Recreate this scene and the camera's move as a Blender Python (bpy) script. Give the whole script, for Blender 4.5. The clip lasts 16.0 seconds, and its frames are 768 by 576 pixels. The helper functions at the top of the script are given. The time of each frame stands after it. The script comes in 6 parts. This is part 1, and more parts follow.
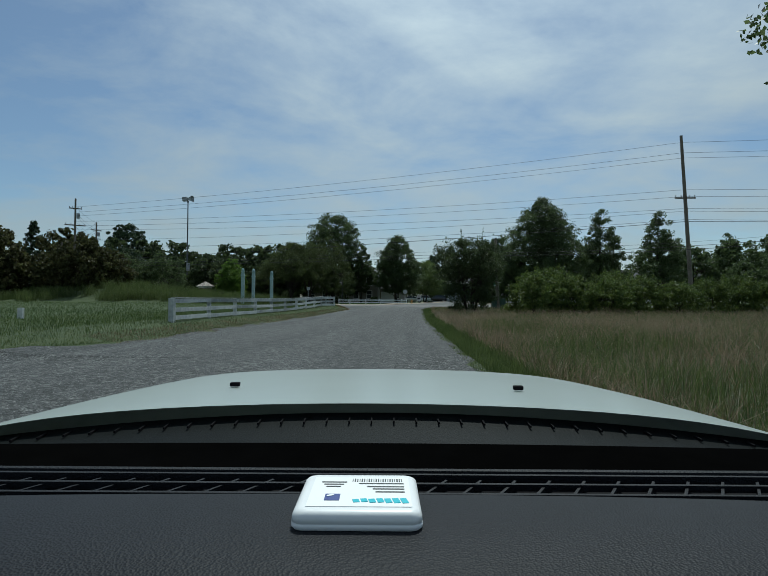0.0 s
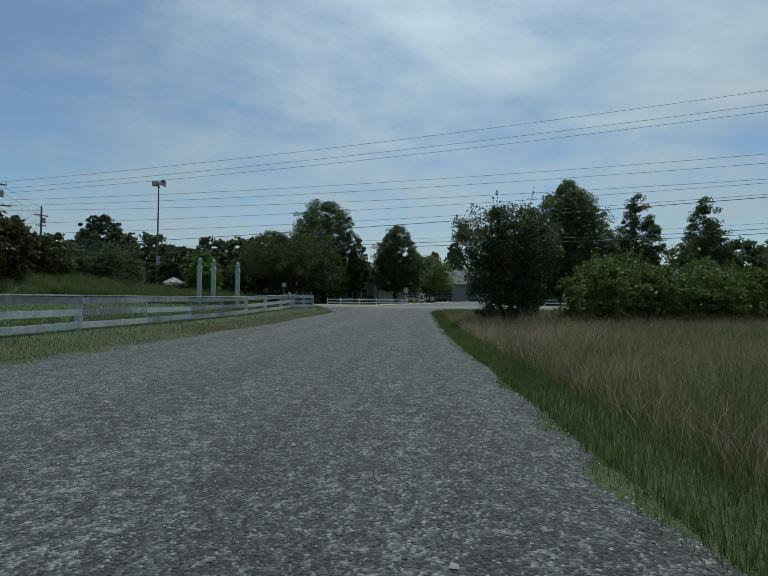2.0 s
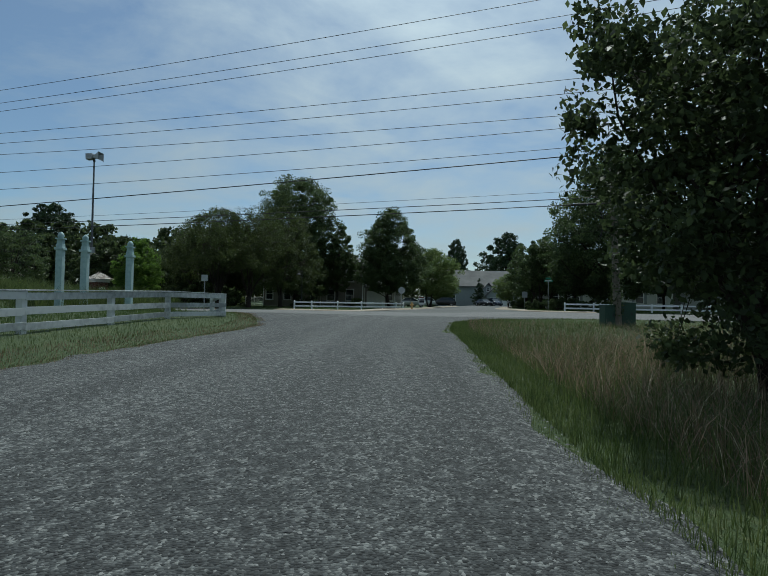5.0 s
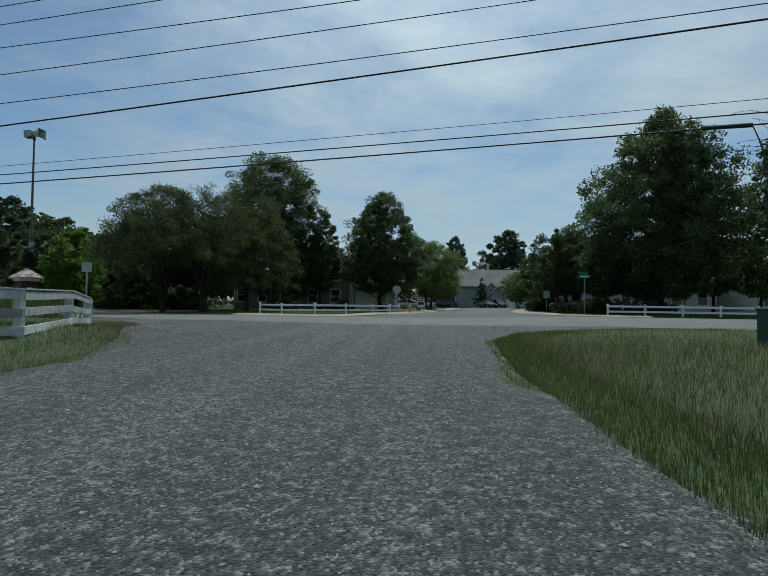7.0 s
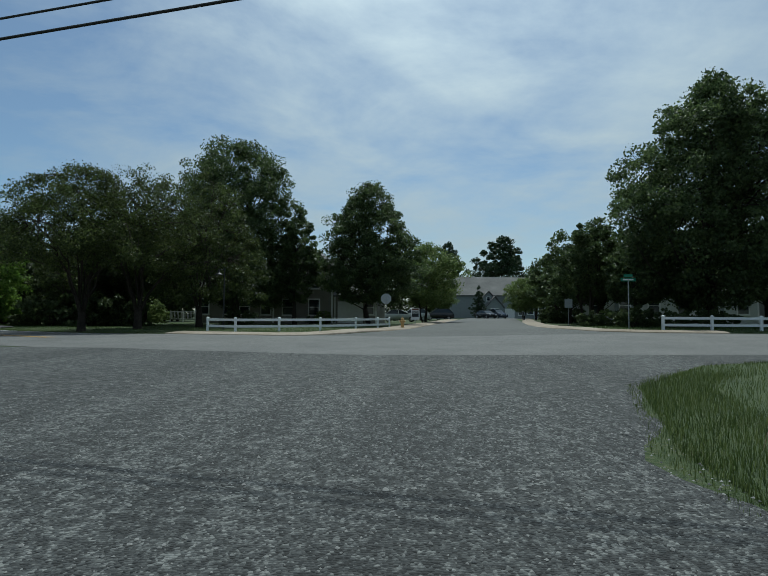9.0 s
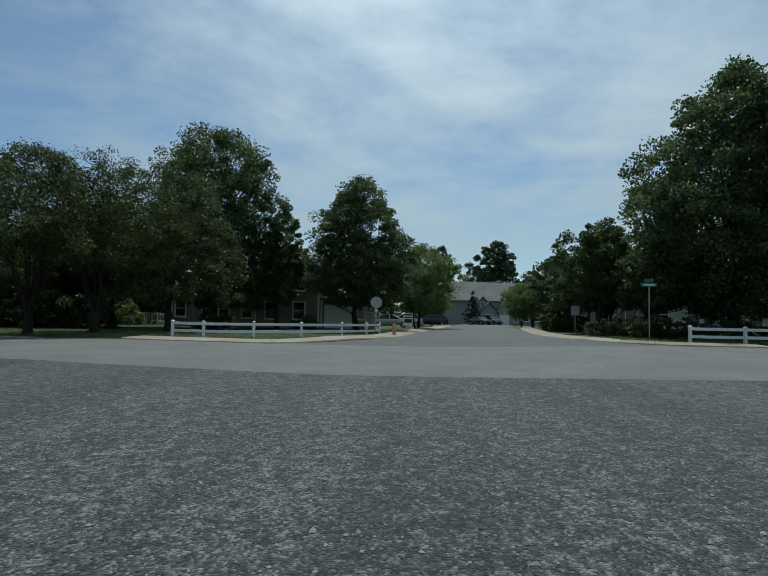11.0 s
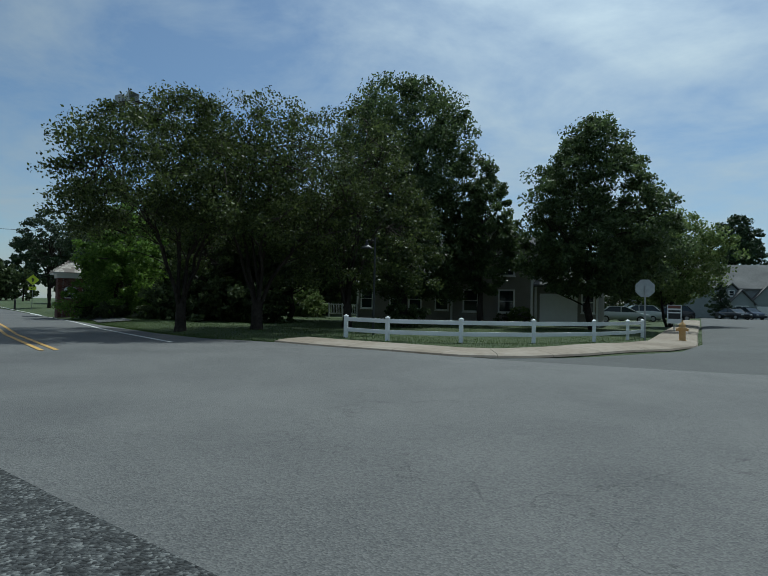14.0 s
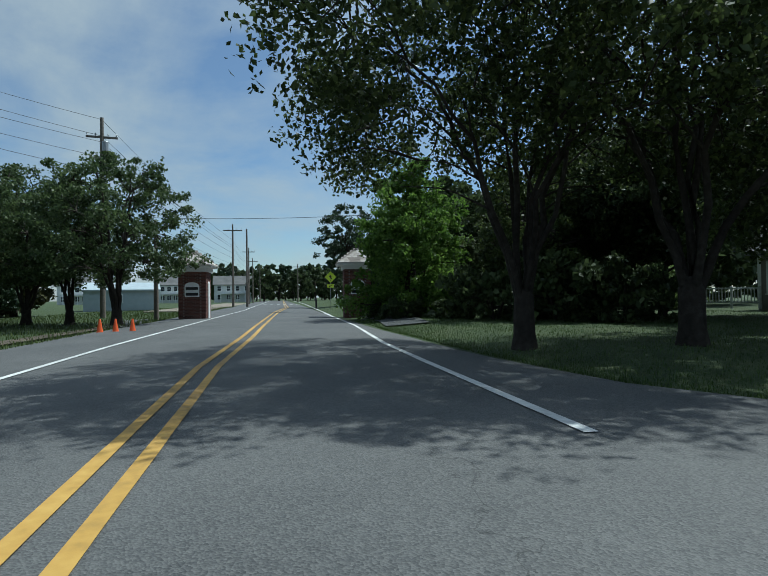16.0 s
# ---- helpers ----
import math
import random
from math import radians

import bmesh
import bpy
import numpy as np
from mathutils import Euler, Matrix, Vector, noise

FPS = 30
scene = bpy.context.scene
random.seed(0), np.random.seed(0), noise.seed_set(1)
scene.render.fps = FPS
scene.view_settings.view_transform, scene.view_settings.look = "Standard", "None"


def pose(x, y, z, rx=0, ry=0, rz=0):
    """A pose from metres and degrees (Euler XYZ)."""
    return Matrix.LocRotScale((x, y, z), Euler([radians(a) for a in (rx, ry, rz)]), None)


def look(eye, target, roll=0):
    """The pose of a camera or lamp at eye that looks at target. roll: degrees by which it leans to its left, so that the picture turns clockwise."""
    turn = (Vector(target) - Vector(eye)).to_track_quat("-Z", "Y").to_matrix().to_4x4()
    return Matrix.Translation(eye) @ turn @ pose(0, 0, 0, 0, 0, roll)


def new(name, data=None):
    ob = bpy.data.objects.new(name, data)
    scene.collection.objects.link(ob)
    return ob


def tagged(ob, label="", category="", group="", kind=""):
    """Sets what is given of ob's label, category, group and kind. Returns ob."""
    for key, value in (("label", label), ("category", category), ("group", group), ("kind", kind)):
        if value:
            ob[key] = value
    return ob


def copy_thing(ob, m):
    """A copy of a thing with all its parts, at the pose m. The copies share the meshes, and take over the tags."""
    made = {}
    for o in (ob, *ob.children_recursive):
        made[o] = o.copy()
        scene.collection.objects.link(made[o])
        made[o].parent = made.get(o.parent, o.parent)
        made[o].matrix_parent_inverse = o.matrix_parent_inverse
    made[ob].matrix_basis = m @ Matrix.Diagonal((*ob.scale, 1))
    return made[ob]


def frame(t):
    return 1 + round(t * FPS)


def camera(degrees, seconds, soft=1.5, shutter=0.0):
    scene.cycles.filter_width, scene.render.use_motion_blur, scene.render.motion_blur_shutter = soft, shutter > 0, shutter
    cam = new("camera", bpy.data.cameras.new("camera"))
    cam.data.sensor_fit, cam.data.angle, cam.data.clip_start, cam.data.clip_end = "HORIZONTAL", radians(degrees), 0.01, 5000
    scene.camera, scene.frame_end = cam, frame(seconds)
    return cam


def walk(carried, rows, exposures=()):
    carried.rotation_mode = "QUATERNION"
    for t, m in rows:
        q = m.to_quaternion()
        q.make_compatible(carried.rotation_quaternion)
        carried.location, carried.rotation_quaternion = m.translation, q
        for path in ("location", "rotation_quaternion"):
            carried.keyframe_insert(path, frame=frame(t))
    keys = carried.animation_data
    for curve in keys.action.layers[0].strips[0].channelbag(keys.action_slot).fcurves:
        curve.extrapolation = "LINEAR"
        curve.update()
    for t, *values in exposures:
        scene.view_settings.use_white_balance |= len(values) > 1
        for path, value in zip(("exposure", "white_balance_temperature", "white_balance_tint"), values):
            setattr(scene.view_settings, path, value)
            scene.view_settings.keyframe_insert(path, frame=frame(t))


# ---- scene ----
cam = camera(71.0, 16.0, soft=0.95)
PATH = [
    (0, (1.797, 3.248, 1.079), (1.646, 5.242, 1.121), 0.4),
    (0.5, (1.592, 6.705, 1.068), (1.441, 8.698, 1.111), 0.3),
    (1, (1.379, 10.135, 1.068), (1.231, 12.129, 1.109), 0.5),
    (1.5, (1.214, 13.517, 1.063), (1.065, 15.511, 1.102), 0.6),
    (2, (1.065, 16.847, 1.094), (0.917, 18.841, 1.134), 0.7),
    (2.5, (0.915, 20.162, 1.123), (0.769, 22.157, 1.164), 0.9),
    (3, (0.691, 23.375, 1.129), (0.549, 25.369, 1.17), 0.9),
    (3.5, (0.607, 26.635, 1.067), (0.466, 28.629, 1.115), 1.2),
    (4, (0.57, 29.803, 1.046), (0.43, 31.798, 1.097), 1.1),
    (6.5, (0.266, 44.859, 1.049), (0.144, 46.854, 1.108), 0.9),
    (7, (0.057, 47.497, 1.076), (-0.057, 49.493, 1.137), 0.8),
    (7.5, (-0.184, 50.057, 1.137), (-0.289, 52.054, 1.2), 0.6),
    (8, (-0.196, 52.756, 1.181), (-0.295, 54.753, 1.25), 0.4),
    (8.5, (-0.206, 55.146, 1.242), (-0.295, 57.142, 1.32), 0.3),
    (9, (-0.207, 56.968, 1.289), (-0.284, 58.964, 1.387), 0.3),
    (11.5, (-0.343, 61.578, 1.361), (-0.386, 63.574, 1.476), 1.2),
    (12, (-0.489, 62.775, 1.372), (-0.564, 64.772, 1.461), 1.8),
    (12.5, (-0.837, 64.366, 1.355), (-0.993, 66.358, 1.431), 2.0),
    (13, (-1.328, 66.163, 1.414), (-1.627, 68.139, 1.482), 1.9),
    (13.5, (-2.133, 68.188, 1.505), (-2.626, 70.125, 1.573), 1.8),
    (14, (-3.53, 70.6, 1.456), (-4.247, 72.466, 1.521), 1.3),
    (14.5, (-5.4, 73.05, 1.4), (-6.37, 74.798, 1.452), 0.8),
    (15, (-7.64, 75.42, 1.36), (-8.847, 77.015, 1.396), 0.1),
    (15.5, (-10.05, 77.57, 1.32), (-11.457, 78.992, 1.348), -0.6),
    (16, (-12.994, 79.497, 1.29), (-14.533, 80.774, 1.322), -0.8),
]
walk(cam, [(t, look(eye, target, roll)) for t, eye, target, roll in PATH], [(0, -0.05, 5850, -3), (9, 0.02, 5850, -4), (12.5, 0.03, 5820, -4), (14.5, 0.0, 5600, -3), (15.6, 0.02, 5560, -3), (16, 0.3, 5560, -3)])

# ==== build ====

from mathutils.bvhtree import BVHTree

# ---------------------------------------------------------------- world, sun
SUN_AZ, SUN_EL = 6.0, 60.0            # degrees east of the drive's axis, and up


def nodes_of(idblock):
    idblock.use_nodes = True
    nt = idblock.node_tree
    nt.nodes.clear()
    return nt


def link(nt, a, b):
    nt.links.new(a, b)


def make_world():
    w = bpy.data.worlds.new("sky")
    scene.world = w
    nt = nodes_of(w)
    out = nt.nodes.new("ShaderNodeOutputWorld")
    bg = nt.nodes.new("ShaderNodeBackground")
    sky = nt.nodes.new("ShaderNodeTexSky")
    sky.sky_type = 'NISHITA'
    sky.sun_disc = False
    sky.sun_elevation = radians(SUN_EL)
    sky.sun_rotation = radians(SUN_AZ)
    sky.dust_density = 0.6
    sky.ozone_density = 2.6
    geo = nt.nodes.new("ShaderNodeTexCoord")
    sep = nt.nodes.new("ShaderNodeSeparateXYZ")
    link(nt, geo.outputs["Generated"], sep.inputs[0])
    up = nt.nodes.new("ShaderNodeMath"); up.operation = 'MAXIMUM'; up.inputs[1].default_value = 0.0
    link(nt, sep.outputs["Z"], up.inputs[0])
    den = nt.nodes.new("ShaderNodeMath"); den.operation = 'ADD'; den.inputs[1].default_value = 0.16
    link(nt, up.outputs[0], den.inputs[0])
    px = nt.nodes.new("ShaderNodeMath"); px.operation = 'DIVIDE'
    py = nt.nodes.new("ShaderNodeMath"); py.operation = 'DIVIDE'
    link(nt, sep.outputs["X"], px.inputs[0]); link(nt, den.outputs[0], px.inputs[1])
    link(nt, sep.outputs["Y"], py.inputs[0]); link(nt, den.outputs[0], py.inputs[1])
    com = nt.nodes.new("ShaderNodeCombineXYZ")
    link(nt, px.outputs[0], com.inputs[0]); link(nt, py.outputs[0], com.inputs[1])
    mp = nt.nodes.new("ShaderNodeMapping")
    mp.inputs["Rotation"].default_value = (0, 0, radians(-34))
    mp.inputs["Scale"].default_value = (0.66, 1.0, 1)
    mp.inputs["Location"].default_value = (2.96, -19.48, 0)
    link(nt, com.outputs[0], mp.inputs[0])
    n1 = nt.nodes.new("ShaderNodeTexNoise"); n1.inputs["Scale"].default_value = 0.8
    n1.inputs["Detail"].default_value = 9; n1.inputs["Roughness"].default_value = 0.56; n1.inputs["Distortion"].default_value = 0.45
    link(nt, mp.outputs[0], n1.inputs["Vector"])
    ramp = nt.nodes.new("ShaderNodeValToRGB")
    ramp.color_ramp.elements[0].position = 0.41; ramp.color_ramp.elements[0].color = (0.0, 0.0, 0.0, 1)
    ramp.color_ramp.elements[1].position = 0.60; ramp.color_ramp.elements[1].color = (1, 1, 1, 1)
    n2 = nt.nodes.new("ShaderNodeTexNoise"); n2.inputs["Scale"].default_value = 1.7
    n2.inputs["Detail"].default_value = 7; n2.inputs["Roughness"].default_value = 0.6; n2.inputs["Distortion"].default_value = 0.3
    link(nt, com.outputs[0], n2.inputs["Vector"])
    both = nt.nodes.new("ShaderNodeMix"); both.inputs["Factor"].default_value = 0.38
    link(nt, n1.outputs["Fac"], both.inputs["A"]); link(nt, n2.outputs["Fac"], both.inputs["B"])
    link(nt, both.outputs["Result"], ramp.inputs[0])
    amt = nt.nodes.new("ShaderNodeMath"); amt.operation = 'MULTIPLY_ADD'
    amt.inputs[1].default_value = 0.74; amt.inputs[2].default_value = 0.09
    link(nt, ramp.outputs[0], amt.inputs[0])
    # thin cloud scatters more light towards the sun
    a, e = radians(SUN_AZ), radians(SUN_EL)
    dot = nt.nodes.new("ShaderNodeVectorMath"); dot.operation = 'DOT_PRODUCT'
    dot.inputs[1].default_value = (math.sin(a) * math.cos(e), math.cos(a) * math.cos(e), math.sin(e))
    link(nt, geo.outputs["Generated"], dot.inputs[0])
    pos = nt.nodes.new("ShaderNodeMath"); pos.operation = 'MAXIMUM'; pos.inputs[1].default_value = 0.0
    link(nt, dot.outputs["Value"], pos.inputs[0])
    pw = nt.nodes.new("ShaderNodeMath"); pw.operation = 'POWER'; pw.inputs[1].default_value = 5.0
    link(nt, pos.outputs[0], pw.inputs[0])
    cl = nt.nodes.new("ShaderNodeMath"); cl.operation = 'MULTIPLY_ADD'; cl.inputs[1].default_value = 12.5; cl.inputs[2].default_value = 5.1
    link(nt, pw.outputs[0], cl.inputs[0])
    tint = nt.nodes.new("ShaderNodeVectorMath"); tint.operation = 'SCALE'
    tint.inputs[0].default_value = (0.95, 1.0, 1.02)
    link(nt, cl.outputs[0], tint.inputs["Scale"])
    mix = nt.nodes.new("ShaderNodeMix"); mix.data_type = 'RGBA'
    link(nt, amt.outputs[0], mix.inputs["Factor"])
    link(nt, sky.outputs[0], mix.inputs["A"]); link(nt, tint.outputs[0], mix.inputs["B"])
    link(nt, mix.outputs["Result"], bg.inputs["Color"])
    bg.inputs["Strength"].default_value = 0.078
    link(nt, bg.outputs[0], out.inputs[0])
    sun = new("sun", bpy.data.lights.new("sun", 'SUN'))
    sun.data.energy = 3.5
    sun.data.angle = radians(0.9)
    sun.data.color = (1.0, 0.95, 0.87)
    d = Vector((math.sin(a) * math.cos(e), math.cos(a) * math.cos(e), math.sin(e)))
    sun.matrix_world = look(d * 200, (0, 0, 0))


make_world()


# ---------------------------------------------------------------- materials
def material(name, stops, scale=8.0, rough=0.8, metal=0.0, bump=0.2, bump_scale=60.0, island=0.0, obj=0.0,
             spec=0.5, translucent=0.0, big=0.6, pattern='NOISE', detail=6.0, bump_dist=0.02):
    """A surface whose colour wanders between the stops at two scales, with fine relief."""
    m = bpy.data.materials.new(name)
    nt = nodes_of(m)
    out = nt.nodes.new("ShaderNodeOutputMaterial")
    b = nt.nodes.new("ShaderNodeBsdfPrincipled")
    b.inputs["Roughness"].default_value = rough
    b.inputs["Metallic"].default_value = metal
    b.inputs["Specular IOR Level"].default_value = spec
    tc = nt.nodes.new("ShaderNodeTexCoord")
    n1 = nt.nodes.new("ShaderNodeTexNoise"); n1.inputs["Scale"].default_value = scale; n1.inputs["Detail"].default_value = detail
    n2 = nt.nodes.new("ShaderNodeTexNoise"); n2.inputs["Scale"].default_value = scale * 0.07; n2.inputs["Detail"].default_value = 4
    link(nt, tc.outputs["Object"], n1.inputs["Vector"]); link(nt, tc.outputs["Object"], n2.inputs["Vector"])
    add = nt.nodes.new("ShaderNodeMath"); add.operation = 'MULTIPLY_ADD'
    add.inputs[1].default_value = big
    mul = nt.nodes.new("ShaderNodeMath"); mul.operation = 'MULTIPLY'; mul.inputs[1].default_value = 1 - big
    link(nt, n1.outputs["Fac"], mul.inputs[0])
    link(nt, n2.outputs["Fac"], add.inputs[0]); link(nt, mul.outputs[0], add.inputs[2])
    value = add.outputs[0]
    if island or obj:
        if island:
            r = nt.nodes.new("ShaderNodeNewGeometry").outputs["Random Per Island"]
        else:
            r = nt.nodes.new("ShaderNodeObjectInfo").outputs["Random"]
        k = island or obj
        sh = nt.nodes.new("ShaderNodeMath"); sh.operation = 'MULTIPLY_ADD'; sh.inputs[1].default_value = k; sh.inputs[2].default_value = -k / 2
        link(nt, r, sh.inputs[0])
        s2 = nt.nodes.new("ShaderNodeMath"); s2.operation = 'ADD'
        link(nt, value, s2.inputs[0]); link(nt, sh.outputs[0], s2.inputs[1])
        value = s2.outputs[0]
    ramp = nt.nodes.new("ShaderNodeValToRGB")
    els = ramp.color_ramp.elements
    n = len(stops)
    for i, c in enumerate(stops):
        pos = 0.36 + 0.28 * i / max(1, n - 1)
        e = els[i] if i < 2 else els.new(pos)
        e.position = pos
        e.color = (*c, 1)
    link(nt, value, ramp.inputs[0])
    link(nt, ramp.outputs[0], b.inputs["Base Color"])
    if bump:
        bp = nt.nodes.new("ShaderNodeBump"); bp.inputs["Strength"].default_value = bump; bp.inputs["Distance"].default_value = bump_dist
        if pattern == 'VORONOI':
            t3 = nt.nodes.new("ShaderNodeTexVoronoi"); t3.inputs["Scale"].default_value = bump_scale
            hgt = t3.outputs["Distance"]
        else:
            t3 = nt.nodes.new("ShaderNodeTexNoise"); t3.inputs["Scale"].default_value = bump_scale; t3.inputs["Detail"].default_value = 5
            hgt = t3.outputs["Fac"]
        link(nt, tc.outputs["Object"], t3.inputs["Vector"])
        link(nt, hgt, bp.inputs["Height"]); link(nt, bp.outputs[0], b.inputs["Normal"])
    if translucent:
        tr = nt.nodes.new("ShaderNodeBsdfTranslucent")
        link(nt, ramp.outputs[0], tr.inputs["Color"])
        mx = nt.nodes.new("ShaderNodeMixShader"); mx.inputs[0].default_value = translucent
        link(nt, b.outputs[0], mx.inputs[1]); link(nt, tr.outputs[0], mx.inputs[2])
        link(nt, mx.outputs[0], out.inputs[0])
    else:
        link(nt, b.outputs[0], out.inputs[0])
    return m


def glass(name):
    m = bpy.data.materials.new(name)
    nt = nodes_of(m)
    out = nt.nodes.new("ShaderNodeOutputMaterial")
    b = nt.nodes.new("ShaderNodeBsdfPrincipled")
    b.inputs["Base Color"].default_value = (0.02, 0.03, 0.035, 1)
    b.inputs["Roughness"].default_value = 0.08
    link(nt, b.outputs[0], out.inputs[0])
    return m


def gravel_material(name, cols, cell=50.0):
    """Crushed stone: voronoi cells of several greys, with relief, on a dusty base with wheel-worn patches."""
    m = bpy.data.materials.new(name)
    nt = nodes_of(m)
    out = nt.nodes.new("ShaderNodeOutputMaterial")
    b = nt.nodes.new("ShaderNodeBsdfPrincipled"); b.inputs["Roughness"].default_value = 0.9
    tc = nt.nodes.new("ShaderNodeTexCoord")
    v = nt.nodes.new("ShaderNodeTexVoronoi"); v.inputs["Scale"].default_value = cell; v.inputs["Randomness"].default_value = 1.0
    g = nt.nodes.new("ShaderNodeTexNoise"); g.inputs["Scale"].default_value = 9.0; g.inputs["Detail"].default_value = 6; g.inputs["Roughness"].default_value = 0.7
    link(nt, tc.outputs["Object"], g.inputs["Vector"])
    link(nt, tc.outputs["Object"], v.inputs["Vector"])
    bw = nt.nodes.new("ShaderNodeRGBToBW"); link(nt, v.outputs["Color"], bw.inputs[0])
    n = nt.nodes.new("ShaderNodeTexNoise"); n.inputs["Scale"].default_value = 1.0; n.inputs["Detail"].default_value = 7
    tracks = nt.nodes.new("ShaderNodeMapping"); tracks.inputs["Scale"].default_value = (1.1, 0.035, 1)
    link(nt, tc.outputs["Object"], tracks.inputs[0])
    link(nt, tracks.outputs[0], n.inputs["Vector"])
    s = nt.nodes.new("ShaderNodeMath"); s.operation = 'MULTIPLY_ADD'; s.inputs[1].default_value = 0.8
    h = nt.nodes.new("ShaderNodeMath"); h.operation = 'MULTIPLY_ADD'; h.inputs[1].default_value = 0.45
    gm = nt.nodes.new("ShaderNodeMath"); gm.operation = 'MULTIPLY_ADD'; gm.inputs[1].default_value = 1.5; gm.inputs[2].default_value = -0.93
    link(nt, g.outputs["Fac"], gm.inputs[0]); link(nt, gm.outputs[0], h.inputs[2])
    link(nt, n.outputs["Fac"], h.inputs[0])
    link(nt, bw.outputs[0], s.inputs[0]); link(nt, h.outputs[0], s.inputs[2])
    ramp = nt.nodes.new("ShaderNodeValToRGB")
    els = ramp.color_ramp.elements
    for i, c in enumerate(cols):
        pos = 0.2 + 0.6 * i / (len(cols) - 1)
        e = els[i] if i < 2 else els.new(pos)
        e.position = pos
        e.color = (*c, 1)
    link(nt, s.outputs[0], ramp.inputs[0]); link(nt, ramp.outputs[0], b.inputs["Base Color"])
    bp = nt.nodes.new("ShaderNodeBump"); bp.inputs["Strength"].default_value = 0.9; bp.inputs["Distance"].default_value = 0.02
    inv = nt.nodes.new("ShaderNodeMath"); inv.operation = 'SUBTRACT'; inv.inputs[0].default_value = 1.0
    link(nt, v.outputs["Distance"], inv.inputs[1]); link(nt, inv.outputs[0], bp.inputs["Height"])
    link(nt, bp.outputs[0], b.inputs["Normal"])
    link(nt, b.outputs[0], out.inputs[0])
    return m


def asphalt_material(name, low, mid, high):
    """Worn asphalt: fine aggregate, broad wheel-polished patches, and thin wandering cracks."""
    m = bpy.data.materials.new(name)
    nt = nodes_of(m)
    out = nt.nodes.new("ShaderNodeOutputMaterial")
    b = nt.nodes.new("ShaderNodeBsdfPrincipled"); b.inputs["Roughness"].default_value = 0.85
    tc = nt.nodes.new("ShaderNodeTexCoord")
    v = nt.nodes.new("ShaderNodeTexVoronoi"); v.inputs["Scale"].default_value = 75.0
    n = nt.nodes.new("ShaderNodeTexNoise"); n.inputs["Scale"].default_value = 0.45; n.inputs["Detail"].default_value = 8; n.inputs["Roughness"].default_value = 0.65
    w = nt.nodes.new("ShaderNodeTexNoise"); w.inputs["Scale"].default_value = 2.2; w.inputs["Detail"].default_value = 5
    for t in (v, n, w):
        link(nt, tc.outputs["Object"], t.inputs["Vector"])
    bw = nt.nodes.new("ShaderNodeRGBToBW"); link(nt, v.outputs["Color"], bw.inputs[0])
    s = nt.nodes.new("ShaderNodeMath"); s.operation = 'MULTIPLY_ADD'; s.inputs[1].default_value = 0.45
    h = nt.nodes.new("ShaderNodeMath"); h.operation = 'MULTIPLY'; h.inputs[1].default_value = 0.6
    link(nt, n.outputs["Fac"], h.inputs[0]); link(nt, bw.outputs[0], s.inputs[0]); link(nt, h.outputs[0], s.inputs[2])
    ramp = nt.nodes.new("ShaderNodeValToRGB")
    els = ramp.color_ramp.elements
    els[0].position, els[0].color = 0.25, (*low, 1)
    els[1].position, els[1].color = 0.52, (*mid, 1)
    e = els.new(0.8); e.color = (*high, 1)
    link(nt, s.outputs[0], ramp.inputs[0])
    # cracks: edges of large cells, bent by noise
    add = nt.nodes.new("ShaderNodeVectorMath"); add.operation = 'MULTIPLY_ADD'
    add.inputs[1].default_value = (1.3, 1.3, 0)
    link(nt, w.outputs["Color"], add.inputs[0]); link(nt, tc.outputs["Object"], add.inputs[2])
    c = nt.nodes.new("ShaderNodeTexVoronoi"); c.voronoi_dimensions = '2D'; c.feature = 'DISTANCE_TO_EDGE'; c.inputs["Scale"].default_value = 0.16
    link(nt, add.outputs[0], c.inputs["Vector"])
    lt = nt.nodes.new("ShaderNodeMath"); lt.operation = 'LESS_THAN'; lt.inputs[1].default_value = 0.0016
    link(nt, c.outputs["Distance"], lt.inputs[0])
    mk = nt.nodes.new("ShaderNodeMath"); mk.operation = 'MULTIPLY'; mk.inputs[1].default_value = 0.5
    link(nt, lt.outputs[0], mk.inputs[0])
    mix = nt.nodes.new("ShaderNodeMix"); mix.data_type = 'RGBA'
    mix.inputs["B"].default_value = (0.02, 0.02, 0.02, 1)
    link(nt, mk.outputs[0], mix.inputs["Factor"]); link(nt, ramp.outputs[0], mix.inputs["A"])
    link(nt, mix.outputs["Result"], b.inputs["Base Color"])
    bp = nt.nodes.new("ShaderNodeBump"); bp.inputs["Strength"].default_value = 0.6; bp.inputs["Distance"].default_value = 0.008
    link(nt, v.outputs["Distance"], bp.inputs["Height"]); link(nt, bp.outputs[0], b.inputs["Normal"])
    link(nt, b.outputs[0], out.inputs[0])
    return m


M = {}
M["earth_grass"] = material("earth_grass", [(0.022, 0.038, 0.009), (0.038, 0.062, 0.015), (0.066, 0.078, 0.028)], 16, 0.95, bump=0.8, bump_scale=70, bump_dist=0.04, big=0.4)
M["gravel"] = gravel_material("gravel", [(0.012, 0.013, 0.0135), (0.032, 0.034, 0.035), (0.062, 0.065, 0.065), (0.16, 0.164, 0.16)], 46.0)
M["asphalt"] = asphalt_material("asphalt", (0.045, 0.046, 0.048), (0.092, 0.092, 0.091), (0.14, 0.138, 0.133))
M["asphalt_new"] = asphalt_material("asphalt_new", (0.033, 0.035, 0.036), (0.056, 0.058, 0.058), (0.086, 0.087, 0.084))
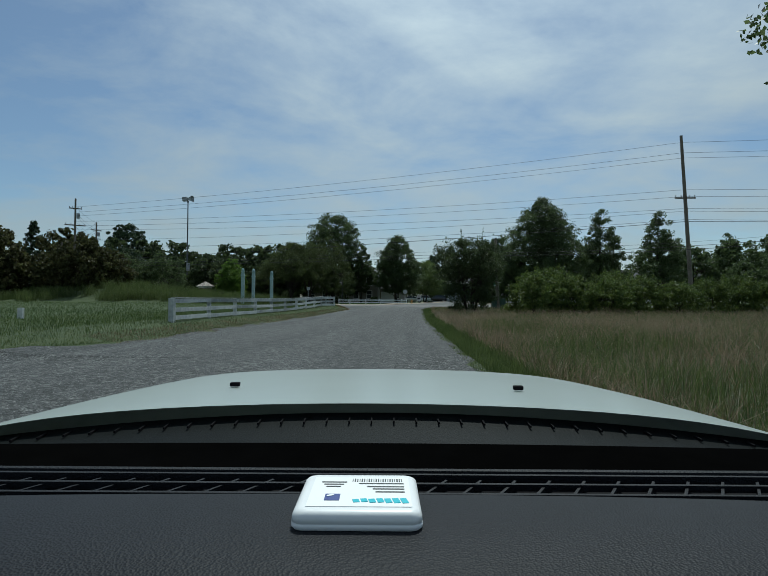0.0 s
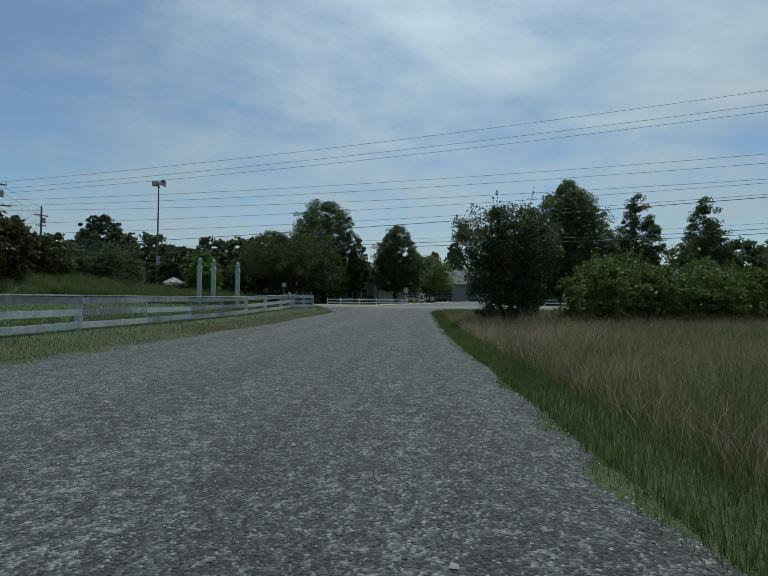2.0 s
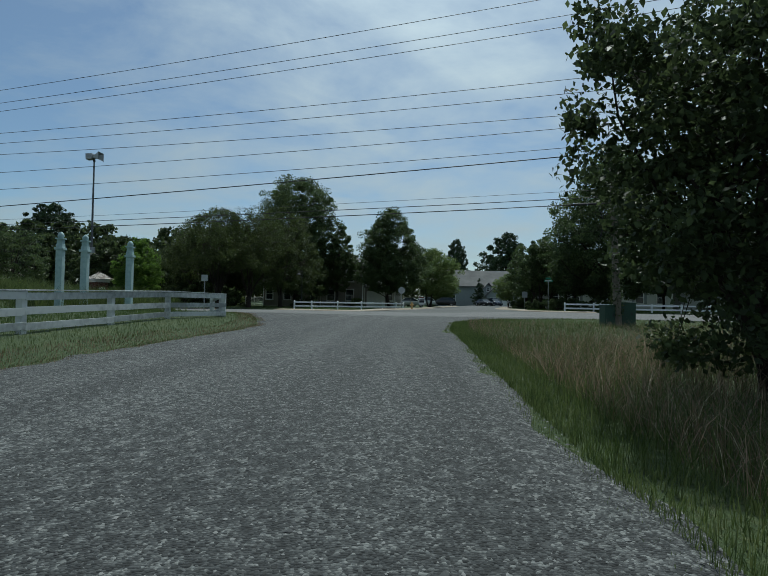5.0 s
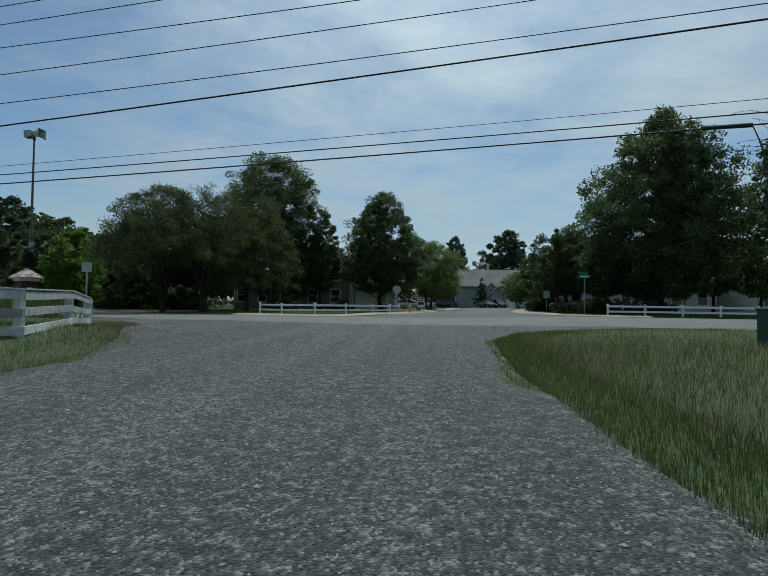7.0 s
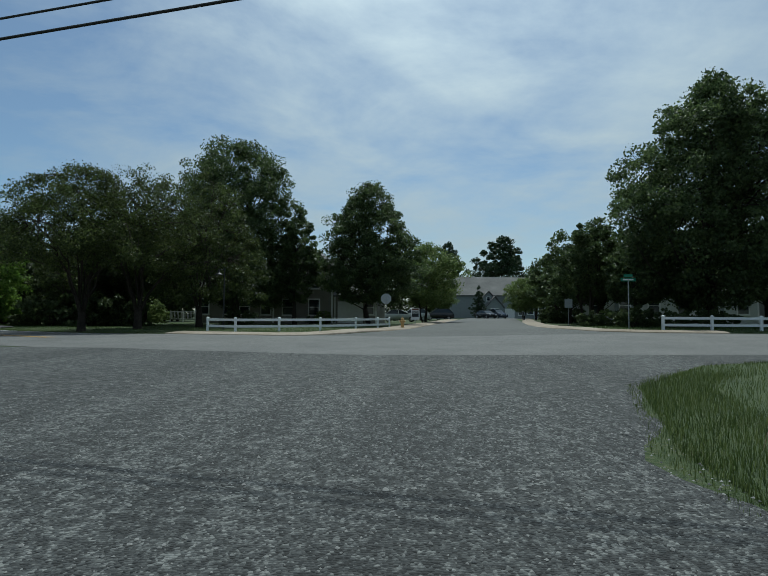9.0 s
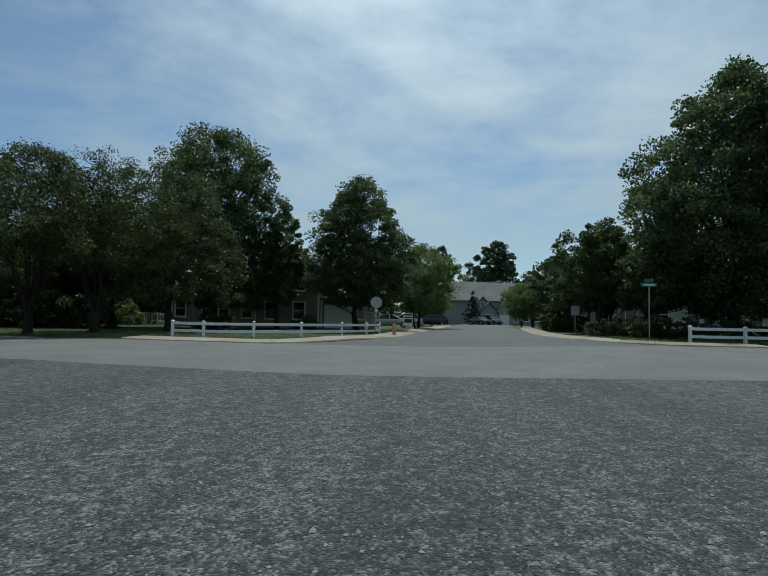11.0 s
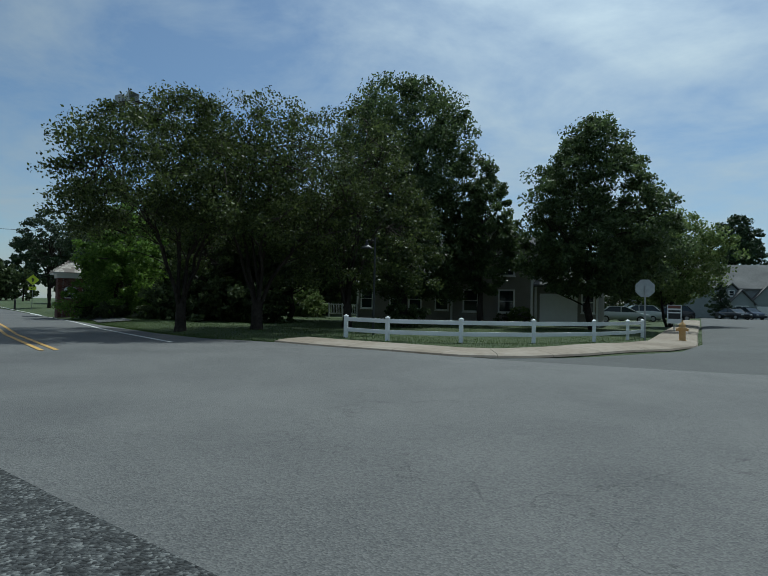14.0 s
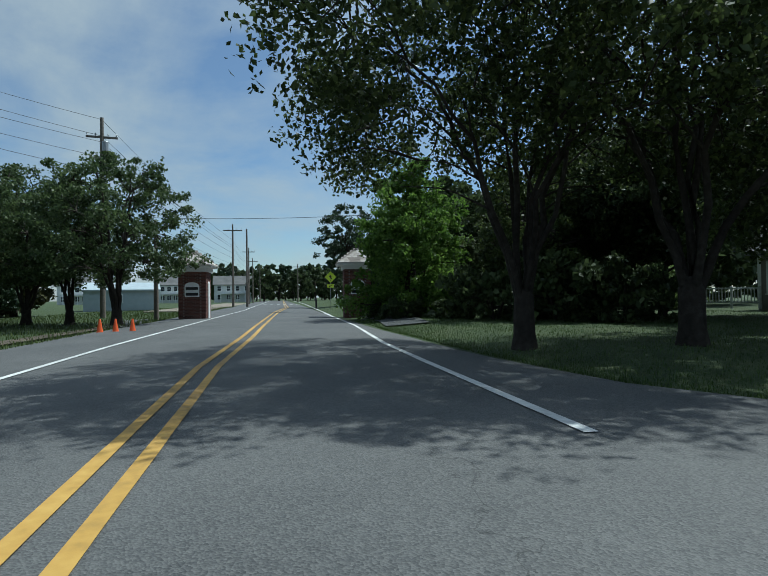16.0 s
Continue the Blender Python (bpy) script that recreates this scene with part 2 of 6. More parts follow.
M["concrete"] = material("concrete", [(0.17, 0.135, 0.098), (0.225, 0.185, 0.142), (0.28, 0.24, 0.195)], 5, 0.9, bump=0.2, bump_scale=90, obj=0.15, bump_dist=0.004)
M["paint_white"] = material("paint_white", [(0.42, 0.42, 0.41), (0.62, 0.62, 0.6), (0.75, 0.75, 0.73)], 9, 0.7, bump=0.2, bump_scale=120, bump_dist=0.003)
M["paint_yellow"] = material("paint_yellow", [(0.28, 0.17, 0.045), (0.46, 0.27, 0.055), (0.55, 0.34, 0.08)], 9, 0.7, bump=0.2, bump_scale=120, bump_dist=0.003)
M["old_white_wood"] = material("old_white_wood", [(0.24, 0.255, 0.25), (0.43, 0.445, 0.44), (0.62, 0.63, 0.615)], 7, 0.8, bump=0.35, bump_scale=45, obj=0.25, bump_dist=0.006)
M["vinyl_white"] = material("vinyl_white", [(0.70, 0.72, 0.73), (0.78, 0.79, 0.8), (0.82, 0.83, 0.83)], 3, 0.4, bump=0.03, bump_scale=30)
M["teal_post"] = material("teal_post", [(0.26, 0.36, 0.37), (0.36, 0.47, 0.48), (0.46, 0.56, 0.56)], 5, 0.7, bump=0.2, bump_scale=40, bump_dist=0.004)
M["pole_wood"] = material("pole_wood", [(0.09, 0.075, 0.06), (0.16, 0.135, 0.11), (0.22, 0.19, 0.16)], 9, 0.9, bump=0.5, bump_scale=30)
M["wire"] = material("wire", [(0.012, 0.012, 0.013), (0.02, 0.02, 0.021)], 9, 0.6, bump=0)
M["steel"] = material("steel", [(0.30, 0.31, 0.32), (0.38, 0.39, 0.40)], 8, 0.5, 0.6, bump=0.1)
M["sign_back"] = material("sign_back", [(0.30, 0.32, 0.33), (0.42, 0.44, 0.45)], 8, 0.45, 0.3, bump=0.05)
M["mast_grey"] = material("mast_grey", [(0.07, 0.075, 0.08), (0.11, 0.115, 0.12)], 6, 0.6, bump=0.05)
M["dark_metal"] = material("dark_metal", [(0.02, 0.022, 0.024), (0.035, 0.036, 0.038)], 8, 0.5, 0.3, bump=0.1)
M["green_box"] = material("green_box", [(0.02, 0.05, 0.035), (0.03, 0.07, 0.05)], 6, 0.5, bump=0.1)
M["sign_green"] = material("sign_green", [(0.0, 0.13, 0.07), (0.01, 0.17, 0.09)], 6, 0.4, bump=0)
M["sign_yellow"] = material("sign_yellow", [(0.62, 0.72, 0.03), (0.70, 0.80, 0.05)], 6, 0.4, bump=0)
M["black_paint"] = material("black_paint", [(0.012, 0.012, 0.012), (0.02, 0.02, 0.02)], 6, 0.5, bump=0)
M["orange"] = material("orange", [(0.75, 0.10, 0.02), (0.85, 0.14, 0.03)], 6, 0.5, bump=0.03)
M["hydrant"] = material("hydrant", [(0.45, 0.27, 0.10), (0.58, 0.36, 0.14)], 10, 0.5, bump=0.1)
M["brick"] = material("brick", [(0.07, 0.030, 0.023), (0.115, 0.046, 0.036), (0.17, 0.075, 0.055)], 20, 0.9, obj=0.35, bump=0.3, bump_scale=70, bump_dist=0.004)
M["mortar"] = material("mortar", [(0.22, 0.2, 0.18), (0.32, 0.3, 0.27)], 20, 0.95, bump=0.3)
M["shingle"] = material("shingle", [(0.20, 0.17, 0.15), (0.34, 0.30, 0.27), (0.50, 0.46, 0.42)], 10, 0.95, obj=0.5, bump=0.5, bump_scale=60)
M["roof_grey"] = material("roof_grey", [(0.085, 0.085, 0.085), (0.115, 0.115, 0.113), (0.15, 0.148, 0.145)], 6, 0.95, bump=0.4, bump_scale=40)
M["siding_beige"] = material("siding_beige", [(0.22, 0.205, 0.18), (0.28, 0.26, 0.23)], 2, 0.8, bump=0.06, bump_scale=30)
M["siding_blue"] = material("siding_blue", [(0.225, 0.25, 0.255), (0.285, 0.31, 0.312)], 2, 0.8, bump=0.06, bump_scale=30)
M["shed_metal"] = material("shed_metal", [(0.36, 0.42, 0.45), (0.46, 0.52, 0.55)], 2, 0.6, bump=0.06, bump_scale=30)
M["siding_pale"] = material("siding_pale", [(0.55, 0.56, 0.54), (0.64, 0.65, 0.63)], 2, 0.8, bump=0.06, bump_scale=30)
M["trim_white"] = material("trim_white", [(0.72, 0.72, 0.71), (0.8, 0.8, 0.79)], 3, 0.6, bump=0.03)
M["glass"] = glass("window_glass")
M["car_white"] = material("car_white", [(0.34, 0.38, 0.365), (0.37, 0.41, 0.395)], 2, 0.25, bump=0)
M["car_dark"] = material("car_dark", [(0.015, 0.017, 0.02), (0.025, 0.027, 0.03)], 2, 0.2, bump=0)
M["car_blue"] = material("car_blue", [(0.02, 0.03, 0.05), (0.03, 0.045, 0.07)], 2, 0.2, bump=0)
M["tyre"] = material("tyre", [(0.012, 0.012, 0.012), (0.022, 0.022, 0.022)], 20, 0.9, bump=0.2)
M["dash"] = material("dash", [(0.0046, 0.0052, 0.0075), (0.0076, 0.0086, 0.012)], 30, 0.6, spec=0.2, bump=0.5, bump_scale=520, pattern='VORONOI', bump_dist=0.0012)
M["black_plastic"] = material("black_plastic", [(0.006, 0.006, 0.007), (0.010, 0.010, 0.011)], 30, 0.85, spec=0.06, bump=0.1, bump_scale=300, bump_dist=0.001)
# near-black without sheen: the gap's shade, put into the colour
M["gap_shade"] = material("gap_shade", [(0.0015, 0.0015, 0.0015), (0.0025, 0.0025, 0.0025)], 30, 0.9, spec=0.0, bump=0)
M["scuttle"] = material("scuttle", [(0.0055, 0.0068, 0.007), (0.009, 0.011, 0.0115)], 6, 0.5, spec=0.05, bump=0.25, bump_scale=350, pattern='VORONOI', bump_dist=0.001)
M["tag_white"] = material("tag_white", [(0.72, 0.73, 0.74), (0.78, 0.79, 0.79)], 20, 0.35, bump=0.02)
M["label_white"] = material("label_white", [(0.80, 0.81, 0.81), (0.85, 0.85, 0.85)], 20, 0.4, bump=0)
M["ink_teal"] = material("ink_teal", [(0.03, 0.42, 0.50), (0.05, 0.5, 0.58)], 20, 0.4, bump=0)
M["ink_blue"] = material("ink_blue", [(0.03, 0.05, 0.2), (0.04, 0.07, 0.26)], 20, 0.4, bump=0)
M["ink_black"] = material("ink_black", [(0.03, 0.03, 0.03), (0.05, 0.05, 0.05)], 20, 0.5, bump=0)
M["bark"] = material("bark", [(0.022, 0.018, 0.015), (0.04, 0.033, 0.027), (0.07, 0.06, 0.05)], 8, 0.95, bump=0.7, bump_scale=22, bump_dist=0.03, spec=0.15)


def leaf_material(name, stops, tr=0.3, gloss=0.32):
    return material(name, stops, 0.6, 0.48, island=0.45, bump=0, translucent=tr, spec=gloss, big=0.5)


M["leaf"] = leaf_material("leaf", [(0.042, 0.066, 0.024), (0.072, 0.106, 0.038), (0.115, 0.155, 0.06)], 0.45)
M["leaf_dark"] = leaf_material("leaf_dark", [(0.036, 0.05, 0.022), (0.056, 0.078, 0.032), (0.09, 0.118, 0.048)], 0.42, 0.16)
M["leaf_shrub"] = leaf_material("leaf_shrub", [(0.05, 0.08, 0.018), (0.088, 0.13, 0.028), (0.16, 0.20, 0.045)], 0.4)
M["grass_pale"] = leaf_material("grass_pale", [(0.22, 0.18, 0.12), (0.34, 0.28, 0.19), (0.48, 0.41, 0.30)], 0.3)
M["litter"] = material("litter", [(0.03, 0.024, 0.016), (0.065, 0.05, 0.034), (0.13, 0.10, 0.07)], 14, 0.95, bump=0.8, bump_scale=40, bump_dist=0.02)
M["leaf_light"] = leaf_material("leaf_light", [(0.09, 0.136, 0.038), (0.143, 0.198, 0.06), (0.218, 0.266, 0.098)], 0.5)
M["leaf_red"] = leaf_material("leaf_red", [(0.05, 0.05, 0.022), (0.072, 0.07, 0.03), (0.098, 0.106, 0.04)], 0.3, 0.1)
M["needle"] = leaf_material("needle", [(0.022, 0.042, 0.02), (0.036, 0.064, 0.028), (0.06, 0.09, 0.04)], 0.15)
M["grass_green"] = leaf_material("grass_green", [(0.05, 0.078, 0.02), (0.082, 0.115, 0.032), (0.135, 0.165, 0.06)], 0.4)
M["grass_dry"] = leaf_material("grass_dry", [(0.10, 0.085, 0.046), (0.175, 0.125, 0.08), (0.33, 0.24, 0.17)], 0.35)
M["leaf_road"] = leaf_material("leaf_road", [(0.034, 0.048, 0.015), (0.056, 0.078, 0.024), (0.098, 0.124, 0.038)], 0.45, 0.2)
M["leaf_bright"] = leaf_material("leaf_bright", [(0.07, 0.13, 0.02), (0.11, 0.19, 0.03), (0.16, 0.25, 0.05)], 0.6)
M["grass_lawn"] = leaf_material("grass_lawn", [(0.035, 0.065, 0.012), (0.055, 0.095, 0.018), (0.085, 0.125, 0.03)], 0.35)


# ---------------------------------------------------------------- mesh helpers
def ss(a, b, v):
    t = min(1.0, max(0.0, (v - a) / (b - a)))
    return t * t * (3 - 2 * t)


def empty(name, x=0, y=0, z=0, rz=0):
    ob = new(name)
    ob.matrix_world = pose(x, y, z, 0, 0, rz)
    return ob


def finish(name, bm, mat, parent=None, label="", smooth=False):
    me = bpy.data.meshes.new(name)
    bm.to_mesh(me)
    bm.free()
    if smooth:
        for p in me.polygons:
            p.use_smooth = True
    me.materials.append(M[mat])
    ob = new(name, me)
    if parent:
        ob.parent = parent
    if label:
        ob["label"] = label
    return ob


part = finish


def raw(name, verts, faces, mat, parent=None):
    """A mesh from arrays of equal-sized faces."""
    verts = np.asarray(verts, dtype=np.float32)
    faces = np.asarray(faces, dtype=np.int32)
    me = bpy.data.meshes.new(name)
    n, k = faces.shape
    me.vertices.add(len(verts)); me.vertices.foreach_set("co", verts.ravel())
    me.loops.add(n * k); me.loops.foreach_set("vertex_index", faces.ravel())
    me.polygons.add(n); me.polygons.foreach_set("loop_start", np.arange(n, dtype=np.int32) * k)
    me.update(calc_edges=True)
    me.materials.append(M[mat])
    ob = new(name, me)
    if parent:
        ob.parent = parent
    return ob


def box(bm, c, s, rz=0.0, bevel=0.0, rx=0.0, ry=0.0):
    r = bmesh.ops.create_cube(bm, size=1.0, matrix=pose(*c, rx, ry, rz) @ Matrix.Diagonal((*s, 1)))
    if bevel:
        es = list({e for v in r["verts"] for e in v.link_edges})
        bmesh.ops.bevel(bm, geom=es, offset=bevel, segments=2, affect='EDGES', profile=0.7)
    return bm


def tube(bm, p0, p1, r0, r1, seg=10, caps=True):
    p0, p1 = Vector(p0), Vector(p1)
    d = p1 - p0
    m = Matrix.Translation((p0 + p1) / 2) @ d.to_track_quat('Z', 'Y').to_matrix().to_4x4()
    bmesh.ops.create_cone(bm, cap_ends=caps, segments=seg, radius1=r0, radius2=r1, depth=d.length, matrix=m)
    return bm


def lathe(bm, prof, seg=16, m=Matrix.Identity(4)):
    """Turns a profile of (radius, height) round the z axis."""
    rings = []
    for r, z in prof:
        rings.append([bm.verts.new(m @ Vector((r * math.cos(2 * math.pi * i / seg), r * math.sin(2 * math.pi * i / seg), z))) for i in range(seg)])
    for a, b in zip(rings, rings[1:]):
        for i in range(seg):
            bm.faces.new((a[i], a[(i + 1) % seg], b[(i + 1) % seg], b[i]))
    bm.faces.new(list(reversed(rings[0])))
    bm.faces.new(rings[-1])
    return bm


def lerp_table(tab, v):
    if v <= tab[0][0]:
        return tab[0][1]
    for (a, x), (b, y) in zip(tab, tab[1:]):
        if v <= b:
            return x + (y - x) * (v - a) / (b - a)
    return tab[-1][1]


# ---------------------------------------------------------------- ground
def north_edge(x):
    """The y of the main road's north side."""
    return lerp_table([(8, 84.8), (13.4, 86.2), (16.5, 86.3), (20, 87.7), (27.8, 91.6), (87, 124.0), (400, 296)], -x)


def G(x, y):
    z = -0.2 + 0.32 * ss(38, 64, y)
    z += 0.38 * ss(5.8, 8.0, -x) * (1 - ss(58, 68, y)) * ss(10, 20, y)
    z += 0.16 * ss(0.0, 3.2, y - north_edge(x))
    z += 0.26 * ss(-1, 13, x) * ss(66, 84, y)
    # planted mound west of the drive
    z += 2.1 * math.exp(-((x + 36) / 13.0) ** 2 - ((y - 68) / 4.2) ** 2)
    return z


DRIVE_L = [(-16, -34), (12.2, -34), (14.0, -7.6), (15.4, -6.9), (17.0, -6.5), (19.5, -6.3), (24, -6.4), (33, -6.3), (50, -6.0), (54.5, -5.6), (57, -5.9), (59.5, -6.7), (66, -9.9), (71, -13.0), (76, -17.0)]
DRIVE_R = [(-16, 3.6), (13, 2.9), (16.5, 2.7), (30, 2.1), (36.5, 1.9), (50, 1.7), (56, 1.6), (61.7, 2.1), (66, 3.6), (69.5, 6.5), (71.5, 10.0), (76, 14)]


def row_sheet(name, mat, rows, left, right, n, lift, wobble=0.0):
    """A sheet that lies on the ground between two edges that are given by y."""
    vs, fs = [], []
    for j, y in enumerate(rows):
        a, b = lerp_table(left, y), lerp_table(right, y)
        a += wobble * noise.noise((0.0, y * 0.9, 3.1)); b += wobble * noise.noise((7.0, y * 0.9, 1.3))
        for i in range(n + 1):
            x = a + (b - a) * i / n
            edge = 0.05 if i in (0, n) else 0.0
            vs.append((x, y, G(x, y) + lift - edge))
    for j in range(len(rows) - 1):
        for i in range(n):
            k = j * (n + 1) + i
            fs.append((k, k + 1, k + n + 2, k + n + 1))
    ob = raw(name, vs, fs, mat)
    for p in ob.data.polygons:
        p.use_smooth = True
    return ob


def along(points, step):
    """Points spaced evenly along a polyline."""
    out = []
    for (x0, y0), (x1, y1) in zip(points, points[1:]):
        n = max(1, int(math.hypot(x1 - x0, y1 - y0) / step))
        out += [(x0 + (x1 - x0) * i / n, y0 + (y1 - y0) * i / n) for i in range(n)]
    return out + [points[-1]]


def resample(points, n):
    d = [0.0]
    for a, b in zip(points, points[1:]):
        d.append(d[-1] + math.hypot(b[0] - a[0], b[1] - a[1]))
    out = []
    for i in range(n):
        s = d[-1] * i / (n - 1)
        k = max(j for j in range(len(d)) if d[j] <= s + 1e-9)
        k = min(k, len(points) - 2)
        f = (s - d[k]) / (d[k + 1] - d[k])
        out.append((points[k][0] + (points[k + 1][0] - points[k][0]) * f, points[k][1] + (points[k + 1][1] - points[k][1]) * f))
    return out


def build_ground():
    def axis(lo, hi, fine_lo, fine_hi, step):
        out = [lo]
        v = fine_lo
        pre = []
        s, p = step, fine_lo
        while p > lo:
            s *= 1.35; p -= s; pre.append(max(p, lo))
        mid = [fine_lo + step * i for i in range(int((fine_hi - fine_lo) / step) + 1)]
        post = []
        s, p = step, mid[-1]
        while p < hi:
            s *= 1.35; p += s; post.append(min(p, hi))
        return list(reversed(pre)) + mid + post
    xs = axis(-2500, 2500, -62, 44, 0.7)
    ys = axis(-1500, 3500, -8, 126, 0.7)
    vs = [(x, y, G(x, y) + 0.02 * noise.noise((x * 0.5, y * 0.5, 0))) for y in ys for x in xs]
    n = len(xs)
    fs = [(j * n + i, j * n + i + 1, (j + 1) * n + i + 1, (j + 1) * n + i) for j in range(len(ys) - 1) for i in range(n - 1)]
    ob = raw("ground", vs, fs, "earth_grass")
    for p in ob.data.polygons:
        p.use_smooth = True
    tagged(ob, "grassy ground sheet with worn earth patches", "ground", kind="structure")

    ob = row_sheet("gravel_drive", "gravel", [-16 + 0.5 * i for i in range(181)], DRIVE_L, DRIVE_R, 26, 0.05, 0.5)
    tagged(ob, "grey crushed stone gravel drive with ragged grass edges", "driveway", kind="structure")

    north = [(160, 80.5), (60, 83.2), (30, 84.0), (10, 84.6), (-6.5, 84.7), (-9, 85.3), (-11, 85.6), (-13.4, 86.3), (-16.5, 86.3), (-20, 87.6), (-27.8, 91.5), (-42.5, 99.2), (-87, 123.7), (-230, 202)]
    south = [(160, 67.5), (60, 70.0), (30, 71.0), (10, 71.8), (-2, 71.4), (-8, 73.0), (-15, 75.4), (-22, 77.8), (-28, 80.2), (-34, 83.4), (-42.5, 88.3), (-71.5, 103.7), (-230, 190)]
    k = 260
    a, b = resample(north, k), resample(south, k)
    vs, fs, m = [], [], 16
    for p, q in zip(a, b):
        for i in range(m + 1):
            f = i / m
            x, y = p[0] + (q[0] - p[0]) * f, p[1] + (q[1] - p[1]) * f
            vs.append((x, y, G(x, y) + 0.06 + 0.04 * math.sin(math.pi * f) - (0.04 if i in (0, m) else 0)))
    for j in range(k - 1):
        for i in range(m):
            c = j * (m + 1) + i
            fs.append((c, c + 1, c + m + 2, c + m + 1))
    ob = raw("road", vs, fs, "asphalt")
    for p in ob.data.polygons:
        p.use_smooth = True
    tagged(ob, "worn grey asphalt main road with faded patches", "road", kind="structure")

    left = [(83.0, -8.5), (83.6, -8.3), (84.3, -6.4), (85.5, -3.9), (87.6, -1.2), (92, 0.1), (101, 1.6), (140, 8.1), (164, 12)]
    right = [(83.0, 15.0), (83.6, 14.8), (84.6, 12.0), (86.0, 9.6), (88, 8.2), (92, 8.3), (96, 8.8), (112, 11.6), (151, 19), (164, 22)]
    ob = row_sheet("road_side", "asphalt_new", [83.0 + 0.6 * i for i in range(135)], left, right, 14, 0.115)
    for v in ob.data.vertices:
        if v.co.y < 85.4:
            v.co.z -= 0.09 * (1 - ss(83.0, 85.4, v.co.y))
    tagged(ob, "dark asphalt side street leading to houses", "road", kind="structure")


def strip(name, mat, pts, width, lift, label):
    """A painted line along a polyline, with small gaps where it has worn off."""
    vs, fs = [], []
    pts = along(pts, 0.6)
    for i, (x, y) in enumerate(pts):
        x2, y2 = pts[min(i + 1, len(pts) - 1)]
        x1, y1 = pts[max(i - 1, 0)]
        d = math.hypot(x2 - x1, y2 - y1)
        nx, ny = -(y2 - y1) / d, (x2 - x1) / d
        w = width / 2 * (1 + 0.12 * noise.noise((x, y, 0)))
        vs += [(x + nx * w, y + ny * w, 0), (x - nx * w, y - ny * w, 0)]
    fs = [(2 * i, 2 * i + 1, 2 * i + 3, 2 * i + 2) for i in range(len(pts) - 1)]
    out = []
    for x, y, z in vs:
        loc = ROAD_TREE.ray_cast(Vector((x, y, 50)), Vector((0, 0, -1)))[0]
        out.append((x, y, (loc.z if loc else G(x, y) + 0.06) + lift))
    ob = raw(name, out, fs, mat)
    return tagged(ob, label, "road marking", kind="structure")


build_ground()
ROAD_TREE = BVHTree.FromPolygons([v.co for v in bpy.data.objects["road"].data.vertices], [list(p.vertices) for p in bpy.data.objects["road"].data.polygons])

YDIR = Vector((-0.866, 0.5))


def off(p, k):
    """A point moved k metres to the north-east side of the western road."""
    return (p[0] + 0.5 * k, p[1] + 0.866 * k)


CENTRE = [(-15.45, 79.68), (-21.3, 82.78), (-26.9, 86.1), (-31.8, 88.9), (-49.0, 98.9), (-66, 109.4), (-90, 122.6), (-228, 199)]
strip("yellow_line", "paint_yellow", [off(p, 0.15) for p in CENTRE], 0.11, 0.012, "faded double yellow centre line on asphalt")
strip("yellow_line", "paint_yellow", [off(p, -0.15) for p in CENTRE], 0.11, 0.012, "faded double yellow centre line on asphalt")
strip("white_line", "paint_white", [(-15.2, 83.4), (-19.4, 85.7), (-22.8, 87.6), (-30.2, 92.2), (-36.0, 95.5), (-46.0, 101.2), (-86.9, 124.6), (-228, 203)], 0.12, 0.012, "thin white edge line along the road")
strip("white_line", "paint_white", [(-18.6, 78.2), (-21.2, 79.6), (-26.8, 82.6), (-42.4, 91.5), (-58.2, 100.7), (-71.5, 107.8), (-228, 193)], 0.12, 0.012, "thin white edge line along the road")
for k in range(7):
    c = off((-90, 121.4), -3.2 + k * 1.05)
    strip("crosswalk_bar", "paint_white", [c, (c[0] - 2.4, c[1] + 1.39)], 0.5, 0.012, "white painted crosswalk bar")


# ---------------------------------------------------------------- vegetation
def leaf_quads(centres, size, rng, droop=0.3, aspect=0.62):
    """Pointed oval leaves, each folded a little along its midrib, of random turn round the given centres."""
    n = len(centres)
    u = rng.normal(size=(n, 3)); u[:, 2] -= droop
    u /= np.linalg.norm(u, axis=1)[:, None]
    v = np.cross(u, rng.normal(size=(n, 3)))
    v /= np.linalg.norm(v, axis=1)[:, None] + 1e-9
    w = np.cross(u, v)
    s = size * rng.uniform(0.6, 1.3, size=(n, 1))
    a, b, c = u * s * 0.62, v * s * 0.62 * aspect, w * s * 0.1
    vs = np.empty((n, 4, 3), dtype=np.float32)
    vs[:, 0] = centres - a
    vs[:, 1] = centres - a * 0.1 + b + c
    vs[:, 2] = centres + a
    vs[:, 3] = centres - a * 0.1 - b + c
    fs = np.arange(n * 4, dtype=np.int32).reshape(n, 4)
    return vs.reshape(-1, 3), fs


